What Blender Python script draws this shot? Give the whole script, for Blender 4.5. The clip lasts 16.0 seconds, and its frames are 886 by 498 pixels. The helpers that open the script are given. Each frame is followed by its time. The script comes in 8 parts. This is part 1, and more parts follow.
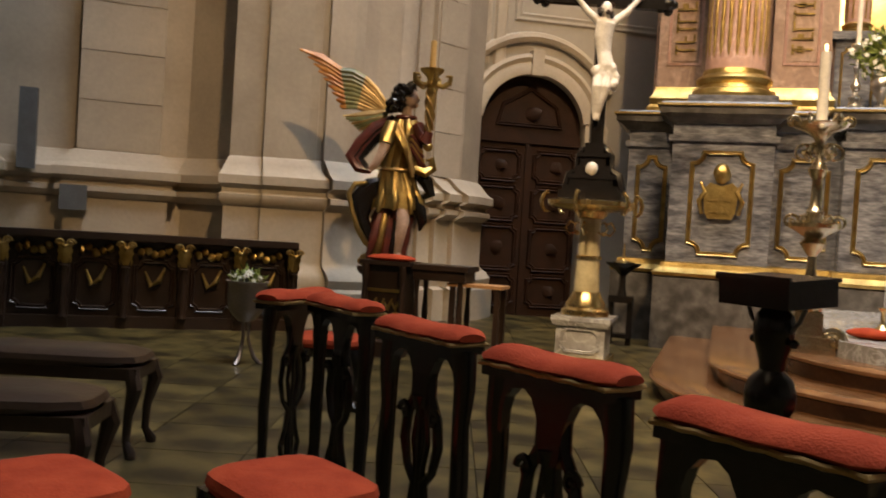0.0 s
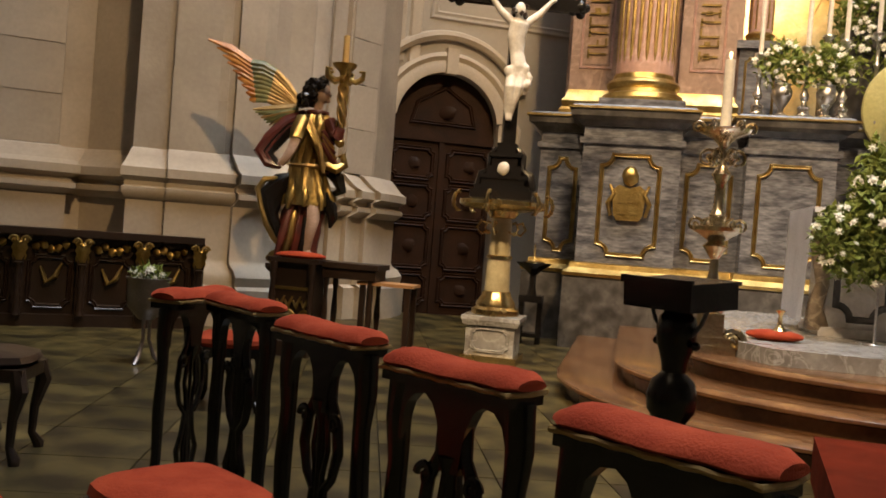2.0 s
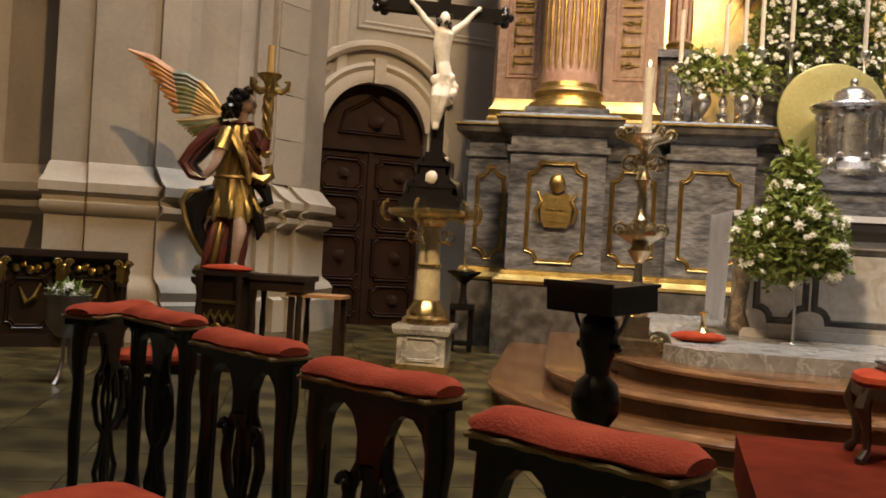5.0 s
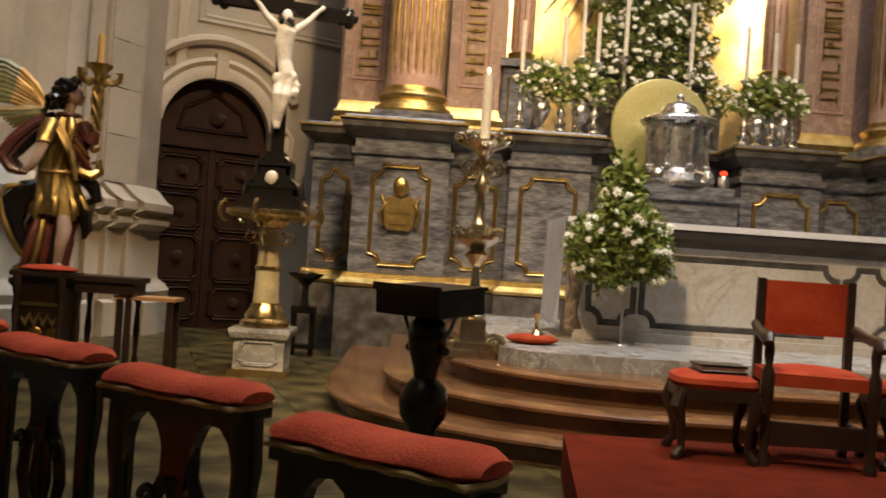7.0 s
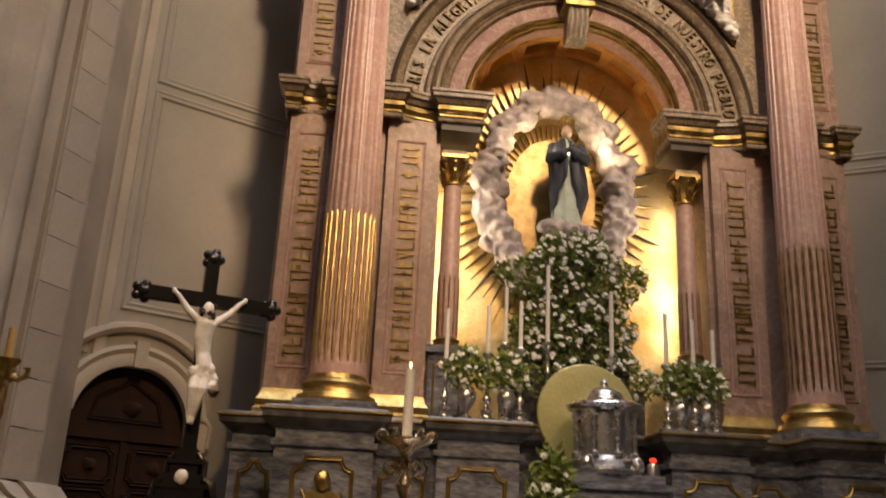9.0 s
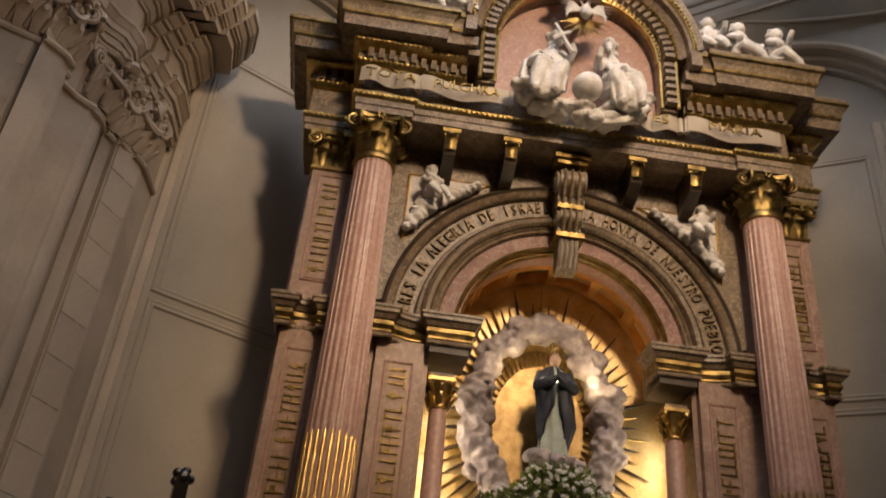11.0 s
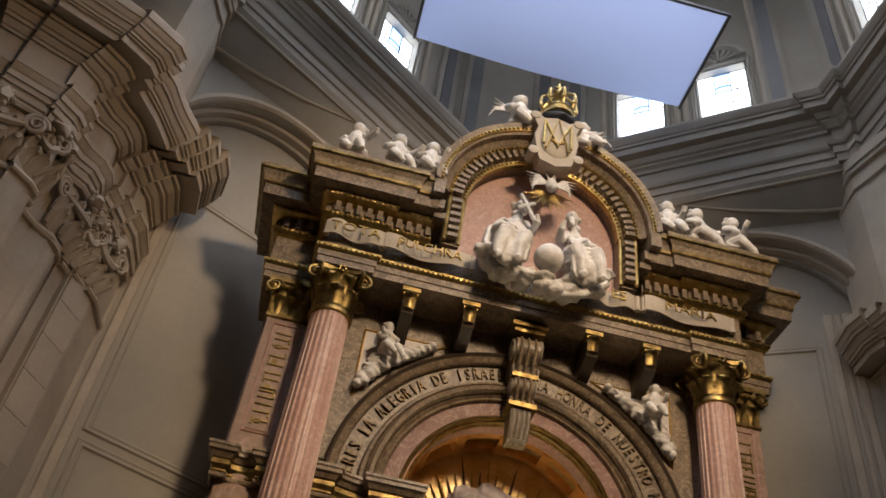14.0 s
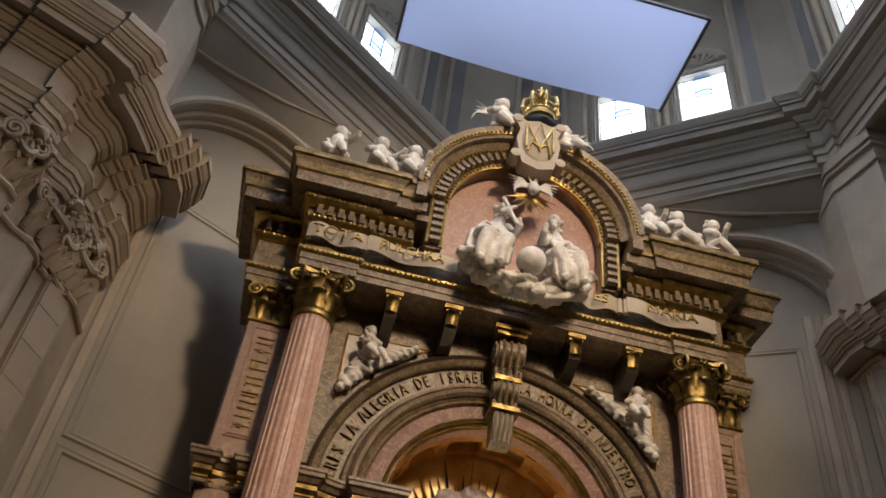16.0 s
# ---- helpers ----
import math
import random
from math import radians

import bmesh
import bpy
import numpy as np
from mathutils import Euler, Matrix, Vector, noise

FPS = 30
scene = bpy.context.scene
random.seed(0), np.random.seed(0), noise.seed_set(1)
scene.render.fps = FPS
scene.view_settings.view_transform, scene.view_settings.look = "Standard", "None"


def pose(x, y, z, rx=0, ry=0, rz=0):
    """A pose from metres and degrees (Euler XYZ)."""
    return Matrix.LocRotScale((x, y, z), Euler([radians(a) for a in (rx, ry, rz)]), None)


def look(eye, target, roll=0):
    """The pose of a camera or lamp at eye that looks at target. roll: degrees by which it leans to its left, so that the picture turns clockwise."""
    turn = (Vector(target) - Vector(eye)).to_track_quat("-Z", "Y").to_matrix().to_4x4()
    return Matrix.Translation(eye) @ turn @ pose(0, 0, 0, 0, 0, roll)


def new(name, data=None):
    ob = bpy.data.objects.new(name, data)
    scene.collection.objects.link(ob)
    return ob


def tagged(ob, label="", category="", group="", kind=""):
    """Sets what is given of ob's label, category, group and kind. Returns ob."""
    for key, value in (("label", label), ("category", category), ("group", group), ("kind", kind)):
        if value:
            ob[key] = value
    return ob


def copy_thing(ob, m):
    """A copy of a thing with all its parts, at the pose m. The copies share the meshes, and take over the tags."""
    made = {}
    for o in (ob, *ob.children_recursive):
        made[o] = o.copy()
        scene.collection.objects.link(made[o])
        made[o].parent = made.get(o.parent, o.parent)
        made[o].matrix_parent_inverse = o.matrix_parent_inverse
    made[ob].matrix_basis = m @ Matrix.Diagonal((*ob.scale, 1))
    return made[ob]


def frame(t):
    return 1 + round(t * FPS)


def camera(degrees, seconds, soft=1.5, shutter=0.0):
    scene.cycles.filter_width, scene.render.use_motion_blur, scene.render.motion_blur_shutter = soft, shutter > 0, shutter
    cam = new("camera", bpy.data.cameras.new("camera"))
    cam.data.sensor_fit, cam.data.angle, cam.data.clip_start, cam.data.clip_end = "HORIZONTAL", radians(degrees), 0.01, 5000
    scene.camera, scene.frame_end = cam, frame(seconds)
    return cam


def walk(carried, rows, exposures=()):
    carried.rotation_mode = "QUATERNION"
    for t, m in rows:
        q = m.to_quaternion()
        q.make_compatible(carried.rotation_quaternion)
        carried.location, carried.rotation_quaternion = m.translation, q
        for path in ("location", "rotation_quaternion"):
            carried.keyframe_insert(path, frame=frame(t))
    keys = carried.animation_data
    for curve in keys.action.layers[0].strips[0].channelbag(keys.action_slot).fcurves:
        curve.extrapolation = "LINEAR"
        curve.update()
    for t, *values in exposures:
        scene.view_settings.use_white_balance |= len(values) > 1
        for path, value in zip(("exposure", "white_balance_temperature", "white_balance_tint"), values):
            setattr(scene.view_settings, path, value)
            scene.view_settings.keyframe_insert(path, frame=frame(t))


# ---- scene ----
cam = camera(52.89, 16.0, soft=1.7, shutter=0.4)
PATH = [
    (0.0, look((-3.197, -11.757, 1.233), (-6.205, -2.223, 1.016), 3.53)),
    (0.5, look((-3.190, -11.726, 1.240), (-5.713, -2.059, 0.806), 4.38)),
    (1.0, look((-3.189, -11.703, 1.241), (-5.552, -1.992, 0.921), 4.70)),
    (1.5, look((-3.185, -11.686, 1.243), (-5.390, -1.936, 0.989), 4.66)),
    (2.0, look((-3.185, -11.677, 1.242), (-5.265, -1.898, 1.064), 4.37)),
    (2.5, look((-3.177, -11.678, 1.237), (-5.135, -1.872, 1.125), 3.80)),
    (3.0, look((-3.178, -11.681, 1.241), (-5.032, -1.855, 1.159), 3.26)),
    (3.5, look((-3.165, -11.684, 1.243), (-4.945, -1.844, 1.188), 3.01)),
    (6.0, look((-3.102, -11.623, 1.232), (-4.098, -1.673, 1.248), 2.92)),
    (6.5, look((-3.066, -11.608, 1.232), (-3.690, -1.627, 1.273), 3.07)),
    (7.0, look((-3.056, -11.613, 1.240), (-2.751, -1.618, 1.359), 3.86)),
    (7.5, look((-3.098, -11.584, 1.258), (-2.260, -1.621, 1.470), 0.64)),
    (8.0, look((-3.090, -11.543, 1.303), (-2.216, -1.653, 2.496), 3.34)),
    (8.5, look((-3.014, -11.487, 1.408), (-1.718, -1.850, 3.744), 2.03)),
    (9.0, look((-2.993, -11.484, 1.437), (-2.125, -2.034, 4.590), 2.68)),
    (9.5, look((-2.979, -11.467, 1.462), (-2.303, -2.152, 5.036), 3.12)),
    (10.0, look((-2.945, -11.452, 1.472), (-2.474, -2.380, 5.653), 4.97)),
    (12.5, look((-2.963, -11.425, 1.716), (-1.894, -3.793, 8.089), 6.10)),
    (13.0, look((-2.970, -11.402, 1.733), (-1.889, -3.942, 8.305), 6.74)),
    (13.5, look((-2.970, -11.405, 1.732), (-1.953, -4.130, 8.518), 7.80)),
    (14.0, look((-2.967, -11.410, 1.727), (-2.103, -4.064, 8.457), 9.20)),
    (14.5, look((-2.969, -11.406, 1.730), (-2.051, -4.124, 8.523), 8.13)),
    (15.0, look((-2.966, -11.413, 1.725), (-2.023, -4.137, 8.520), 7.42)),
    (15.5, look((-2.968, -11.406, 1.731), (-1.976, -4.116, 8.503), 7.57)),
    (16.0, look((-2.970, -11.401, 1.735), (-1.922, -4.123, 8.512), 8.04)),
]
walk(cam, PATH, [(0.0, 0.18, 7100, 10), (3.0, 0.14, 7050, 10), (7.0, 0.06, 7000, 8), (8.0, -0.15, 7000, 11), (8.5, -0.4, 6950, 13), (9.0, -0.8, 6900, 16), (9.5, -1.22, 6900, 17), (10.2, -1.38, 6900, 17), (12.4, -1.5, 6800, 14), (13.5, -1.58, 6700, 13), (16.0, -1.58, 6600, 12)])

# ---- daylight and lamps ----
world = bpy.data.worlds.new("world")
scene.world = world
world.use_nodes = True
sky = world.node_tree.nodes.new("ShaderNodeTexSky")
sky.sky_type = "NISHITA"
sky.sun_disc = False
sky.sun_elevation, sky.sun_rotation = radians(40), radians(150)
world.node_tree.nodes["Background"].inputs[1].default_value = 0.1
world.node_tree.links.new(sky.outputs[0], world.node_tree.nodes["Background"].inputs[0])


def area(name, eye, target, sx, sy, watts, colour):
    d = bpy.data.lights.new(name, "AREA")
    d.shape, d.size, d.size_y, d.energy, d.color = "RECTANGLE", sx, sy, watts, colour
    ob = new(name, d)
    ob.matrix_world = look(eye, target)
    return ob


def spot(name, eye, target, watts, colour, cone, radius=0.12):
    d = bpy.data.lights.new(name, "SPOT")
    d.energy, d.color, d.spot_size, d.spot_blend, d.shadow_soft_size = watts, colour, radians(cone), 0.6, radius
    ob = new(name, d)
    ob.matrix_world = look(eye, target)
    return ob


WARM, COOL = (1.0, 0.70, 0.40), (0.82, 0.88, 1.0)
# unseen warm spots, assumed at cornice height behind and beside the visitor
spot("unseen_spot", (0.8, -14.0, 14.5), (-5.8, -0.6, 3.4), 5600, (1.0, 0.68, 0.36), 38, 0.3)
spot("unseen_spot", (3.0, -13.5, 15.5), (0.3, 0.0, 7.2), 5400, (1.0, 0.73, 0.47), 42, 0.8)
spot("unseen_spot", (1.5, -12.9, 16.6), (0.0, -0.8, 12.9), 14500, (1.0, 0.78, 0.54), 54, 0.8)
# extra spot, added to brighten the altar and its cloth
spot("unseen_spot", (-6.3, -12.8, 12.0), (-1.5, -3.2, 1.5), 6200, (1.0, 0.77, 0.52), 38, 0.3)
# two extra spots, added to brighten the left and right pier cornices
spot("unseen_spot", (4.6, -10.6, 14.6), (-7.2, -1.6, 11.4), 3700, (1.0, 0.66, 0.36), 30, 0.4)
spot("unseen_spot", (-4.6, -10.6, 14.6), (7.2, -1.2, 12.2), 1200, (1.0, 0.70, 0.42), 24, 0.3)
# lamps behind the jambs of the niche
area("niche_lamp_and_fill", (-1.93, 1.05, 5.6), (-0.6, 1.5, 5.6), 0.12, 2.4, 58, (1.0, 0.88, 0.66))
area("niche_lamp_and_fill", (1.93, 1.05, 5.6), (0.6, 1.5, 5.6), 0.12, 2.4, 50, (1.0, 0.88, 0.66))
# fill strip added free in the opening, to brighten soffit and upper back
area("niche_lamp_and_fill", (0, 0.75, 7.2), (0, 1.6, 9.2), 1.4, 0.1, 72, (1.0, 0.80, 0.48))
# area lamp added under the closed ceiling, standing in for daylight from the drum's windows and above
area("dome_daylight", (0, -6.0, 26.2), (0, -5.9, 0), 11, 11, 2350, COOL).data.spread = radians(100)

# ---- materials ----
def mat(name, base, rough=0.5, metal=0.0, second=None, scale=3.0, fine=40.0, bump=0.15, vein=None, vein_scale=2.0, spec=0.5, random_tint=0.0, contrast=(0.35, 0.65), grain=0.12, stretch=None):
    m = bpy.data.materials.new(name)
    m.use_nodes = True
    nt = m.node_tree
    n, l = nt.nodes, nt.links
    b = n["Principled BSDF"]
    b.inputs["Roughness"].default_value, b.inputs["Metallic"].default_value = rough, metal
    b.inputs["Specular IOR Level"].default_value = spec
    tc = n.new("ShaderNodeTexCoord")
    big, small = n.new("ShaderNodeTexNoise"), n.new("ShaderNodeTexNoise")
    big.inputs["Scale"].default_value, big.inputs["Detail"].default_value = scale, 6
    small.inputs["Scale"].default_value, small.inputs["Detail"].default_value = fine, 4
    where = tc.outputs["Object"]
    if stretch:
        mp = n.new("ShaderNodeMapping")
        mp.inputs["Scale"].default_value = stretch
        l.new(where, mp.inputs["Vector"])
        where = mp.outputs["Vector"]
    for x in (big, small):
        l.new(where, x.inputs["Vector"])
    second = second or tuple(c * 0.72 for c in base)
    ramp = n.new("ShaderNodeMapRange")
    ramp.inputs["From Min"].default_value, ramp.inputs["From Max"].default_value = contrast
    l.new(big.outputs["Fac"], ramp.inputs["Value"])
    mix = n.new("ShaderNodeMix")
    mix.data_type = "RGBA"
    mix.inputs["A"].default_value, mix.inputs["B"].default_value = (*base, 1), (*second, 1)
    l.new(ramp.outputs["Result"], mix.inputs["Factor"])
    out = mix.outputs["Result"]
    if vein:
        w = n.new("ShaderNodeTexNoise")
        w.inputs["Scale"].default_value, w.inputs["Detail"].default_value, w.inputs["Distortion"].default_value = vein_scale, 9, 1.6
        l.new(tc.outputs["Object"], w.inputs["Vector"])
        band = n.new("ShaderNodeValToRGB")
        e = band.color_ramp.elements
        e[0].position, e[1].position = 0.46, 0.54
        e[0].color = e[1].color = (0, 0, 0, 1)
        e.new(0.5).color = (1, 1, 1, 1)
        l.new(w.outputs["Fac"], band.inputs["Fac"])
        vm = n.new("ShaderNodeMix")
        vm.data_type = "RGBA"
        l.new(band.outputs["Color"], vm.inputs["Factor"])
        l.new(out, vm.inputs["A"])
        vm.inputs["B"].default_value = (*vein, 1)
        out = vm.outputs["Result"]
    fm = n.new("ShaderNodeMix")
    fm.data_type, fm.blend_type = "RGBA", "MULTIPLY"
    fr = n.new("ShaderNodeMapRange")
    fr.inputs["To Min"].default_value, fr.inputs["To Max"].default_value = 1 - grain, 1 + grain * 0.6
    fr.inputs["From Min"].default_value, fr.inputs["From Max"].default_value = 0.3, 0.7
    l.new(small.outputs["Fac"], fr.inputs["Value"])
    fm.inputs["Factor"].default_value = 1
    l.new(out, fm.inputs["A"])
    l.new(fr.outputs["Result"], fm.inputs["B"])
    out = fm.outputs["Result"]
    if random_tint:
        oi, rr, rm = n.new("ShaderNodeObjectInfo"), n.new("ShaderNodeMapRange"), n.new("ShaderNodeMix")
        rr.inputs["To Min"].default_value, rr.inputs["To Max"].default_value = 1 - random_tint, 1 + random_tint
        l.new(oi.outputs["Random"], rr.inputs["Value"])
        rm.data_type, rm.blend_type = "RGBA", "MULTIPLY"
        rm.inputs["Factor"].default_value = 1
        l.new(out, rm.inputs["A"])
        l.new(rr.outputs["Result"], rm.inputs["B"])
        out = rm.outputs["Result"]
    l.new(out, b.inputs["Base Color"])
    rv = n.new("ShaderNodeMapRange")
    rv.inputs["To Min"].default_value, rv.inputs["To Max"].default_value = max(0.03, rough - 0.1), min(1, rough + 0.12)
    l.new(big.outputs["Fac"], rv.inputs["Value"])
    l.new(rv.outputs["Result"], b.inputs["Roughness"])
    if bump:
        bp = n.new("ShaderNodeBump")
        bp.inputs["Strength"].default_value, bp.inputs["Distance"].default_value = bump, 0.02
        l.new(small.outputs["Fac"], bp.inputs["Height"])
        l.new(bp.outputs["Normal"], b.inputs["Normal"])
    return m


STONE = mat("limestone", (0.50, 0.43, 0.34), 0.75, second=(0.38, 0.32, 0.25), scale=0.9, fine=18, bump=0.12, random_tint=0.08, grain=0.06)
PLASTER = mat("painted_plaster", (0.40, 0.36, 0.30), 0.8, second=(0.33, 0.295, 0.245), scale=0.5, fine=12, bump=0.05, grain=0.04)
DRUMBAND = mat("grey_painted_band", (0.19, 0.185, 0.19), 0.7, second=(0.15, 0.145, 0.15), scale=1.0, fine=14, bump=0.05, grain=0.05)
TRIM = mat("pale_stone_trim", (0.50, 0.43, 0.33), 0.7, second=(0.42, 0.355, 0.28), scale=1.2, fine=20, bump=0.06, grain=0.06)
GREYM = mat("grey_marble", (0.225, 0.225, 0.24), 0.15, second=(0.085, 0.085, 0.095), scale=4, fine=11, bump=0.0, grain=0.4, contrast=(0.36, 0.66), stretch=(1.0, 1.0, 3.6))
BANDM = mat("dark_brown_marble", (0.075, 0.05, 0.03), 0.45, second=(0.045, 0.03, 0.018), scale=3, fine=18, bump=0.0)
DISCG = mat("pale_brass_disc", (0.64, 0.60, 0.30), 0.38, 0.6, second=(0.46, 0.42, 0.17), scale=2, fine=25, bump=0.1)
DARKM = mat("dark_marble", (0.12, 0.11, 0.10), 0.32, second=(0.045, 0.04, 0.035), scale=6, fine=24, bump=0.0, contrast=(0.4, 0.62), grain=0.4)
PINKM = mat("pink_marble", (0.52, 0.325, 0.255), 0.4, second=(0.48, 0.285, 0.225), scale=1.2, fine=16, bump=0.0, vein=(0.55, 0.36, 0.295), vein_scale=1.6, grain=0.16)
ROSEM = mat("deep_rose_marble", (0.28, 0.135, 0.09), 0.55, second=(0.2, 0.09, 0.058), scale=4, fine=22, bump=0.0, vein=(0.36, 0.22, 0.16), vein_scale=3, grain=0.2)
REDM = mat("veined_rose_marble", (0.38, 0.255, 0.19), 0.4, second=(0.29, 0.185, 0.135), scale=1.4, fine=14, bump=0.0, vein=(0.43, 0.29, 0.22), vein_scale=1.6, grain=0.2)
BROCC = mat("brocatelle_marble", (0.26, 0.19, 0.12), 0.42, second=(0.15, 0.105, 0.065), scale=5, fine=26, bump=0.0, vein=(0.36, 0.28, 0.18), vein_scale=4, grain=0.25)
STEPM = mat("brown_step_marble", (0.175, 0.083, 0.036), 0.16, second=(0.10, 0.045, 0.02), scale=3, fine=30, bump=0.0)
WHITEM = mat("white_marble", (0.62, 0.58, 0.54), 0.45, second=(0.52, 0.47, 0.43), scale=2, fine=20, bump=0.05)
PALEM = mat("veined_white_marble", (0.68, 0.65, 0.62), 0.3, second=(0.58, 0.53, 0.47), scale=1.6, fine=20, bump=0.0, vein=(0.56, 0.5, 0.42), vein_scale=1.2)
SLABM = mat("grey_white_marble_slab", (0.40, 0.38, 0.35), 0.2, second=(0.24, 0.22, 0.2), scale=5, fine=25, bump=0.0, vein=(0.5, 0.48, 0.45), vein_scale=4)
BRONZE = mat("dulled_gilt_bronze", (0.16, 0.11, 0.05), 0.48, 0.7, second=(0.08, 0.055, 0.03), scale=8, fine=50, bump=0.15)
GOLD = mat("gilding", (0.60, 0.44, 0.17), 0.34, 1.0, second=(0.36, 0.24, 0.08), scale=6, fine=45, bump=0.25)
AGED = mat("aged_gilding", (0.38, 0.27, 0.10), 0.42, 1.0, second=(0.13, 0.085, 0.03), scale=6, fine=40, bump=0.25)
GOLDB = mat("gold_leaf_wall", (0.82, 0.66, 0.37), 0.5, 0.75, second=(0.62, 0.40, 0.13), scale=2, fine=25, bump=0.25)
SILVERED = mat("worn_silvered_brass", (0.78, 0.70, 0.56), 0.22, 1.0, second=(0.5, 0.4, 0.24), scale=7, fine=40, bump=0.1)
BRASS = mat("brass", (0.76, 0.58, 0.28), 0.24, 1.0, second=(0.56, 0.4, 0.17), scale=5, fine=40, bump=0.1)
SILVER = mat("silver", (0.82, 0.80, 0.77), 0.27, 1.0, second=(0.5, 0.48, 0.46), scale=7, fine=40, bump=0.15)
WOOD = mat("dark_walnut", (0.034, 0.018, 0.010), 0.35, second=(0.017, 0.009, 0.006), scale=3, fine=30, bump=0.1)
EBONY = mat("black_lacquered_wood", (0.014, 0.011, 0.010), 0.22, second=(0.008, 0.007, 0.006), scale=4, fine=40, bump=0.05)
DOORW = mat("old_oak", (0.034, 0.014, 0.007), 0.55, second=(0.02, 0.009, 0.005), scale=4, fine=35, bump=0.2, spec=0.2)
VELVET = mat("red_velvet", (0.38, 0.052, 0.016), 0.85, second=(0.28, 0.032, 0.010), scale=7, fine=120, bump=0.3, spec=0.2)
CARPET = mat("red_carpet", (0.13, 0.015, 0.0045), 0.95, second=(0.085, 0.010, 0.003), scale=5, fine=160, bump=0.4, spec=0.1)
LINEN = mat("white_linen", (0.86, 0.85, 0.88), 0.85, second=(0.78, 0.77, 0.80), scale=3, fine=60, bump=0.15, spec=0.2)
WAX = mat("white_wax", (0.78, 0.72, 0.62), 0.5, second=(0.72, 0.65, 0.54), scale=4, fine=30, bump=0.0)
LEAF = mat("green_foliage", (0.27, 0.32, 0.08), 0.7, second=(0.13, 0.17, 0.04), scale=9, fine=50, bump=0.0, spec=0.2)
PETAL = mat("white_petals", (0.80, 0.78, 0.70), 0.7, second=(0.70, 0.68, 0.55), scale=20, fine=80, bump=0.0)
FLOORM = mat("worn_stone_slab", (0.10, 0.073, 0.024), 0.36, second=(0.02, 0.0145, 0.005), scale=3.0, fine=7, bump=0.03, spec=0.38, random_tint=0.25, contrast=(0.4, 0.6), grain=0.5)
JOINT = mat("floor_joint", (0.06, 0.047, 0.027), 0.6)
IVORY = mat("ivory_paint", (0.80, 0.76, 0.70), 0.45, second=(0.56, 0.5, 0.42), scale=6, fine=40, bump=0.05)
PALESTONE = mat("pale_carved_marble", (0.42, 0.36, 0.29), 0.45, second=(0.27, 0.22, 0.165), scale=6, fine=30, bump=0.08)
CREAM = mat("cream_marble_column", (0.58, 0.50, 0.31), 0.3, second=(0.40, 0.33, 0.19), scale=4, fine=25, bump=0.0)
NAVY = mat("dark_blue_mantle", (0.024, 0.030, 0.044), 0.6, second=(0.012, 0.016, 0.026), scale=5, fine=30, bump=0.1)
TUNIC = mat("pale_green_tunic", (0.42, 0.48, 0.40), 0.6, second=(0.34, 0.38, 0.32), scale=6, fine=40, bump=0.1)
FLESH = mat("painted_carnation", (0.48, 0.33, 0.25), 0.45, second=(0.4, 0.27, 0.2), scale=8, fine=40, bump=0.0)
# gilt ribs; the orange of the lamplight is put into the base colour
COFFER = mat("gilt_ribs_lamp_orange", (0.80, 0.40, 0.11), 0.45, 0.35, second=(0.62, 0.27, 0.06), scale=4, fine=40, bump=0.1)
AMBER = mat("amber_candle", (0.62, 0.40, 0.14), 0.5, second=(0.5, 0.3, 0.1), scale=5, fine=40, bump=0.0)
ORANGE = mat("orange_paint", (0.58, 0.25, 0.05), 0.45, second=(0.42, 0.15, 0.03), scale=8, fine=60, bump=0.2)
GREENP = mat("green_gilt_paint", (0.22, 0.2, 0.07), 0.4, second=(0.09, 0.11, 0.045), scale=8, fine=60, bump=0.2)
OCHRE = mat("ochre_gilt_paint", (0.45, 0.30, 0.12), 0.35, 0.5, second=(0.3, 0.18, 0.06), scale=8, fine=60, bump=0.2)
CRIMSON = mat("dark_crimson_paint", (0.12, 0.022, 0.012), 0.4, second=(0.06, 0.012, 0.008), scale=7, fine=60, bump=0.2)
GREYMETAL = mat("grey_painted_metal", (0.12, 0.13, 0.14), 0.45, second=(0.1, 0.105, 0.11), scale=5, fine=40, bump=0.0)
PEWTER = mat("brushed_pewter", (0.33, 0.29, 0.28), 0.35, 0.8, second=(0.25, 0.22, 0.21), scale=4, fine=60, bump=0.05)
CLOUDM = mat("silvered_cloud", (0.50, 0.43, 0.41), 0.5, 0.1, second=(0.25, 0.21, 0.205), scale=4, fine=20, bump=0.15)
CUPID = mat("white_stucco", (0.78, 0.75, 0.70), 0.55, second=(0.58, 0.54, 0.49), scale=5, fine=30, bump=0.08)


def glow(name, colour, strength):
    m = bpy.data.materials.new(name)
    m.use_nodes = True
    nt = m.node_tree
    nt.nodes.remove(nt.nodes["Principled BSDF"])
    e = nt.nodes.new("ShaderNodeEmission")
    tc, no, ra = nt.nodes.new("ShaderNodeTexCoord"), nt.nodes.new("ShaderNodeTexNoise"), nt.nodes.new("ShaderNodeMapRange")
    no.inputs["Scale"].default_value = 2.5
    ra.inputs["To Min"].default_value, ra.inputs["To Max"].default_value = strength * 0.6, strength * 1.4
    nt.links.new(tc.outputs["Object"], no.inputs["Vector"])
    nt.links.new(no.outputs["Fac"], ra.inputs["Value"])
    nt.links.new(ra.outputs["Result"], e.inputs["Strength"])
    e.inputs["Color"].default_value = (*colour, 1)
    nt.links.new(e.outputs[0], nt.nodes["Material Output"].inputs[0])
    return m


DAYSKY = glow("daylight_outside", (0.72, 0.84, 1.0), 24.0)
STAINED = glow("stained_glass_blue", (0.30, 0.50, 1.0), 12.0)
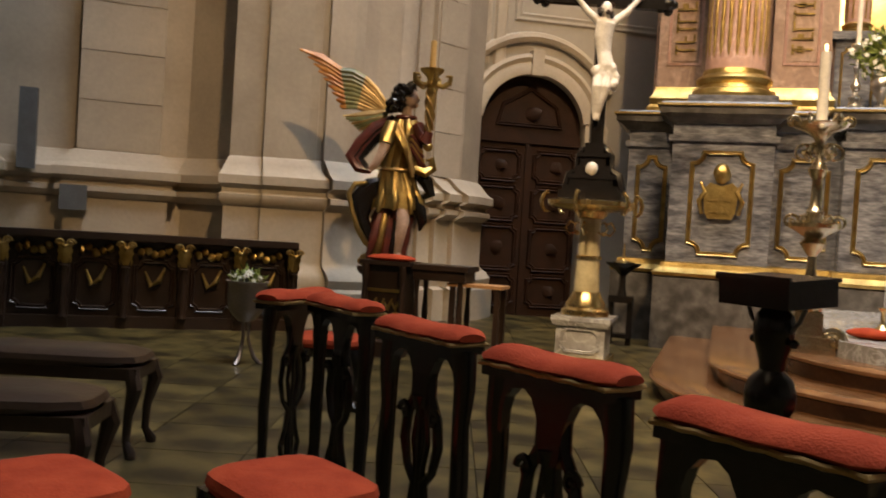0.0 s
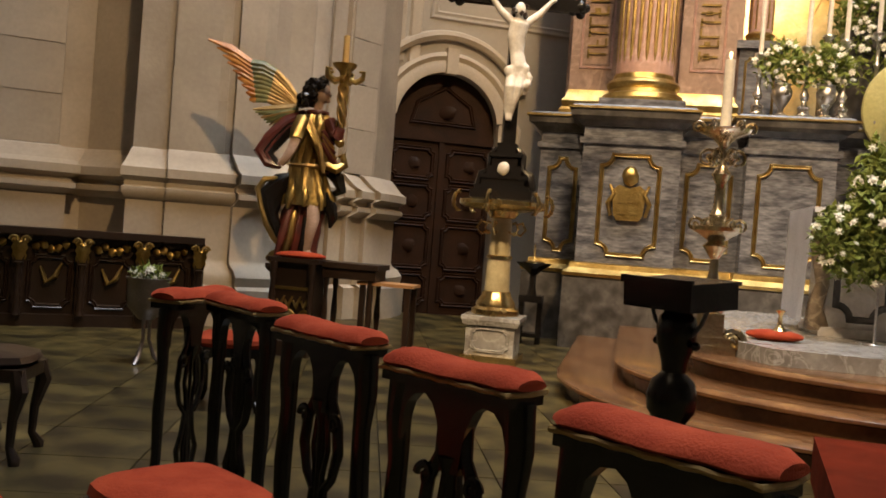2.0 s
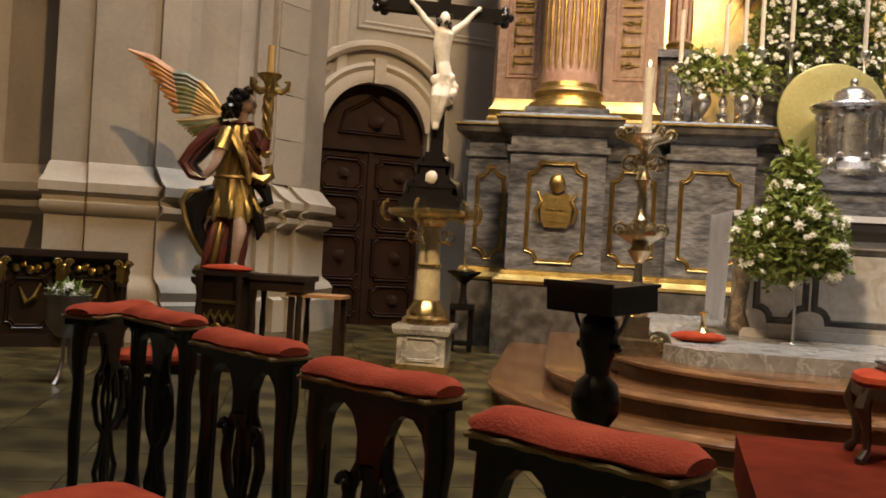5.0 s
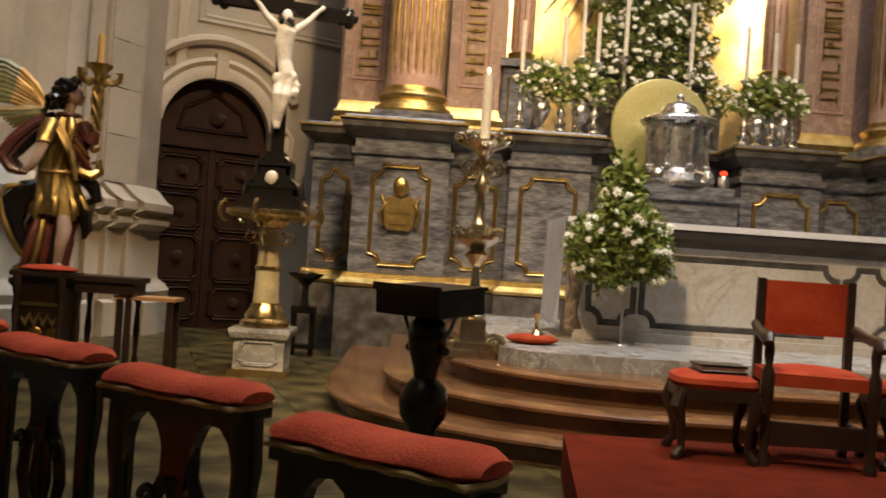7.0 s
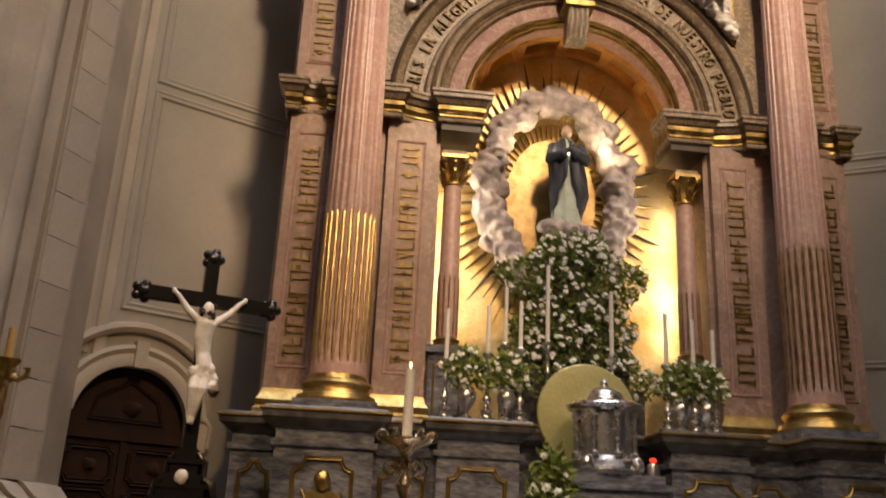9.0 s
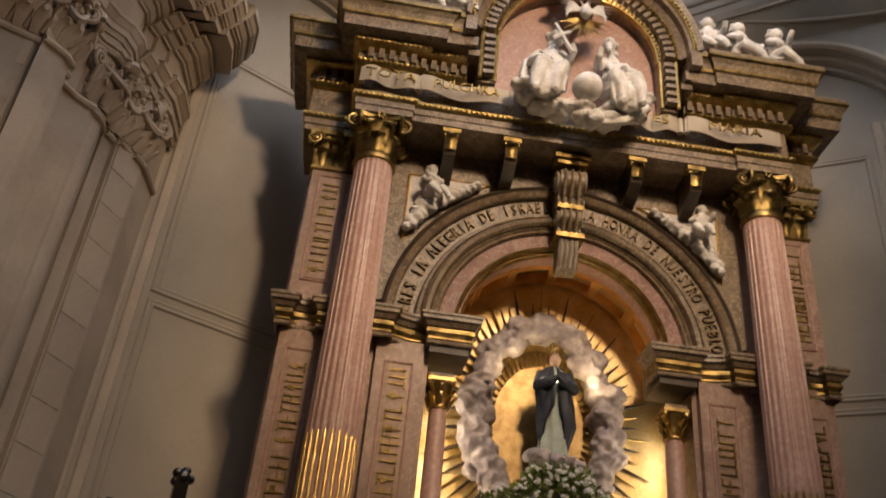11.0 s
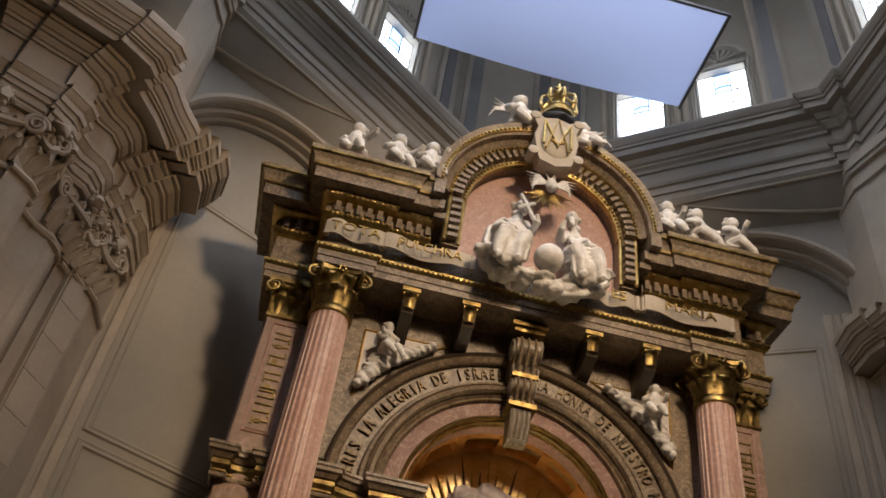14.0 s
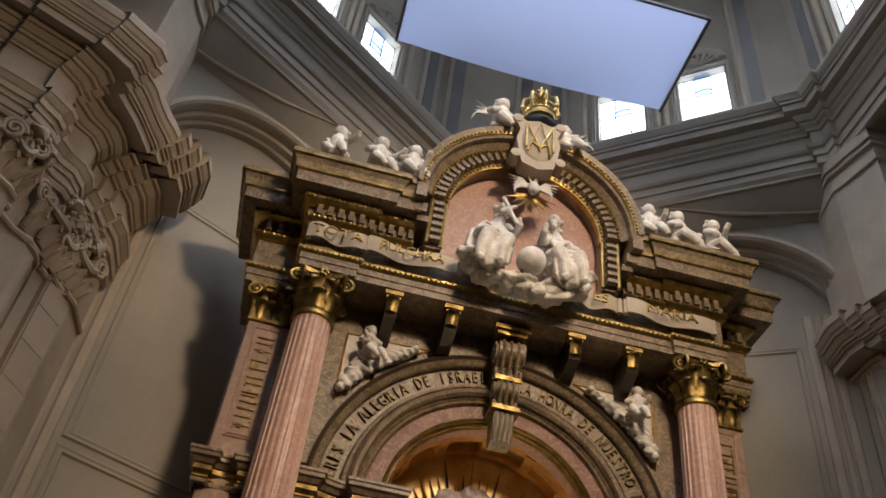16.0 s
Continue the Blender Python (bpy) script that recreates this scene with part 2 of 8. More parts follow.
RUBY = glow("red_oil_lamp_flame", (1.0, 0.05, 0.02), 2.5)
FLAME = glow("candle_flame", (1.0, 0.75, 0.35), 6.0)

# sailcloth lit by the windows behind it
SHEET = bpy.data.materials.new("white_sailcloth")
SHEET.use_nodes = True
_n, _l = SHEET.node_tree.nodes, SHEET.node_tree.links
_t, _d, _a = _n.new("ShaderNodeBsdfTranslucent"), _n["Principled BSDF"], _n.new("ShaderNodeMixShader")
_t.inputs["Color"].default_value = (0.55, 0.64, 0.92, 1)
_d.inputs["Base Color"].default_value = (0.5, 0.57, 0.8, 1)
_d.inputs["Roughness"].default_value = 0.8
_a.inputs[0].default_value = 0.6
_l.new(_d.outputs[0], _a.inputs[1])
_l.new(_t.outputs[0], _a.inputs[2])
_l.new(_a.outputs[0], _n["Material Output"].inputs[0])

# ---- building helpers ----
def link_bm(name, bm, material, smooth=False):
    me = bpy.data.meshes.new(name)
    bmesh.ops.recalc_face_normals(bm, faces=bm.faces)
    bm.to_mesh(me)
    bm.free()
    for m in material if isinstance(material, (list, tuple)) else [material]:
        me.materials.append(m)
    if smooth:
        me.polygons.foreach_set("use_smooth", [True] * len(me.polygons))
        me.set_sharp_from_angle(angle=radians(38))
    return me


def part(name, bm, material, parent, label="", smooth=True):
    ob = new(name, link_bm(name, bm, material, smooth))
    ob.parent = parent
    if label:
        ob["label"] = label
    return ob


def thing(name, label, category, group="", kind="", at=(0, 0, 0)):
    ob = new(name)
    ob.location = at
    ob.empty_display_size = 0.1
    return tagged(ob, label, category, group, kind)


def solid(name, bm, material, label, category, group="", kind="", smooth=True):
    ob = new(name, link_bm(name, bm, material, smooth))
    return tagged(ob, label, category, group, kind)


def fuse(ob, size):
    """Melt the carved masses of a figure into one skin."""
    mod = ob.modifiers.new("fuse", "REMESH")
    mod.mode, mod.voxel_size, mod.use_smooth_shade = "VOXEL", size, True
    return ob


def folds(bm, amp, freq, cuts=1):
    """Carve drapery-like ripples into a figure."""
    if cuts:
        bmesh.ops.subdivide_edges(bm, edges=bm.edges[:], cuts=cuts, use_grid_fill=True)
    bm.normal_update()
    for v in bm.verts:
        k = noise.noise(Vector((v.co.x * freq, v.co.y * freq, v.co.z * freq * 0.35)))
        k = abs(k) * 2 - 0.5 + 0.4 * noise.noise(v.co * freq * 2.1)
        v.co += v.normal * amp * k


def BM():
    return bmesh.new()


def box(bm, x0, x1, y0, y1, z0, z1, m=None, mi=0):
    v = [bm.verts.new(p) for p in ((x0, y0, z0), (x1, y0, z0), (x1, y1, z0), (x0, y1, z0), (x0, y0, z1), (x1, y0, z1), (x1, y1, z1), (x0, y1, z1))]
    if m:
        for q in v:
            q.co = m @ q.co
    for f in ((0, 3, 2, 1), (4, 5, 6, 7), (0, 1, 5, 4), (1, 2, 6, 5), (2, 3, 7, 6), (3, 0, 4, 7)):
        bm.faces.new([v[i] for i in f]).material_index = mi
    return v


def rings(bm, loops, close=True, cap=True, mi=0):
    """Skin a row of equal rings of points."""
    vs = [[bm.verts.new(p) for p in r] for r in loops]
    n = len(vs[0])
    for a, b in zip(vs, vs[1:]):
        for i in range(n if close else n - 1):
            j = (i + 1) % n
            bm.faces.new((a[i], a[j], b[j], b[i])).material_index = mi
    if cap:
        for r in (vs[0], vs[-1]):
            try:
                bm.faces.new(r).material_index = mi
            except ValueError:
                pass
    return vs


def lathe(bm, prof, n=32, loc=(0, 0, 0), m=None, mi=0, sx=1.0, sy=1.0):
    loops = []
    for r, z in prof:
        loops.append([Vector((loc[0] + sx * r * math.cos(2 * math.pi * i / n), loc[1] + sy * r * math.sin(2 * math.pi * i / n), loc[2] + z)) for i in range(n)])
    if m:
        loops = [[m @ p for p in r] for r in loops]
    return rings(bm, loops, mi=mi)


def tube(bm, pts, radii, n=8, mi=0, flat=1.0):
    """A tapered tube along points."""
    pts = [Vector(p) for p in pts]
    if not isinstance(radii, (list, tuple)):
        radii = [radii] * len(pts)
    loops = []
    side = None
    for i, p in enumerate(pts):
        d = (pts[min(i + 1, len(pts) - 1)] - pts[max(i - 1, 0)]).normalized()
        if side is None:
            side = d.orthogonal().normalized()
        side = (side - d * side.dot(d)).normalized()
        up = d.cross(side)
        loops.append([p + radii[i] * (side * math.cos(a) + up * flat * math.sin(a)) for a in (2 * math.pi * k / n for k in range(n))])
    return rings(bm, loops, mi=mi)


def blob(bm, loc, size, sub=2, rough=0.0, seed=0.0, m=None, mi=0, freq=2.0):
    made = bmesh.ops.create_icosphere(bm, subdivisions=sub, radius=1.0)
    size = Vector(size) if not isinstance(size, (int, float)) else Vector((size,) * 3)
    for v in made["verts"]:
        k = 1 + rough * noise.noise(v.co * freq + Vector((seed, seed * 1.7, 3.1)))
        p = Vector((v.co.x * size.x * k, v.co.y * size.y * k, v.co.z * size.z * k))
        if m:
            p = m @ p
        v.co = p + Vector(loc)
        for f in v.link_faces:
            f.material_index = mi
    return made["verts"]


def offsets(pts, closed):
    """Mitred directions to the right-hand side of a plan path."""
    out = []
    n = len(pts)
    for i in range(n):
        p = Vector(pts[i])
        ds = []
        if closed or i > 0:
            ds.append((p - Vector(pts[i - 1])).normalized())
        if closed or i < n - 1:
            ds.append((Vector(pts[(i + 1) % n]) - p).normalized())
        ns = [Vector((d.y, -d.x)) for d in ds]
        s = sum(ns, Vector((0, 0)))
        s.normalize()
        out.append(s / max(0.3, s.dot(ns[0])))
    return out


def molding(bm, pts, prof, closed=False, mi=0):
    """A profile of (out, z) run along a plan path, mitred; out lies to the path's right."""
    offs = offsets(pts, closed)
    loops = []
    for o, z in prof:
        loops.append([Vector((p[0] + f.x * o, p[1] + f.y * o, z)) for p, f in zip(pts, offs)])
    vs = [[bm.verts.new(p) for p in r] for r in loops]
    n = len(pts)
    for a, b in zip(vs, vs[1:]):
        for i in range(n if closed else n - 1):
            j = (i + 1) % n
            bm.faces.new((a[i], a[j], b[j], b[i])).material_index = mi
    return vs


def prism(bm, pts, z0, z1, mi=0):
    lo, hi = [bm.verts.new((*p, z0)) for p in pts], [bm.verts.new((*p, z1)) for p in pts]
    n = len(pts)
    for i in range(n):
        bm.faces.new((lo[i], lo[(i + 1) % n], hi[(i + 1) % n], hi[i])).material_index = mi
    bm.faces.new(lo[::-1]).material_index = mi
    bm.faces.new(hi).material_index = mi


def slab(bm, pts, m, depth, mi=0):
    """A flat outline of (u, z) given thickness along -n: m takes (u, n, z)."""
    a = [bm.verts.new(m @ Vector((u, 0, z))) for u, z in pts]
    b = [bm.verts.new(m @ Vector((u, depth, z))) for u, z in pts]
    n = len(pts)
    for i in range(n):
        bm.faces.new((a[i], a[(i + 1) % n], b[(i + 1) % n], b[i])).material_index = mi
    bm.faces.new(a).material_index = mi
    bm.faces.new(b[::-1]).material_index = mi


def arc_run(bm, cx, cz, prof, a0=0.0, a1=180.0, n=40, m=None, mi=0, cap=True, sz=1.0):
    """A closed profile of (radius, y) swept round an arc in the x-z plane."""
    loops = []
    for k in range(n + 1):
        a = radians(a0 + (a1 - a0) * k / n)
        loop = [Vector((cx + r * math.cos(a), y, cz + sz * r * math.sin(a))) for r, y in prof]
        loops.append([m @ p for p in loop] if m else loop)
    return rings(bm, loops, mi=mi, cap=cap)


def bar_frame(bm, pts, m, w, d):
    """A raised frame of width w and depth d along a closed outline of (u, z)."""
    cx, cz = sum(p[0] for p in pts) / len(pts), sum(p[1] for p in pts) / len(pts)
    n = len(pts)
    offs = []
    for i in range(n):
        p0, p, p1 = Vector(pts[i - 1]), Vector(pts[i]), Vector(pts[(i + 1) % n])
        n0, n1 = (p - p0).normalized(), (p1 - p).normalized()
        s = Vector((-n0.y - n1.y, n0.x + n1.x))
        s.normalize()
        offs.append(s / max(0.4, s.dot(Vector((-n0.y, n0.x)))))
    loops = []
    for i in range(n):
        p, o = Vector(pts[i]), offs[i]
        q = [p + o * (w * t) for t in (-0.5, -0.3, 0.0, 0.3, 0.5)]
        h = (0, -d, -d * 0.55, -d, 0)
        loops.append([m @ Vector((a.x, b, a.y)) for a, b in zip(q, h)])
    loops.append(loops[0])
    rings(bm, loops, close=False, cap=False)


def notched(x0, x1, z0, z1, c):
    """A rectangle with scooped corners, counter-clockwise."""
    pts = []
    for cx, cz, a0 in ((x0, z0, 90), (x1, z0, 180), (x1, z1, 270), (x0, z1, 0)):
        arc = [(cx + c * math.cos(radians(a0 - 90 * k / 4)), cz + c * math.sin(radians(a0 - 90 * k / 4))) for k in range(5)]
        pts += arc
    return pts


def acanthus(bm, p, out, h, w, mi=0):
    """A curling lobed leaf that stands at p and leans out."""
    p, out = Vector(p), Vector(out).normalized()
    side = Vector((-out.y, out.x, 0))
    path = ((0.0, 0.0), (0.03, 0.2), (0.07, 0.42), (0.12, 0.62), (0.2, 0.8), (0.31, 0.94), (0.42, 0.97), (0.47, 0.88), (0.44, 0.78))
    wide = (0.8, 1.0, 0.84, 1.08, 0.88, 1.0, 0.74, 0.5, 0.22)
    loops = []
    for (o, z), k in zip(path, wide):
        loops.append([p + out * (h * (o + 0.07 * math.cos(c * 2.6)) - 0.02 * h) + side * (w * 0.5 * k * c) + Vector((0, 0, h * z)) for c in (-1, -0.66, -0.33, 0, 0.33, 0.66, 1)])
    rings(bm, loops, close=False, cap=False, mi=mi)


def volute(bm, c, e1, e2, r, thick, turns=2.1, mi=0):
    """A scroll in the plane of e1 and e2, its eye standing proud."""
    c, e1, e2 = Vector(c), Vector(e1).normalized(), Vector(e2).normalized()
    nrm = e1.cross(e2)
    n = 26
    pts = [c + (e1 * math.cos(turns * 2 * math.pi * k / n) + e2 * math.sin(turns * 2 * math.pi * k / n)) * r * (1 - 0.9 * k / n) + nrm * (0.25 * r * k / n) for k in range(n + 1)]
    tube(bm, pts, [thick * (1 - 0.5 * k / n) for k in range(n + 1)], 6, mi=mi)
    blob(bm, c + nrm * 0.2 * r, r * 0.2, 1, mi=mi)


def yz_slab(bm, pts, x0, x1):
    """A side outline of (y, z) given width along x."""
    slab(bm, pts, Matrix(((0, 1, 0, x0), (1, 0, 0, 0), (0, 0, 1, 0), (0, 0, 0, 1))), x1 - x0)


def lettering(txt, size, depth, m, material, parent, name="lettering", squeeze=1.0):
    """Raised letters, upright in the x-z plane of m, centred."""
    c = bpy.data.curves.new(name, "FONT")
    c.body, c.size, c.extrude, c.align_x, c.align_y, c.resolution_u = txt, size, depth, "CENTER", "CENTER", 2
    tmp = new(name, c)
    dg = bpy.context.evaluated_depsgraph_get()
    me = bpy.data.meshes.new_from_object(tmp.evaluated_get(dg))
    bpy.data.objects.remove(tmp)
    bpy.data.curves.remove(c)
    me.transform(m @ Matrix.Rotation(radians(90), 4, "X") @ Matrix.Diagonal((squeeze, 1, 1, 1)))
    me.materials.clear()
    me.materials.append(material)
    ob = new(name, me)
    ob.parent = parent
    return ob


def frame_matrix(origin, u):
    """Takes (along, into the wall, up) of a wall that starts at origin and runs along u."""
    u = Vector((u[0], u[1], 0)).normalized()
    nrm = Vector((-u.y, u.x, 0))
    m = Matrix((u, nrm, (0, 0, 1))).transposed().to_4x4()
    m.translation = Vector((origin[0], origin[1], 0))
    return m

# ---- the room ----
bm = BM()
box(bm, -16, 16, -26, 8, -0.3, -0.025)
tagged(new("floor", link_bm("floor", bm, JOINT)), "dark worn stone floor of large mottled slabs", "floor", kind="structure")

S30, C30 = 0.5, 0.8660254


def bay(side):
    """A tall arched recess beside the altarpiece; the left one holds the sacristy door."""
    m = frame_matrix((-6.1, 1.5), (C30, S30)) if side < 0 else frame_matrix((6.1, 1.5), (C30, -S30))
    sgn = 1 if side < 0 else -1
    name = "wall_left" if side < 0 else "wall_right"
    u0, u1, spring, rad = -1.25, 3.45, 13.4, 2.35
    if side > 0:
        u0, u1 = -u1, -u0
    uc = (u0 + u1) / 2
    root = thing(name, "grey-beige plastered wall bay with a tall arched recess", "wall", kind="structure")
    # recessed back, with the door's opening in the left one
    bm = BM()
    if side < 0:
        door = [(-0.83, -0.3), (-0.83, 2.75)] + [(0.83 * math.cos(radians(a)), 2.85 + 0.80 * math.sin(radians(a))) for a in range(170, -1, -10)] + [(0.83, 2.75), (0.83, -0.3)]
        slab(bm, [(u0 - 0.3, -0.3)] + door + [(u1 + 1.5, -0.3), (u1 + 1.5, 16.5), (u0 - 0.3, 16.5)], m, 0.35)
    else:
        slab(bm, [(u0 - 1.5, -0.3), (u1 + 0.3, -0.3), (u1 + 0.3, 16.5), (u0 - 1.5, 16.5)], m, 0.35)
    part("recess_wall", bm, PLASTER, root, smooth=False)
    # stepped front with the arched opening
    for k, (grow, n0, n1) in enumerate(((0.0, -0.16, -0.002), (0.1, -0.34, -0.162), (0.2, -0.55, -0.342))):
        r = rad + grow
        bm = BM()
        arch = [(uc - r, -0.3), (uc - r, spring)] + [(uc + r * math.cos(radians(a)), spring + r * math.sin(radians(a))) for a in range(175, 4, -5)] + [(uc + r, spring), (uc + r, -0.3)]
        mm = m @ Matrix.Translation((0, n0, 0))
        e0, e1 = (uc - r - (0.75 if k == 2 else 0.16), uc + r + (1.6 if k == 2 else 0.16)) if side < 0 else (uc - r - (1.6 if k == 2 else 0.16), uc + r + (0.75 if k == 2 else 0.16))
        top = 18.3 if k == 2 else spring + r + 0.3
        slab(bm, [(e0, -0.3)] + arch + [(e1, -0.3), (e1, top), (e0, top)], mm, n1 - n0)
        part("arch_step", bm, TRIM if k == 1 else PLASTER, root, smooth=False)
    # rounded archivolt
    bm = BM()
    arc_run(bm, uc, spring, [(rad + 0.21, -0.552), (rad + 0.21, -0.6), (rad + 0.26, -0.66), (rad + 0.36, -0.64), (rad + 0.4, -0.552)], 0, 180, 40, m)
    part("archivolt", bm, TRIM, root)
    # raised triangular panel in the spandrel, and the panel lines of the recess
    bm = BM()
    ss = -1 if side < 0 else 1
    tri = [(uc + ss * 3.0, 15.3), (uc + ss * 3.0, 17.9), (uc + ss * 0.7, 17.9), (uc + ss * 1.5, 17.3), (uc + ss * 2.3, 16.5)]
    if side > 0:
        tri = tri[::-1]
    bar_frame(bm, tri, m @ Matrix.Translation((0, -0.555, 0)), 0.16, 0.05)
    e0, e1 = (u0 + 0.95, u1 - 0.15) if side < 0 else (u0 + 0.15, u1 - 0.95)
    for z0, z1 in ((4.5, 7.9), (8.15, 13.2)):
        bar_frame(bm, [(e0, z0), (e1, z0), (e1, z1), (e0, z1)], m @ Matrix.Translation((0, -0.003, 0)), 0.14, 0.03)
    part("panel_moulding", bm, PLASTER, root, smooth=False)
    # upright roll mouldings beside the recess
    for off, w, d in ((0.3, 0.09, 0.07), (0.48, 0.05, 0.04), (0.68, 0.1, 0.06)):
        bm = BM()
        u = u0 + off if side < 0 else u1 - off
        molding_pts = [m @ Vector((u + q * w, -dd * d, 0)) for q, dd in ((-1, 0), (-0.7, 0.8), (0, 1), (0.7, 0.8), (1, 0))]
        rings(bm, [[Vector((v.x, v.y, z)) for v in molding_pts] for z in ((3.75 if off > 0.4 else 0.0), spring + 0.6)], close=False, cap=False)
        part("roll_moulding", bm, TRIM, root)
    return m, root


ML, wall_left = bay(-1)
MR, wall_right = bay(1)

bm = BM()
box(bm, -5.5, 5.5, 3.6, 3.9, -0.3, 18.3)
tagged(new("wall_back", link_bm("wall_back", bm, PLASTER)), "grey-beige plastered wall behind the altarpiece", "wall", kind="structure")


PIERBLOCKS = []


# plan of the pier's column cluster: at the shafts, and at the outermost edge of its cornice
INNER = [(-9.9, -1.75), (-9.05, -1.9), (-8.76, -2.6), (-8.4, -2.43), (-8.37, -2.52), (-7.76, -2.22), (-7.7, -2.3), (-7.5, -2.04), (-7.45, -1.86), (-7.62, -1.79), (-7.55, -1.6), (-7.72, -1.53), (-7.55, -1.2), (-7.32, -1.02), (-7.23, -0.75), (-7.28, -0.5), (-7.36, -0.42), (-7.26, -0.46), (-7.16, -0.24), (-7.08, -0.28), (-6.98, 0.05), (-6.91, 0.02), (-6.8, 0.3), (-6.75, 1.0)]
OUTER = [(-10.2, -2.7), (-9.3, -2.95), (-8.85, -3.3), (-8.1, -2.93), (-8.05, -3.02), (-7.1, -2.55), (-7.02, -2.62), (-6.5, -2.2), (-6.41, -1.97), (-6.6, -1.89), (-6.49, -1.7), (-6.69, -1.61), (-6.57, -1.35), (-6.5, -1.08), (-6.4, -0.8), (-6.27, -0.55), (-6.2, -0.38), (-6.04, -0.47), (-6.0, -0.18), (-5.85, -0.27), (-5.82, 0.06), (-5.67, -0.02), (-5.62, 0.38), (-5.75, 1.0)]


def cluster(root, side):
    """Stepped pilasters and a half column under a serpentine entablature."""
    g = -1 if side > 0 else 1
    off = 0.72 if side > 0 else 0.0

    def at(i, f, z):
        a, b = Vector(INNER[i]), Vector(OUTER[i])
        p = a + (b - a) * f
        return Vector((g * p.x + off, p.y, z))

    def run(bm, prof):
        rings(bm, [[at(i, f, z) for i in range(len(INNER))] for f, z in prof], close=False, cap=False)

    bm = BM()
    run(bm, [(0.0, 1.9), (0.0, 11.0)])
    part("shaft_wall", bm, STONE, root, smooth=False)
    bm = BM()
    lathe(bm, [(0.42, 1.9), (0.42, 1.98), (0.46, 2.03), (0.4, 2.1), (0.38, 2.2), (0.36, 9.6), (0.41, 9.64), (0.41, 9.72), (0.37, 9.75)], 32, (g * -7.6 + off, -0.75, 0))
    part("half_column", bm, STONE, root)
    for prof in ([(0.0, -0.1), (0.32, -0.1), (0.32, 0.42), (0.26, 0.46), (0.28, 0.56), (0.22, 0.64), (0.12, 0.7), (0.1, 0.75), (0.1, 1.36)],
                 [(0.1, 1.36), (0.13, 1.37), (0.22, 1.44), (0.22, 1.5), (0.16, 1.52), (0.16, 1.57), (0.26, 1.62), (0.26, 1.72), (0.17, 1.78), (0.1, 1.86), (0.04, 1.93), (0.0, 1.95)]):
        bm = BM()
        run(bm, prof)
        part("pedestal_moulding", bm, TRIM, root)
    for name, prof in (("astragal", [(0.0, 9.64), (0.05, 9.66), (0.07, 9.7), (0.05, 9.75), (0.0, 9.77)]),
                       ("abacus", [(0.0, 10.66), (0.1, 10.68), (0.13, 10.74), (0.11, 10.78), (0.16, 10.8), (0.17, 10.88), (0.0, 10.9)]),
                       ("architrave", [(0.0, 10.9), (0.05, 10.9), (0.05, 11.0), (0.1, 11.0), (0.1, 11.1), (0.145, 11.1), (0.145, 11.2), (0.17, 11.23), (0.22, 11.33), (0.235, 11.34), (0.235, 11.42), (0.06, 11.44)]),
                       ("frieze", [(0.05, 11.44), (0.05, 11.93)]),
                       ("bed_moulding", [(0.05, 11.93), (0.1, 11.93), (0.1, 11.98), (0.14, 12.0), (0.19, 12.08), (0.19, 12.12), (0.25, 12.12), (0.25, 12.19), (0.29, 12.2), (0.36, 12.29), (0.36, 12.33), (0.42, 12.33), (0.42, 12.4), (0.36, 12.4)]),
                       ("corona", [(0.36, 12.4), (0.36, 12.46), (0.7, 12.46), (0.7, 12.61), (0.745, 12.61), (0.745, 12.66), (0.785, 12.66), (0.785, 12.71), (0.82, 12.73), (0.86, 12.81), (0.86, 12.85), (0.905, 12.85), (0.905, 12.9), (0.94, 12.94), (0.97, 13.04), (1.0, 13.05), (1.0, 13.2), (0.97, 13.25), (0.0, 13.4)])):
        bm = BM()
        run(bm, prof)
        part(name, bm, TRIM, root, smooth=False)
    # carved capitals: acanthus, corner scrolls, flower and garland
    for (i, j), wide in (((2, 5), 5), ((5, 7), 2), ((8, 11), 2), ((12, 15), 3), ((17, 19), 2), ((19, 22), 3)):
        bm = BM()
        a, b = at(i, 0.0, 0), at(j, 0.0, 0)
        out = (at(i, 1.0, 0) - a).lerp(at(j, 1.0, 0) - b, 0.5).normalized()
        bulge = 0.18 if i == 12 else 0.0
        along = (b - a).normalized()

        def q(t, o, z):
            return a + (b - a) * t + out * (o + bulge * math.sin(math.pi * t)) + Vector((0, 0, z))

        for k in range(wide):
            for z, h, sh in ((9.78, 0.36, 0.5), (10.02, 0.4, 0.0 if k else 0.5)):
                t = (k + sh) / wide
                tube(bm, [q(t, 0.0, z), q(t, 0.07, z + h * 0.5), q(t, 0.13, z + h * 0.85), q(t, 0.22, z + h), q(t, 0.21, z + h * 0.82)], [0.1, 0.13, 0.1, 0.06, 0.02], 7, flat=0.45)
                for w in (-1, 1):
                    tube(bm, [q(t, 0.02, z + 0.04) + along * w * 0.07, q(t, 0.1, z + h * 0.6) + along * w * 0.11, q(t, 0.17, z + h * 0.75) + along * w * 0.13], [0.045, 0.05, 0.012], 6)
        for t, w in ((0.0, 1), (1.0, -1)):
            c = q(t, 0.14, 10.46)
            sp = []
            for n in range(22):
                ang = n / 21 * 4.4 * math.pi
                r = 0.19 * (1 - n / 25)
                sp.append(c + along * (-w * r * math.cos(ang) * 0.9) + out * (0.05 * n / 21) + Vector((0, 0, r * math.sin(ang))))
            tube(bm, sp, [0.05 - 0.0014 * n for n in range(22)], 7)
        blob(bm, q(0.5, 0.2, 10.62), (0.13, 0.13, 0.13), 2, 0.6, i, freq=3)
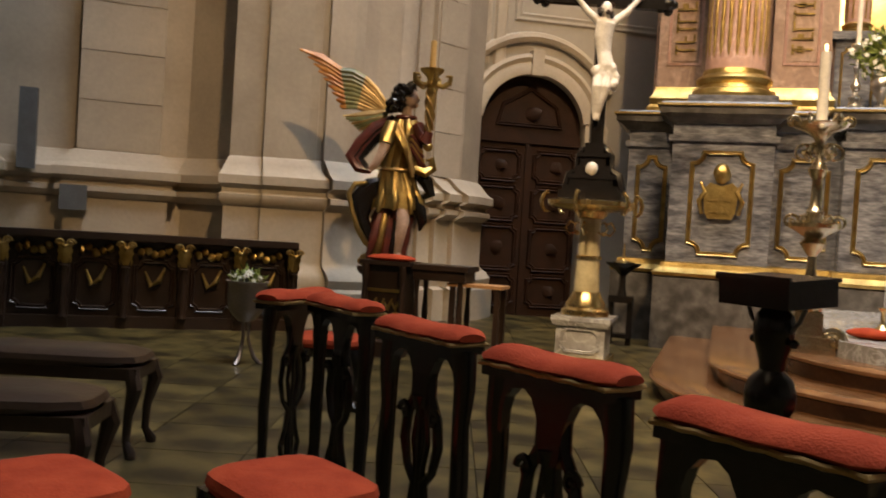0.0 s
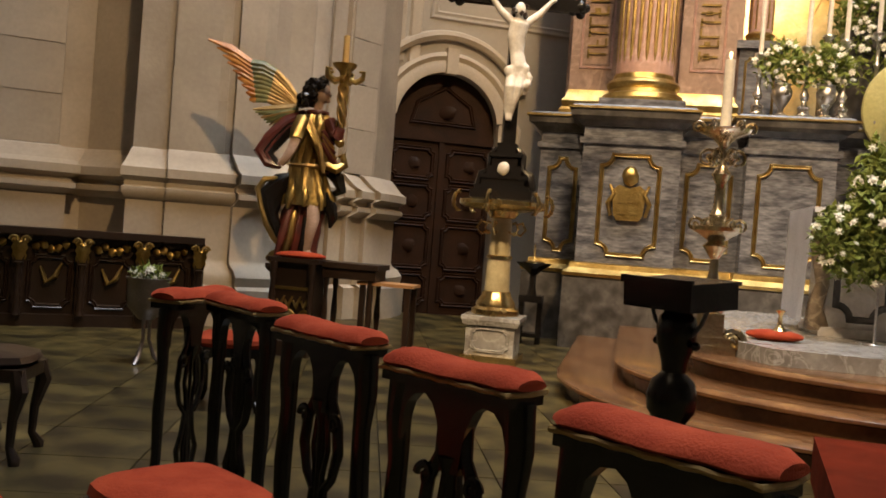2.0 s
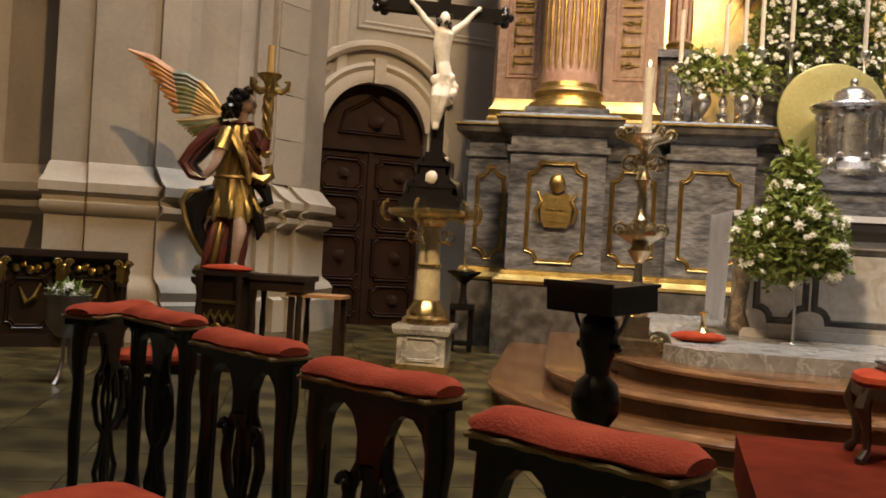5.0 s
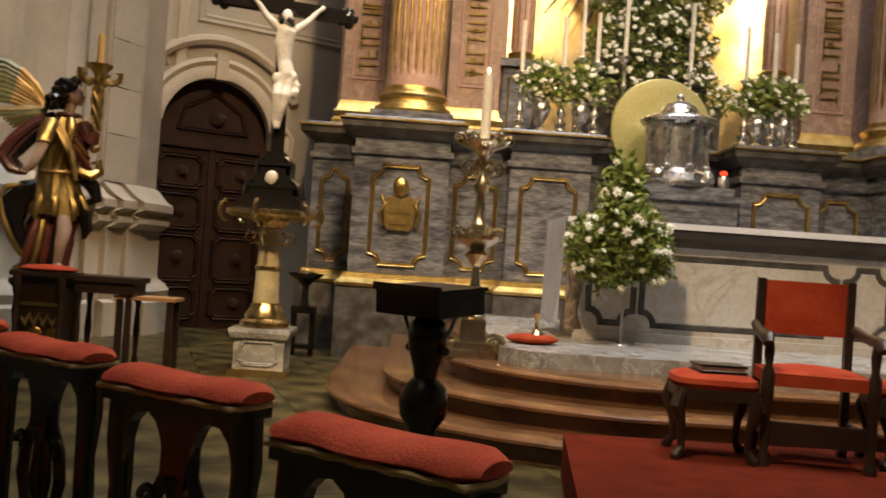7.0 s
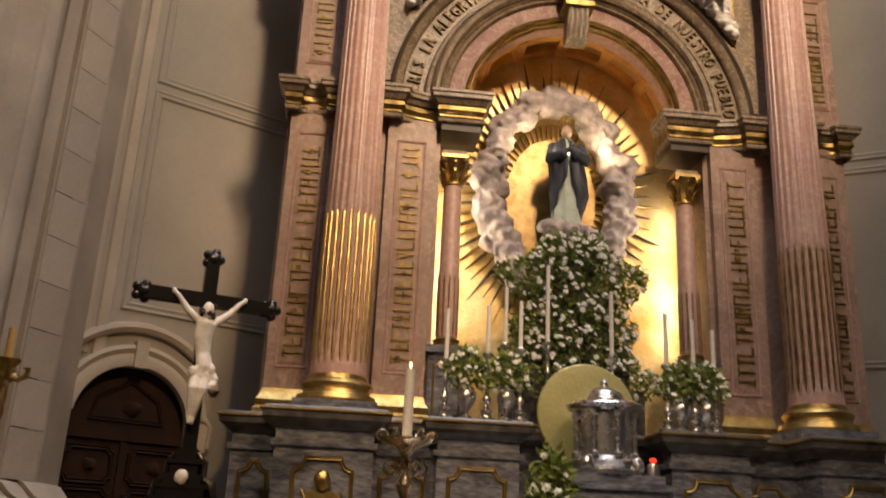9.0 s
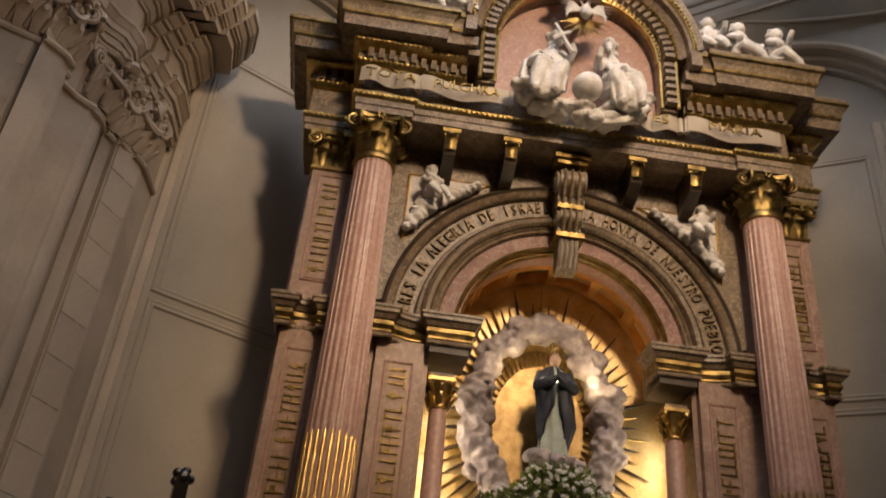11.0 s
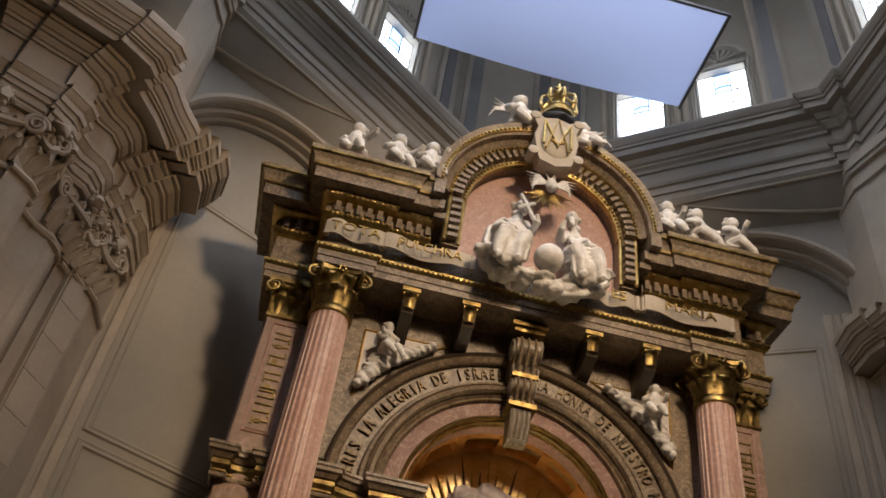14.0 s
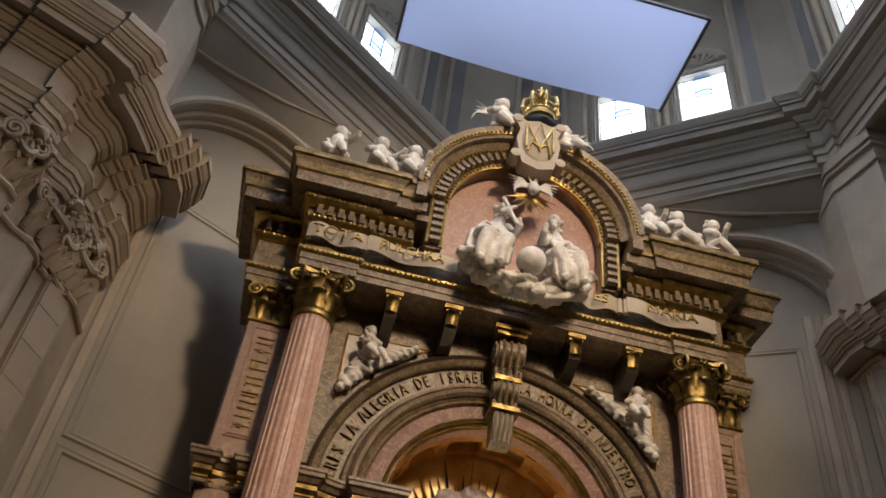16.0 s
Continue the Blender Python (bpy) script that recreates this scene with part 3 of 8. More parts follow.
        for k in range(5):
            blob(bm, q(0.5, 0.22, 10.62) + along * 0.13 * math.cos(k * 1.257) + Vector((0, 0, 0.13 * math.sin(k * 1.257))), (0.06, 0.06, 0.06), 1)
        tube(bm, [q(t, 0.15 + 0.06 * math.sin(t * math.pi), 10.45 - 0.22 * math.sin(t * math.pi)) for t in (0.08, 0.25, 0.4, 0.5, 0.6, 0.75, 0.92)], [0.03, 0.06, 0.075, 0.08, 0.075, 0.06, 0.03], 7)
        part("capital", bm, TRIM, root)
    # ashlar joints on the broad faces
    for (i, j) in ((3, 5), (19, 22)):
        a, b = at(i, 0.0, 0), at(j, 0.0, 0)
        if g < 0:
            a, b = b, a
        d = (b - a).normalized()
        mm = frame_matrix((a.x - d.y * 0.26, a.y + d.x * 0.26), (d.x, d.y))
        PIERBLOCKS.append((mm, (0.03, (b - a).length - 0.06), root))


def pier(side):
    """The crossing's diagonal pier: stone pilasters on pedestals under a broken entablature."""
    root = thing("pier_left" if side < 0 else "pier_right", "limestone ashlar pier with pilasters and carved capitals", "pier", kind="structure")
    m = frame_matrix((-7.2, 0.3), (0.8, 0.6)) if side < 0 else frame_matrix((7.2, 0.3), (0.8, -0.6))
    g = 1 if side < 0 else -1

    def U(s):
        return -s * g

    def ubox(bm, s0, s1, n0, n1, z0, z1):
        a, b = sorted((U(s0), U(s1)))
        box(bm, a, b, n0, n1, z0, z1, m)

    bm = BM()
    ubox(bm, -0.15, 9.0, 0.0, 0.8, -0.3, 18.3)
    part("core", bm, STONE, root, smooth=False)
    spans = ((3.72, 4.72), (5.7, 6.8))
    # base and entablature profiles run round the projections
    plan = [(-0.15, 0.7), (-0.15, 0.0)]
    for a, b in spans:
        plan += [(a, 0.0), (a, -0.28), (b, -0.28), (b, 0.0)]
    plan += [(9.0, 0.0)]
    pts = [tuple((m @ Vector((U(s), n, 0))).xy) for s, n in plan]
    if side < 0:
        pts = pts[::-1]
    # plinth, torus, dado, cap
    for prof in ([(0.0, -0.1), (0.30, -0.1), (0.30, 0.42), (0.24, 0.46), (0.26, 0.56), (0.2, 0.64), (0.12, 0.7), (0.1, 0.74), (0.0, 0.75)],
                 [(0.0, 0.75), (0.1, 0.75), (0.1, 1.36), (0.0, 1.361)],
                 [(0.0, 1.37), (0.12, 1.37), (0.2, 1.44), (0.2, 1.5), (0.15, 1.52), (0.15, 1.57), (0.24, 1.62), (0.24, 1.72), (0.16, 1.78), (0.1, 1.86), (0.04, 1.93), (0.0, 1.95)]):
        bm = BM()
        molding(bm, pts, prof)
        part("pedestal_moulding", bm, TRIM, root, smooth=False)
    for a, b in spans:
        bm = BM()
        ubox(bm, a + 0.02, b - 0.02, -0.262, -0.001, 1.9, 9.9)
        part("pilaster", bm, STONE, root, smooth=False)
        PIERBLOCKS.append((m, sorted((U(a), U(b))), root))
        # capital: two volutes, leaves and a bell
        bm = BM()
        ubox(bm, a - 0.04, b + 0.04, -0.34, 0, 9.75, 9.9)
        ubox(bm, a - 0.02, b + 0.02, -0.30, 0, 9.9, 10.9)
        ubox(bm, a - 0.16, b + 0.16, -0.46, 0, 10.95, 11.1)
        for s in (a, b):
            for k in range(9):
                w = k / 8 * 2.2 * math.pi
                r = 0.24 * (1 - k / 11)
                p = Vector((U(s + (0.06 if s == b else -0.06)), -0.36, 10.72)) + Vector((math.cos(w) * r, 0, math.sin(w) * r))
                blob(bm, m @ p, (0.075, 0.075, 0.075), 1)
        nl = 4
        for k in range(nl):
            s = a + (b - a) * (k + 0.5) / nl
            for z, h in ((9.95, 0.42), (10.3, 0.42)):
                pp = [m @ Vector((U(s), n, zz)) for n, zz in ((-0.3, z), (-0.36, z + h * 0.5), (-0.42, z + h * 0.85), (-0.48, z + h), (-0.47, z + h * 0.86))]
                tube(bm, pp, [0.13, 0.15, 0.12, 0.07, 0.02], 6, flat=0.4)
        blob(bm, m @ Vector((U((a + b) / 2), -0.42, 10.85)), (0.16, 0.12, 0.16), 2, 0.4, a)
        tube(bm, [m @ Vector((U(a + (b - a) * t), -0.42 - 0.05 * math.sin(t * 3.14), 10.75 - 0.35 * math.sin(t * 3.14))) for t in (0, 0.2, 0.4, 0.5, 0.6, 0.8, 1)], 0.09, 7)
        for v in bm.verts:
            v.co.z -= 0.4
        part("capital", bm, TRIM, root)
    cluster(root, side)
    return root, m


pier_left, MP = pier(-1)
pier_right, MPR = pier(1)

# ring cornice and drum: an irregular octagon over the crossing, its cornice breaking forward at the corners
LIP = [(-1.1, 2.93), (1.1, 2.93), (6.2, -0.85), (6.2, -9.9), (1.1, -13.7), (-1.1, -13.7), (-6.2, -9.9), (-6.2, -0.85)]


def broken(path, far, out):
    """The octagon with a short block stepping inwards at each of its side corners."""
    made = []
    n = len(path)
    for i in range(n):
        p, a, b = Vector(path[i]), Vector(path[i - 1]), Vector(path[(i + 1) % n])
        if abs(p.x) < 3:
            made.append(tuple(p))
            continue
        d0, d1 = (a - p).normalized(), (b - p).normalized()
        n0, n1 = Vector((-d0.y, d0.x)), Vector((d1.y, -d1.x))
        mid = (n0 + n1).normalized()
        made += [tuple(p + d0 * far), tuple(p + d0 * far + n0 * out), tuple(p + mid * out / max(0.3, mid.dot(n0))), tuple(p + d1 * far + n1 * out), tuple(p + d1 * far)]
    return made


RING = broken(LIP, 0.62, 0.13)
for name, prof in (("architrave", [(-2.4, 17.0), (-0.6, 17.0), (-0.6, 17.22), (-0.555, 17.23), (-0.555, 17.44), (-0.5, 17.46), (-0.47, 17.53), (-0.6, 17.55)]),
                   ("frieze", [(-0.6, 17.55), (-0.6, 18.02)]),
                   ("bed_moulding", [(-0.6, 18.02), (-0.54, 18.03), (-0.52, 18.1), (-0.44, 18.16), (-0.44, 18.22), (-0.38, 18.24), (-0.33, 18.34), (-0.33, 18.4), (-0.2, 18.42)]),
                   ("corona", [(-0.2, 18.42), (-0.16, 18.42), (-0.16, 18.62), (-0.11, 18.63), (-0.11, 18.69), (-0.07, 18.72), (-0.02, 18.82), (0.0, 18.86), (0.0, 18.95), (-1.7, 18.97)])):
    if name == "architrave":
        ring = thing("ring_cornice", "grey moulded ring cornice under the dome drum", "cornice", kind="structure")
    bm = BM()
    molding(bm, RING, prof, closed=True)
    part(name, bm, PLASTER, ring, smooth=False)
# corner pilasters between the piers' cornices and the ring
for g in (-1, 1):
    for k, (grow, z0, z1) in enumerate(((0.0, 13.2, 16.2), (0.05, 16.2, 16.3), (0.02, 16.3, 16.62), (0.09, 16.62, 16.74), (0.13, 16.74, 17.02))):
        bm = BM()
        pl = [(6.72 - grow, -0.42), (6.8 - grow, -0.66 - grow), (7.0 - grow, -1.5 - grow), (8.6, -1.5 - grow), (8.6, 0.8), (6.9, 0.8)]
        prism(bm, [(g * x, y) for x, y in (pl if g > 0 else pl[::-1])], z0, z1)
        part("corner_pilaster", bm, TRIM, ring, smooth=False)
# leaning fields between the arched bays and the ring
for g, m in ((-1, ML), (1, MR)):
    root = thing("wall_pendentive_left" if g < 0 else "wall_pendentive_right", "grey plastered field leaning out under the ring cornice", "wall", kind="structure")

    def lean(t, k):
        low = m @ Vector((g * (1.8 - 5.2 * t), -0.56, 16.2)) if g > 0 else m @ Vector((-1.8 + 5.2 * t, -0.56, 16.2))
        x = 6.75 - 4.7 * t
        high = Vector((g * (x + 0.345), 2.88 - 0.74 * (x - 1.17) + 0.466, 17.02))
        return low.lerp(high, k) + Vector((0, 0, -0.1 * math.sin(math.pi * k)))

    bm = BM()
    rings(bm, [[lean(i / 14, k / 4) for k in range(5)] for i in range(15)], close=False, cap=False)
    part("field", bm, PLASTER, root)
    bm = BM()
    loop = [(0.08, 0.2), (0.08, 0.55), (0.08, 0.88), (0.3, 0.88), (0.5, 0.88), (0.72, 0.86), (0.5, 0.5), (0.3, 0.3), (0.18, 0.22), (0.08, 0.2)]
    tube(bm, [lean(t, k) + Vector((0, -0.01, -0.01)) for t, k in loop], 0.04, 8)
    part("panel_moulding", bm, TRIM, root)
drum = thing("wall_drum", "grey plastered dome drum with stained glass windows", "wall", kind="structure")
DR = [(-1.5, 3.956), (1.5, 3.956), (7.0, -0.114), (7.0, -10.2), (1.5, -14.6), (-1.5, -14.6), (-7.0, -10.2), (-7.0, -0.114)]
WIN = []
for i in range(8):
    a, b = Vector(DR[i]), Vector(DR[(i + 1) % 8])
    length = (b - a).length
    m = frame_matrix(a, b - a)
    holes = [] if i in (0, 4) else [length - 4.45, length - 2.28] if i in (3, 7) else [2.28, 4.45] if i in (1, 5) else [2.2, 5.0, 7.9]
    z0, z1, hw = 19.85, 22.1, 0.62
    bm = BM()
    edges = [0.0]
    for h in holes:
        edges += [h - hw, h + hw]
    edges += [length]
    for k in range(0, len(edges), 2):
        box(bm, edges[k], edges[k + 1], 0, 0.4, 18.4, 26.5, m)
    for h in holes:
        box(bm, h - hw, h + hw, 0, 0.4, 18.4, z0, m)
        box(bm, h - hw, h + hw, 0, 0.4, z1, 26.5, m)
        WIN.append((m.copy(), h, z0, z1, hw))
    part("drum_wall", bm, PLASTER, drum, smooth=False)
    # flat pilasters with raised fields, and a slim roll beside each window
    mids = {0: (0.5, 2.5), 4: (0.5, 2.5), 1: (0.5, 5.75), 5: (0.5, 5.75), 3: (length - 5.75, length - 0.5), 7: (length - 5.75, length - 0.5)}.get(i, (0.7, 3.6, 6.4, 9.3))
    for u in mids:
        bm = BM()
        box(bm, u - 0.3, u + 0.3, -0.14, -0.002, 18.9, 26, m)
        part("drum_pilaster", bm, PLASTER, drum, smooth=False)
        bm = BM()
        box(bm, u - 0.16, u + 0.16, -0.18, -0.142, 18.95, 26, m)
        part("pilaster_field", bm, DRUMBAND, drum, smooth=False)
    for h in holes:
        bm = BM()
        bar_frame(bm, [(h - hw - 0.13, z0 - 0.13), (h + hw + 0.13, z0 - 0.13), (h + hw + 0.13, z1 + 0.13), (h - hw - 0.13, z1 + 0.13)], m @ Matrix.Translation((0, -0.003, 0)), 0.14, 0.07)
        part("window_surround", bm, PLASTER, drum, smooth=False)
        for u in (h - hw - 0.36, h + hw + 0.36):
            bm = BM()
            tube(bm, [m @ Vector((u, -0.05, 18.9)), m @ Vector((u, -0.05, 25.9))], 0.08, 10)
            part("roll_moulding", bm, TRIM, drum)
        # shell hood over the window
        bm = BM()
        arc_run(bm, h, z1 + 0.15, [(0.5, 0.0), (0.5, -0.1), (0.6, -0.16), (0.74, -0.12), (0.74, 0.0)], 10, 170, 20, m)
        for k in range(7):
            a2 = radians(24 + 22 * k)
            tube(bm, [m @ Vector((h + r * math.cos(a2), -0.05, z1 + 0.15 + r * math.sin(a2))) for r in (0.08, 0.3, 0.5)], [0.03, 0.06, 0.08], 6)
        part("window_hood", bm, PLASTER, drum)
# flat unseen lid, added to shut the drum against the sky
bm = BM()
prism(bm, [(-9.5, -17), (9.5, -17), (9.5, 5), (-9.5, 5)], 26.5, 26.8)
solid("ceiling_drum_lid", bm, PLASTER, "flat unseen ceiling added to close the drum", "ceiling", kind="structure")

GLASSLINE = mat("lead_came", (0.03, 0.03, 0.035), 0.5)
for k, (m, h, z0, z1, hw) in enumerate(WIN):
    root = thing("window_%d" % (k + 1), "bright stained glass drum window with leaded panes", "window", kind="structure")
    cols = [-hw, -hw / 3, hw / 3, hw]
    rows = [z0, z0 + 0.75, z0 + 1.5, z1]
    for a, b in zip(cols, cols[1:]):
        for c, d in zip(rows, rows[1:]):
            bm = BM()
            box(bm, h + a, h + b, 0.25, 0.262, c, d, m)
            part("pane", bm, STAINED if d == z1 and a < 0 < b else DAYSKY, root)
    bm = BM()
    for u in cols:
        box(bm, h + u - 0.012, h + u + 0.012, 0.21, 0.245, z0, z1, m)
    for z in rows:
        box(bm, h - hw, h + hw, 0.214, 0.24, z - 0.012, z + 0.012, m)
    arc_run(bm, h, z0 + 1.35, [(0.38, 0.215), (0.4, 0.215), (0.4, 0.235), (0.38, 0.235)], 0, 360, 20, m, cap=False)
    part("lead", bm, GLASSLINE, root)

# unseen walls, added to close the place behind and beside the visitor
bm = BM()
for x0, x1, y0, y1 in ((-15.6, -15.3, -26, 5), (15.3, 15.6, -26, 5), (-15.6, 15.6, -26.3, -26)):
    box(bm, x0, x1, y0, y1, -0.3, 18.3)
tagged(new("wall_unseen_nave", link_bm("wall_unseen_nave", bm, PLASTER)), "plain unseen walls added to close the nave", "wall", kind="structure")
# unseen ceiling slabs, added so that skylight enters only by the drum
bm = BM()
for x0, x1, y0, y1 in ((-15.6, -7.2, -26, 8), (7.2, 15.6, -26, 8), (-7.2, 7.2, -26, -14.4), (-7.2, 7.2, 3.4, 8)):
    box(bm, x0, x1, y0, y1, 18.25, 18.45)
for p in (((-7.25, -0.85), (-1.5, 3.4), (-7.25, 3.4)), ((7.25, -0.85), (7.25, 3.4), (1.5, 3.4)), ((-7.25, -10.3), (-7.25, -14.4), (-1.5, -14.4)), ((7.25, -10.3), (1.5, -14.4), (7.25, -14.4))):
    prism(bm, p, 18.25, 18.45)
tagged(new("ceiling", link_bm("ceiling", bm, PLASTER)), "flat unseen ceiling added to close the side arms", "ceiling", kind="structure")

# a hung sheet of white sailcloth below the dome
sail = thing("ceiling_sheet", "white sailcloth sheet stretched in a dark frame under the dome", "sheet", kind="structure")
bm = BM()
vs = []
for i in range(13):
    row = []
    for j in range(7):
        x, y = -2.95 + 6.75 * i / 12, -1.35 + 2.7 * j / 6
        row.append(Vector((x, y + 0.12 * math.sin(math.pi * i / 12) * (j / 6), 20.0 - 0.12 * math.sin(math.pi * i / 12) * math.sin(math.pi * j / 6))))
    vs.append(row)
rings(bm, vs, close=False, cap=False)
part("sailcloth", bm, SHEET, sail)
for x0, x1, y0, y1 in ((-3.02, -2.96, -1.4, 1.4), (3.81, 3.87, -1.4, 1.4), (-3.0, 3.85, -1.42, -1.36)):
    bm = BM()
    box(bm, x0, x1, y0, y1, 19.97, 20.05)
    part("frame_bar", bm, GREYMETAL, sail, smooth=False)

# ---- the altarpiece ----
retable = thing("altarpiece", "tall marble and gilt altarpiece with fluted pink columns", "altarpiece")
IDM = Matrix.Identity(4)
TY = lambda y: Matrix.Translation((0, y, 0))

# lower storey: plan of the pedestal front, from left to right
FRONT = [(-4.45, 1.6), (-4.45, -0.1), (-3.86, -0.1), (-3.86, -0.9), (-2.72, -0.9), (-2.72, -0.25), (-1.95, -0.25), (-1.95, -0.62), (-0.95, -0.62), (-0.95, 0.03), (0.95, 0.03), (0.95, -0.62), (1.95, -0.62), (1.95, -0.25), (2.72, -0.25), (2.72, -0.9), (3.86, -0.9), (3.86, -0.1), (4.45, -0.1), (4.45, 1.6)]
bm = BM()
prism(bm, FRONT, 0.0, 2.72)
part("pedestal_body", bm, GREYM, retable, "polished grey marble", smooth=False)
bm = BM()
molding(bm, FRONT, [(0.0, 0.0), (0.12, 0.0), (0.12, 0.84), (0.0, 0.86)])
part("plinth", bm, DARKM, retable, "mottled dark marble", smooth=False)
bm = BM()
molding(bm, FRONT, [(0.0, 0.86), (0.13, 0.86), (0.14, 0.9), (0.06, 0.96), (0.05, 1.02), (0.0, 1.03)])
part("base_moulding", bm, GOLD, retable, "gilt moulding")
bm = BM()
molding(bm, FRONT, [(0.0, 2.45), (0.04, 2.45), (0.05, 2.52), (0.0, 2.53)])
part("string_moulding", bm, GREYM, retable, smooth=False)
bm = BM()
molding(bm, FRONT, [(0.0, 2.66), (0.03, 2.66), (0.09, 2.72), (0.16, 2.76), (0.17, 2.84), (0.0, 2.85)])
molding(bm, FRONT, [(0.0, 2.87), (0.15, 2.87), (0.13, 2.9), (0.0, 2.92)])
prism(bm, FRONT, 2.72, 2.88)
part("pedestal_cornice", bm, DARKM, retable, "dark marble cornice", smooth=False)
bm = BM()
molding(bm, FRONT, [(0.165, 2.835), (0.195, 2.845), (0.195, 2.87), (0.165, 2.875)])
part("cornice_fillet", bm, GOLD, retable, "thin gilt fillet")
# gilt frames on the pedestal's faces
for x0, x1, y in ((-3.62, -2.95, -0.9), (2.95, 3.62, -0.9), (-4.32, -3.98, -0.1), (3.98, 4.32, -0.1), (-2.6, -2.08, -0.25), (2.08, 2.6, -0.25), (-1.8, -1.12, -0.62), (1.12, 1.8, -0.62)):
    bm = BM()
    bar_frame(bm, notched(x0, x1, 1.14, 2.32, 0.13), TY(y - 0.003), 0.055, 0.03)
    part("panel_frame", bm, GOLD, retable, "gilt frame with scooped corners")
# gilt shields
for x in (-3.28, 3.28):
    bm = BM()
    slab(bm, [(x - 0.17, 1.62), (x - 0.13, 1.55), (x + 0.13, 1.55), (x + 0.17, 1.62), (x + 0.2, 1.9), (x + 0.12, 1.97), (x, 1.93), (x - 0.12, 1.97), (x - 0.2, 1.9)], TY(-0.96), 0.055)
    blob(bm, (x, -0.95, 2.08), (0.1, 0.06, 0.12), 2, 0.15, x)
    tube(bm, [(x - 0.2, -0.95, 1.6), (x - 0.24, -0.96, 1.75), (x - 0.18, -0.96, 1.86), (x - 0.23, -0.95, 1.97)], [0.02, 0.03, 0.025, 0.015], 7)
    tube(bm, [(x + 0.2, -0.95, 1.6), (x + 0.24, -0.96, 1.75), (x + 0.18, -0.96, 1.86), (x + 0.23, -0.95, 1.97)], [0.02, 0.03, 0.025, 0.015], 7)
    for k in range(4):
        box(bm, x - 0.12 + (k % 2) * 0.13, x - 0.02 + (k % 2) * 0.13, -0.975, -0.962, 1.62 + (k // 2) * 0.14, 1.73 + (k // 2) * 0.14)
    part("shield", bm, GOLD, retable, "gilt carved coat of arms")

# upper body: piers behind the columns, arch wall
bm = BM()
for s in (-1, 1):
    a, b = sorted((s * 2.0, s * 4.25))
    box(bm, a, b, 0.5, 2.2, 2.86, 10.95)
part("pier_body", bm, REDM, retable, "veined brown-pink marble", smooth=False)
for s in (-1, 1):
    # wing pilaster and inner pilaster with their carved ribbons
    for x0, x1 in ((3.52, 4.2), (2.08, 2.78)):
        a, b = sorted((s * x0, s * x1))
        bm = BM()
        box(bm, a, b, 0.38, 0.498, 3.3, 10.3 if x0 > 3 else 7.35)
        part("pilaster", bm, REDM, retable, smooth=False)
        bm = BM()
        prof = [(0.0, 2.92), (0.1, 2.92), (0.1, 3.02), (0.06, 3.06), (0.08, 3.14), (0.03, 3.2), (0.0, 3.3)]
        molding(bm, [(a, 0.5), (a, 0.38), (b, 0.38), (b, 0.5)], prof)
        part("pilaster_base", bm, GOLD, retable, "gilt pilaster base")
        bm = BM()
        random.seed(int(10 * x0) + s)
        c = (a + b) / 2
        fields = ((3.6, 7.0), (8.15, 10.1)) if x0 > 3 else ((3.6, 7.0),)
        for za, zb in fields:
            bar_frame(bm, [(c - 0.2, za), (c + 0.2, za), (c + 0.2, zb), (c - 0.2, zb)], TY(0.378), 0.035, 0.018)
        part("ribbon_panel", bm, PINKM, retable, smooth=False)
        for za, zb in fields:
            bm = BM()
            box(bm, c - 0.16, c + 0.16, 0.368, 0.379, za + 0.04, zb - 0.04)
            part("ribbon_ground", bm, REDM, retable, smooth=False)
            z = za + 0.12
            while z < zb - 0.2:
                bm = BM()
                h = random.uniform(0.09, 0.15)
                w = 0.125
                for q in random.choice(((0.0,), (0.0, 1.0), (0.1,), (0.6,), (0.5,))):
                    box(bm, c - w, c + w, 0.345, 0.366, z + q * h * 0.8, z + q * h * 0.8 + 0.024)
                if random.random() < 0.75:
                    q = random.choice((-1, 1)) * (w - 0.014)
                    box(bm, c + q - 0.014, c + q + 0.014, 0.345, 0.366, z, z + h * 0.8 + 0.024)
                if random.random() < 0.6:
                    box(bm, c - 0.014 - 0.05 * random.choice((0, 1)), c + 0.014, 0.345, 0.365, z + h * 0.2, z + h * 0.8)
                part("inscription_bar", bm, AGED, retable, smooth=False)
                z += h + random.choice((0.02, 0.03, 0.05))
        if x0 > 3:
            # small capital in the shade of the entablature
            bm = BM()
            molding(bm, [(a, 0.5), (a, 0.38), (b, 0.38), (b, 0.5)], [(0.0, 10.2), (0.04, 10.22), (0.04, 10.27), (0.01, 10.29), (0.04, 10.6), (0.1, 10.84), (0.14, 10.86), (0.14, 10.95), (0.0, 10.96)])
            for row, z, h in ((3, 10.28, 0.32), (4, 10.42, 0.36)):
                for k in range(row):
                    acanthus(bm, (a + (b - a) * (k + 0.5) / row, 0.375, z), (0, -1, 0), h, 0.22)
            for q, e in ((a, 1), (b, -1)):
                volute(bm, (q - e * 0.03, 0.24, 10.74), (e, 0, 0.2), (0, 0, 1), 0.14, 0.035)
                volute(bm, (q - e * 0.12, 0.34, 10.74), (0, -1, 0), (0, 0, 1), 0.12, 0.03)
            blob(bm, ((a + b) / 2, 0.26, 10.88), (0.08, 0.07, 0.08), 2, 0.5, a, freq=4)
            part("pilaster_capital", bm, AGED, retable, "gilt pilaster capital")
    # impost cornice that breaks round the pier
    pth = [(1.42, 0.75), (1.42, 0.26), (2.04, 0.26), (2.04, 0.46)]
    pth += [(2.1 + 0.5 * k / 6, 0.47 - 0.13 * (k / 6) ** 2) for k in range(7)]
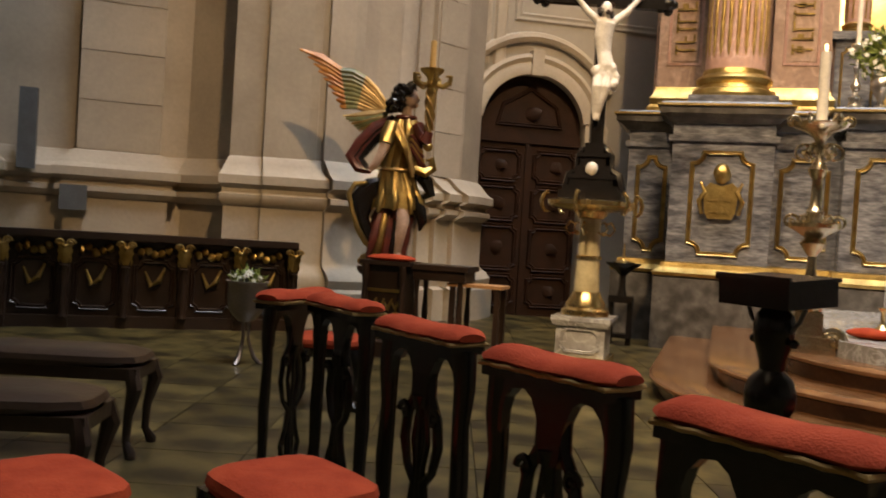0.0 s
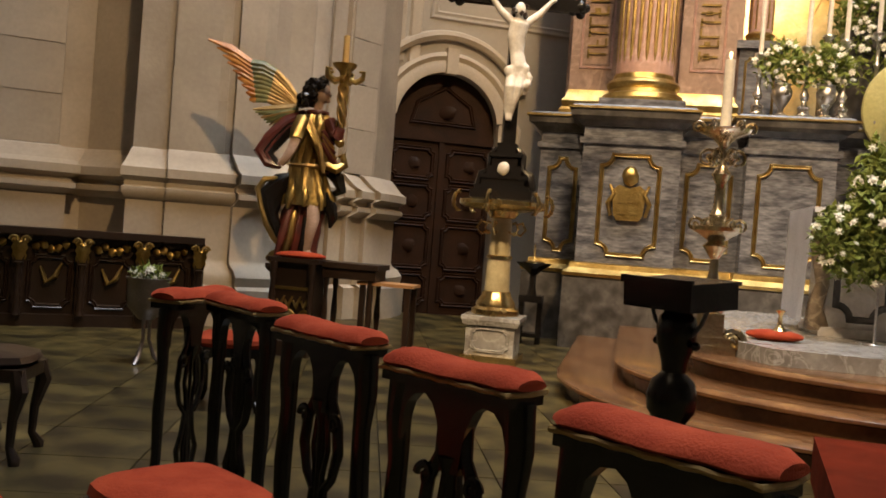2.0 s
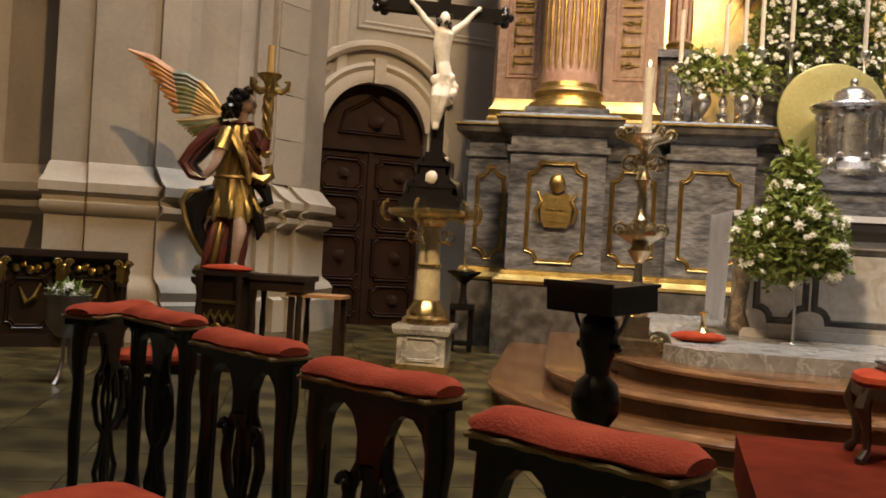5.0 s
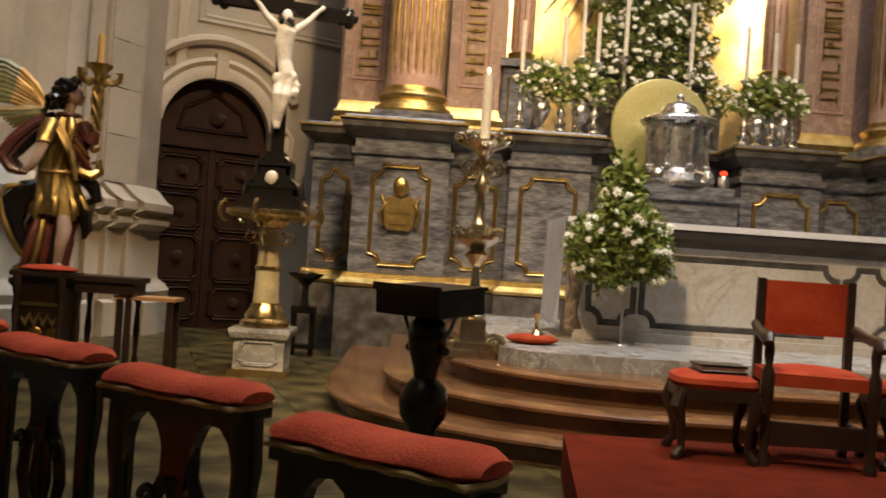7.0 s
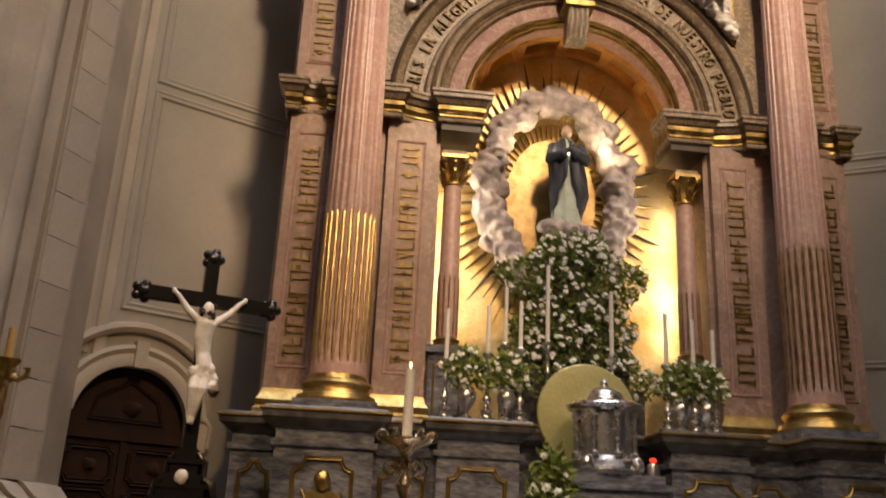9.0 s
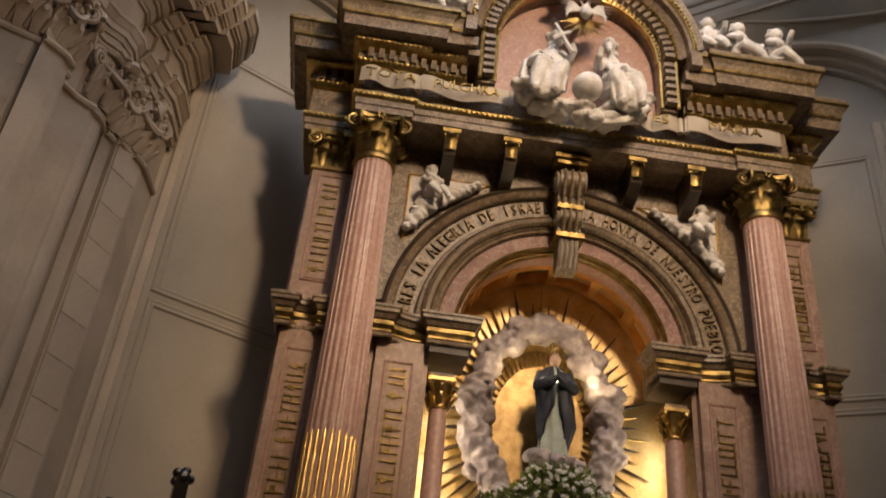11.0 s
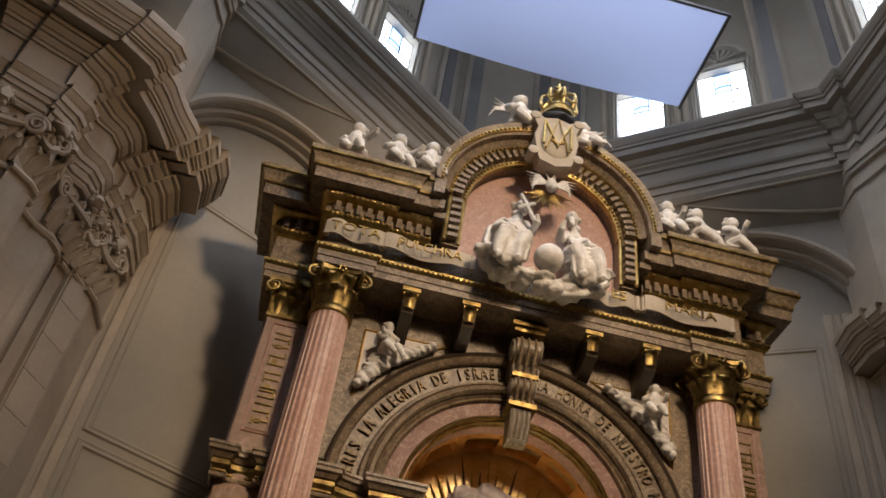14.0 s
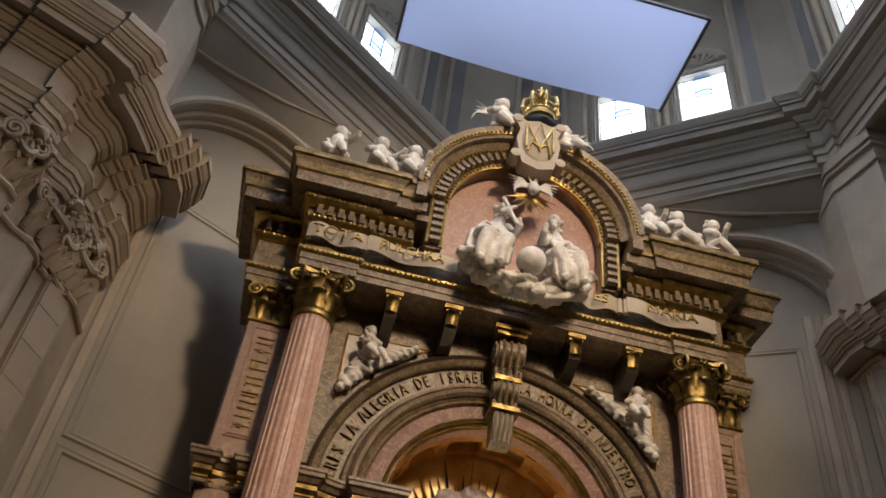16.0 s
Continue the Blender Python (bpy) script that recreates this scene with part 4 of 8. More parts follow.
    pth += [(2.62, 0.25), (2.88, 0.25), (2.88, 0.4), (3.44, 0.4), (3.44, 0.25), (3.66, 0.25), (3.66, 0.34)]
    pth += [(3.72 + 0.36 * k / 6, 0.36 + 0.05 * math.sin(math.pi * k / 6)) for k in range(7)]
    pth += [(4.1, 0.28), (4.27, 0.28), (4.27, 0.6)]
    if s < 0:
        pth = [(-x, y) for x, y in pth][::-1]
    bm = BM()
    molding(bm, pth, [(0.0, 7.3), (0.03, 7.32), (0.04, 7.37), (0.0, 7.39)])
    molding(bm, pth, [(0.0, 7.58), (0.05, 7.6), (0.09, 7.66), (0.13, 7.68), (0.13, 7.73), (0.15, 7.75), (0.15, 7.79), (-0.3, 7.8)])
    part("impost_cornice", bm, BROCC, retable, "brown marble impost moulding", smooth=False)
    bm = BM()
    molding(bm, pth, [(-0.02, 7.39), (0.02, 7.4), (0.02, 7.43), (0.0, 7.44), (0.05, 7.5), (0.04, 7.57), (-0.02, 7.58)])
    part("impost_gilding", bm, AGED, retable, "gilt impost band")
    bm = BM()
    a, b = sorted((s * 1.44, s * 2.02))
    box(bm, a, b, 0.28, 1.0, 7.2, 7.78)
    part("impost_block", bm, BANDM, retable, smooth=False)
    for k in range(7):
        bm = BM()
        box(bm, a + 0.07 + 0.065 * k, a + 0.11 + 0.065 * k, 0.235, 0.28, 7.46, 7.56)
        part("impost_dentil", bm, AGED, retable)
    bm = BM()
    prism(bm, [(s * 2.04, 0.5), (s * 2.04, 0.47), (s * 2.3, 0.46), (s * 2.6, 0.35), (s * 2.6, 0.5)][::s], 7.3, 7.79)
    part("impost_core", bm, BROCC, retable, smooth=False)


def column(s):
    x = 3.22 * s
    root = new("column")
    root.parent = retable
    root["label"] = "fluted pink marble column with gilt lower shaft"
    bm = BM()
    box(bm, x - 0.52, x + 0.52, -0.52, 0.52, 2.89, 3.06)
    part("plinth", bm, GREYM, root, smooth=False)
    bm = BM()
    lathe(bm, [(0.3, 3.06), (0.5, 3.06), (0.52, 3.1), (0.5, 3.16), (0.44, 3.18), (0.42, 3.23), (0.45, 3.26), (0.46, 3.3), (0.43, 3.34), (0.39, 3.36), (0.38, 3.42), (0.3, 3.42)], 40, (x, 0, 0))
    part("base", bm, GOLD, root, "gilt moulded base")

    def fluted(bm, z0, z1, r0, r1, n=22, deep=0.022, steps=6, round_end=True):
        loops = []
        for k in range(steps + 1):
            t = k / steps
            z = z0 + (z1 - z0) * t
            r = r0 + (r1 - r0) * t
            d = deep
            if round_end and k in (0, steps):
                d = 0.0
            loop = []
            for i in range(n):
                for f, c in ((0.0, 0), (0.3, 0), (0.42, 0.75), (0.65, 1), (0.88, 0.75)):
                    a = 2 * math.pi * (i + f) / n
                    rr = r - d * c
                    loop.append(Vector((x + rr * math.cos(a), rr * math.sin(a), z)))
            loops.append(loop)
        rings(bm, loops)

    bm = BM()
    fluted(bm, 3.42, 3.55, 0.36, 0.36, deep=0.0, steps=1)
    fluted(bm, 3.55, 5.68, 0.36, 0.352)
    fluted(bm, 5.68, 10.15, 0.352, 0.305, steps=14)
    part("shaft", bm, PINKM, root, "pink marble fluted shaft")
    n = 22
    for i in range(n):
        bm = BM()
        a = 2 * math.pi * (i + 0.65) / n
        r0, r1 = 0.345, 0.338
        tube(bm, [(x + r0 * math.cos(a), r0 * math.sin(a), 3.56), (x + r0 * math.cos(a), r0 * math.sin(a), 3.7), (x + r1 * math.cos(a), r1 * math.sin(a), 5.55), (x + r1 * math.cos(a), r1 * math.sin(a), 5.62)], [0.014, 0.026, 0.026, 0.012], 7)
        part("gilt_rod", bm, GOLD, root)
    bm = BM()
    lathe(bm, [(0.3, 10.1), (0.345, 10.12), (0.35, 10.17), (0.34, 10.2), (0.31, 10.22), (0.3, 10.26), (0.31, 10.5), (0.36, 10.75), (0.42, 10.85), (0.3, 10.86)], 32, (x, 0, 0))
    for k in range(8):
        a = radians(45 * k)
        d = Vector((math.cos(a), math.sin(a), 0))
        acanthus(bm, Vector((x, 0, 10.25)) + d * 0.315, d, 0.3, 0.25)
        a += radians(22.5)
        d = Vector((math.cos(a), math.sin(a), 0))
        acanthus(bm, Vector((x, 0, 10.4)) + d * 0.325, d, 0.36, 0.25)
    for k in range(4):
        a = radians(45 + 90 * k)
        d = Vector((math.cos(a), math.sin(a), 0))
        for e in (-1, 1):
            w = Vector((math.cos(a + e * 0.75), math.sin(a + e * 0.75), 0))
            volute(bm, Vector((x, 0, 10.76)) + d * 0.46 + w * 0.06, -w, (0, 0, 1), 0.15, 0.036)
        a = radians(90 * k)
        d = Vector((math.cos(a), math.sin(a), 0))
        for c in range(5):
            q = c * 1.257
            blob(bm, Vector((x, 0, 10.88)) + d * 0.41 + Vector((-d.y, d.x, 0)) * 0.05 * math.cos(q) + Vector((0, 0, 0.05 * math.sin(q))), 0.036, 1)
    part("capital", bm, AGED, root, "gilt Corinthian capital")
    bm = BM()
    plan = []
    for k in range(4):
        a = radians(45 + 90 * k)
        b = radians(135 + 90 * k)
        pa, pb = Vector((math.cos(a), math.sin(a))) * 0.6, Vector((math.cos(b), math.sin(b))) * 0.6
        for t in (0.07, 0.25, 0.5, 0.75, 0.93):
            q = pa.lerp(pb, t) * (1 - 0.22 * math.sin(math.pi * t))
            plan.append((x + q.x, q.y))
    prism(bm, plan, 10.86, 10.95)
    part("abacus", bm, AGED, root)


for s in (-1, 1):
    column(s)

# arch wall with its opening, archivolts and inscription band
AC = 7.72
bm = BM()
arch = [(1.62 * math.cos(radians(a)), AC + 1.62 * math.sin(radians(a))) for a in range(180, -1, -5)]
slab(bm, [(-2.05, AC)] + arch + [(2.05, AC), (2.05, 10.95), (-2.05, 10.95)], TY(0.5), 0.4)
slab(bm, [(-3.5, 10.2), (-2.05, 10.2), (-2.05, 10.94), (-3.5, 10.94)], TY(0.49), 0.2)
part("arch_wall", bm, PINKM, retable, "pink marble arch wall", smooth=False)
bm = BM()
slab(bm, [(-2.95, 8.02)] + [(2.79 * math.cos(radians(a)), AC + 2.79 * math.sin(radians(a))) for a in range(174, 5, -4)] + [(2.95, 8.02), (2.95, 10.94), (-2.95, 10.94)], TY(0.44), 0.055)
part("spandrel", bm, BROCC, retable, "beige-brown marble spandrels", smooth=False)
for name, material, label, prof in (
        ("archivolt_edge", BANDM, "dark brown marble arch edge", [(2.74, 0.5), (2.74, 0.32), (2.775, 0.29), (2.81, 0.32), (2.81, 0.5)]),
        ("archivolt", BROCC, "brown marble arch moulding", [(2.63, 0.5), (2.63, 0.42), (2.66, 0.38), (2.7, 0.36), (2.738, 0.33), (2.738, 0.5)]),
        ("inscription_band", BROCC, "brown marble inscription band", [(2.301, 0.5), (2.301, 0.485), (2.629, 0.485), (2.629, 0.5)]),
        ("archivolt", BROCC, "brown marble arch moulding", [(2.2, 0.5), (2.2, 0.4), (2.225, 0.36), (2.27, 0.37), (2.3, 0.42), (2.3, 0.5)]),
        ("archivolt", BROCC, "brown marble arch moulding", [(2.06, 0.5), (2.06, 0.38), (2.085, 0.29), (2.14, 0.27), (2.17, 0.32), (2.198, 0.36), (2.198, 0.5)]),
        ("archivolt", BROCC, "brown marble arch moulding", [(1.93, 0.5), (1.93, 0.44), (1.955, 0.4), (2.0, 0.43), (2.03, 0.39), (2.058, 0.41), (2.058, 0.5)]),
        ("arch_field", ROSEM, "rose marble arch band", [(1.702, 0.5), (1.702, 0.465), (1.928, 0.465), (1.928, 0.5)]),
        ("inner_archivolt", GOLD, "gilt inner arch moulding", [(1.63, 0.52), (1.63, 0.45), (1.66, 0.42), (1.7, 0.45), (1.7, 0.52)]),
        ("inner_archivolt", GOLD, "gilt inner arch moulding", [(1.56, 0.56), (1.56, 0.49), (1.585, 0.46), (1.615, 0.49), (1.615, 0.56)])):
    bm = BM()
    arc_run(bm, 0, AC, prof, 0, 180, 60)
    part(name, bm, material, retable, label)
for txt, a0, a1 in (("ERES LA ALEGRIA DE ISRAEL", 175, 97), ("LA HONRA DE NUESTRO PUEBLO", 82, 6)):
    for i, ch in enumerate(txt):
        if ch != " ":
            a = radians(a0 + (a1 - a0) * i / (len(txt) - 1))
            lettering(ch, 0.29, 0.02, Matrix.Translation((2.465 * math.cos(a), 0.465, AC + 2.465 * math.sin(a))) @ Matrix.Rotation(math.pi / 2 - a, 4, "Y"), BRONZE, retable, "letter", 0.62)
# small carved moulding that closes the band beside the keystone
for a in (94, 86):
    bm = BM()
    mm = Matrix.Translation((2.465 * math.cos(radians(a)), 0.46, AC + 2.465 * math.sin(radians(a)))) @ Matrix.Rotation(math.pi / 2 - radians(a), 4, "Y")
    box(bm, -0.025, 0.025, -0.02, 0.03, -0.17, 0.17, mm)
    part("band_end", bm, BROCC, retable, smooth=False)
# keystone console: three scrolls one under another
for z0, r, yc, tail, w in ((10.46, 0.2, 0.06, 9.98, 0.2), (9.8, 0.15, 0.14, 9.46, 0.17)):
    bm = BM()
    pts = [(yc + r * math.cos(radians(q)), z0 + r * math.sin(radians(q))) for q in range(80, 251, 17)]
    pts += [(yc + 0.02, z0 - r * 1.35), (yc + 0.0, tail + 0.1), (yc - 0.04, tail), (0.47, tail), (0.47, z0 + r)]
    yz_slab(bm, pts, -w, w)
    part("keystone_scroll", bm, BROCC, retable, "scrolled marble keystone console", smooth=False)
    for e in (-1, 1):
        bm = BM()
        volute(bm, (e * (w + 0.01), yc, z0), (0, 0.0, 1), (0, -e, 0), r, 0.035)
        volute(bm, (e * (w + 0.01), yc + 0.03, tail + 0.08), (0, 0, -1), (0, -e, 0), r * 0.5, 0.025)
        part("keystone_volute", bm, PALESTONE, retable, "pale carved volute")
    for c in (-0.5, 0.0, 0.5):
        bm = BM()
        tube(bm, [(c * w * 1.2, yc - r * math.sin(radians(q)) - 0.01, z0 + r * math.cos(radians(q))) for q in range(-10, 121, 26)] + [(c * w * 1.2, yc - 0.01, tail + 0.04)], 0.028, 6)
        part("keystone_rib", bm, BROCC, retable)
for z0, z1, w, y in ((10.72, 10.8, 0.25, -0.12), (10.8, 10.88, 0.3, -0.18), (9.9, 9.98, 0.22, -0.02), (9.38, 9.46, 0.23, 0.02)):
    bm = BM()
    box(bm, -w, w, y, 0.45, z0, z1)
    part("keystone_band", bm, AGED, retable, smooth=False)
bm = BM()
yz_slab(bm, [(0.1, 9.38), (0.14, 9.1), (0.22, 8.92), (0.3, 8.88), (0.47, 8.88), (0.47, 9.38)], -0.16, 0.16)
part("keystone_block", bm, BROCC, retable, smooth=False)
for c in (-0.12, -0.04, 0.04, 0.12):
    bm = BM()
    tube(bm, [(c, 0.1, 9.36), (c, 0.13, 9.1), (c, 0.21, 8.91)], [0.03, 0.03, 0.022], 7)
    part("keystone_flute", bm, PALESTONE, retable)

# entablature: breaks forward over the columns
ENT = [(-4.45, 1.6), (-4.45, 0.32), (-3.64, 0.32), (-3.64, -0.38), (-2.74, -0.38), (-2.74, -0.3), (2.74, -0.3), (2.74, -0.38), (3.64, -0.38), (3.64, 0.32), (4.45, 0.32), (4.45, 1.6)]
ent = new("entablature")
ent.parent = retable
bm = BM()
prism(bm, ENT, 10.95, 11.86)
molding(bm, ENT, [(0.0, 10.95), (0.015, 10.95), (0.015, 11.07), (0.035, 11.08), (0.035, 11.2), (0.0, 11.2)])
part("architrave", bm, BROCC, ent, "brown marble", smooth=False)
bm = BM()
molding(bm, ENT, [(0.0, 11.2), (0.045, 11.2), (0.08, 11.24), (0.08, 11.3), (0.0, 11.31)])
part("egg_moulding", bm, GOLD, ent, "gilt carved moulding")
bm = BM()
ENTS = ([(-4.45, 1.6), (-4.45, 0.32), (-3.64, 0.32), (-3.64, -0.38), (-2.74, -0.38), (-2.74, -0.3), (-1.9, -0.3)], [(1.9, -0.3), (2.74, -0.3), (2.74, -0.38), (3.64, -0.38), (3.64, 0.32), (4.45, 0.32), (4.45, 1.6)])
for E in ENTS:
    bm = BM()
    prism(bm, E + [(E[-1][0], 1.6)] if E[0][0] < -4 else [(E[0][0], 1.6)] + E, 11.86, 13.0)
    part("frieze_block", bm, BROCC, ent, smooth=False)


def one_side(bm, E, prof):
    molding(bm, E, prof)


for E in ENTS:
    bm = BM()
    one_side(bm, E, [(0.0, 11.86), (0.06, 11.87), (0.12, 11.94), (0.1, 12.0), (0.0, 12.01)])
    part("leaf_moulding", bm, GOLD, ent, "gilt carved moulding")
for E in ENTS:
    bm = BM()
    one_side(bm, E, [(0.0, 12.26), (0.12, 12.27), (0.2, 12.32), (0.21, 12.38), (0.0, 12.39)])
    part("bead_moulding", bm, GOLD, ent, "gilt carved moulding")
for E in ENTS:
    bm = BM()
    one_side(bm, E, [(0.0, 12.39), (0.42, 12.4), (0.43, 12.62), (0.46, 12.63), (0.5, 12.78), (0.57, 12.9), (0.58, 13.0), (0.0, 13.04)])
    part("corona", bm, BROCC, ent, "brown marble cornice", smooth=False)
for E in ENTS:
    bm = BM()
    one_side(bm, E, [(0.432, 12.62), (0.475, 12.64), (0.48, 12.69), (0.44, 12.7)])
    one_side(bm, E, [(0.555, 12.86), (0.59, 12.88), (0.59, 12.92), (0.56, 12.93)])
    part("cornice_fillet", bm, AGED, ent, "thin gilt fillets")
# carved beads of the gilt mouldings
bm = BM()


def beads(path, out, z, step, r):
    offs = offsets(path, False)
    pts = [Vector((p[0] + f.x * out, p[1] + f.y * out)) for p, f in zip(path, offs)]
    for p, q in zip(pts, pts[1:]):
        n = int((q - p).length / step)
        for k in range(n):
            c = p.lerp(q, (k + 0.5) / n)
            blob(bm, (c.x, c.y, z), (r, r, r * 1.25), 1)


beads(ENT[1:-1], 0.075, 11.26, 0.085, 0.03)
for E in ENTS:
    e = E[1:] if E[0][0] < -4 else E[:-1]
    beads(e, 0.115, 11.95, 0.085, 0.032)
    beads(e, 0.2, 12.33, 0.085, 0.03)
for r, y in ((1.44, -0.53), (1.71, -0.64), (1.94, -0.93)):
    for k in range(int(r * 36)):
        a = radians(180 * (k + 0.5) / int(r * 36))
        blob(bm, (r * math.cos(a), y, 12.95 + r * math.sin(a)), 0.03, 1)
beading = part("carved_bead", bm, GOLD, ent, "rows of gilt carved beads")
beading["kind"] = "stuff"
# dentils: pieces on one mesh
bm = BM()
box(bm, -0.045, 0.045, -0.11, 0.0, 0.0, 0.2)
dent_mesh = link_bm("dentil", bm, BROCC)
for i in range(12):
    (x0, y0), (x1, y1) = ENT[i - 1], ENT[i]
    if i == 0:
        continue
    L = math.hypot(x1 - x0, y1 - y0)
    cnt = int(L / 0.17)
    ang = math.atan2(y1 - y0, x1 - x0)
    for k in range(cnt):
        t = (k + 0.5) / cnt
        px, py = x0 + (x1 - x0) * t, y0 + (y1 - y0) * t
        if abs(px) < 1.95 and py < 0:
            continue
        ob = new("dentil", dent_mesh)
        ob.parent = ent
        ob.matrix_local = Matrix.Translation((px, py, 12.04)) @ Matrix.Rotation(ang, 4, "Z")
# soffit brackets
for x in (-2.05, -1.05, 1.05, 2.05):
    bm = BM()
    yz_slab(bm, [(-0.22, 10.62), (-0.16, 10.5), (0.0, 10.44), (0.2, 10.36), (0.43, 10.3), (0.43, 10.945), (-0.22, 10.945)], x - 0.1, x + 0.1)
    part("bracket", bm, BANDM, ent, "dark soffit bracket with a gilt head", smooth=False)
    bm = BM()
    box(bm, x - 0.15, x + 0.15, -0.29, -0.1, 10.86, 10.945)
    box(bm, x - 0.12, x + 0.12, -0.26, -0.1, 10.8, 10.86)
    acanthus(bm, (x, -0.235, 10.56), (0, -1, 0), 0.25, 0.2)
    part("bracket_head", bm, AGED, ent, "gilt carved bracket head")

# curved pediment
ped = new("pediment")
ped.parent = retable
PC = 12.95
bm = BM()
slab(bm, [(1.5 * math.cos(radians(a)), PC + 1.5 * math.sin(radians(a))) for a in range(0, 181, 6)] + [(-1.5, 11.8), (1.5, 11.8)], TY(-0.2), 0.5)
part("tympanum", bm, PINKM, ped, "pink marble tympanum", smooth=False)
bm = BM()
arc_run(bm, 0, PC, [(1.735, 0.2), (1.735, -0.62), (1.85, -0.72), (1.86, -0.84), (1.93, -0.88), (2.05, -0.96), (2.06, -0.96), (2.06, 0.2)], 0, 180, 48)
part("curved_cornice", bm, BROCC, ped, "brown marble arched cornice", smooth=True)
bm = BM()
arc_run(bm, 0, PC, [(1.42, 0.2), (1.42, -0.45), (1.5, -0.48), (1.73, -0.5), (1.73, 0.2)], 0, 180, 48)
part("curved_architrave", bm, BROCC, ped, "brown marble arch band", smooth=True)
for s in (-1, 1):
    a, b = sorted((s * 1.43, s * 1.74))
    bm = BM()
    box(bm, a, b, -0.47, 0.2, 11.87, PC)
    part("arch_foot", bm, BROCC, ped, smooth=False)
    for r0, r1, y, z0, z1 in ((1.745, 1.94, -0.64, 12.28, 12.42), (1.8, 2.0, -0.74, 12.42, 12.62), (1.86, 2.05, -0.9, 12.62, PC)):
        a, b = sorted((s * r0, s * r1))
        bm = BM()
        box(bm, a, b, y, 0.2, z0, z1)
        part("cornice_return", bm, BROCC, ped, smooth=False)
bm = BM()
arc_run(bm, 0, PC, [(1.40, -0.40), (1.40, -0.5), (1.46, -0.53), (1.5, -0.5), (1.5, -0.44)], 0, 180, 48)
arc_run(bm, 0, PC, [(1.66, -0.46), (1.68, -0.6), (1.74, -0.66), (1.76, -0.6)], 0, 180, 48)
arc_run(bm, 0, PC, [(1.9, -0.84), (1.91, -0.9), (1.96, -0.93), (1.98, -0.9)], 0, 180, 48)
for s in (-1, 1):
    for r, y in ((1.45, -0.53), (1.71, -0.6)):
        tube(bm, [(s * r, y + 0.05, 11.9), (s * r, y + 0.05, PC)], 0.04, 8)
part("curved_gilding", bm, GOLD, ped, "gilt carved arch mouldings")
bm = BM()
box(bm, -0.09, 0.09, -0.62, -0.5, -0.04, 0.04)
dent2 = link_bm("dentil", bm, BROCC)
for k in range(34):
    a = radians(4 + 172 * k / 33)
    ob = new("dentil", dent2)
    ob.parent = ped
    ob.matrix_local = Matrix.Translation((1.6 * math.cos(a), 0, PC + 1.6 * math.sin(a))) @ Matrix.Rotation(-a, 4, "Y")
for s in (-1, 1):
    for k in range(6):
        ob = new("dentil", dent2)
        ob.parent = ped
        ob.matrix_local = Matrix.Translation((s * 1.58, 0, 12.0 + 0.165 * k))
    # the straight cornice returns under the arch's feet, and a red ledge above
    bm = BM()
    a, b = sorted((s * 2.06, s * 4.1))
    box(bm, a, b, -0.75, 0.9, 13.03, 13.16)
    part("ledge", bm, STEPM, ped, "red-brown marble ledge", smooth=False)

# niche: gilt back, side walls, soffit with coffers
niche = new("niche")
niche.parent = retable
bm = BM()
back = [(-2.0, 2.9), (2.0, 2.9), (2.0, AC)] + [(1.95 * math.cos(radians(a)), AC + 1.95 * math.sin(radians(a))) for a in range(0, 181, 6)] + [(-2.0, AC)]
slab(bm, back, TY(1.5), 0.1)
part("niche_back", bm, GOLDB, niche, "gold leaf back wall", smooth=False)
bm = BM()
arc_run(bm, 0, AC, [(1.75, 0.9), (1.75, 1.5), (1.95, 1.5), (1.95, 0.9)], 0, 180, 40)
part("soffit", bm, GOLDB, niche, "gilt soffit")
bm = BM()
for a in (12, 38, 64, 90, 116, 142, 168):
    arc_run(bm, 0, AC, [(1.6, 0.92), (1.6, 1.49), (1.76, 1.49), (1.76, 0.92)], a - 3.0, a + 3.0, 3)
arc_run(bm, 0, AC, [(1.62, 0.9), (1.62, 1.04), (1.76, 1.04), (1.76, 0.9)], 0, 180, 40)
arc_run(bm, 0, AC, [(1.62, 1.36), (1.62, 1.49), (1.76, 1.49), (1.76, 1.36)], 0, 180, 40)
part("coffer_ribs", bm, COFFER, niche, "gilt coffer ribs with the lamps' orange glow in their colour", smooth=False)
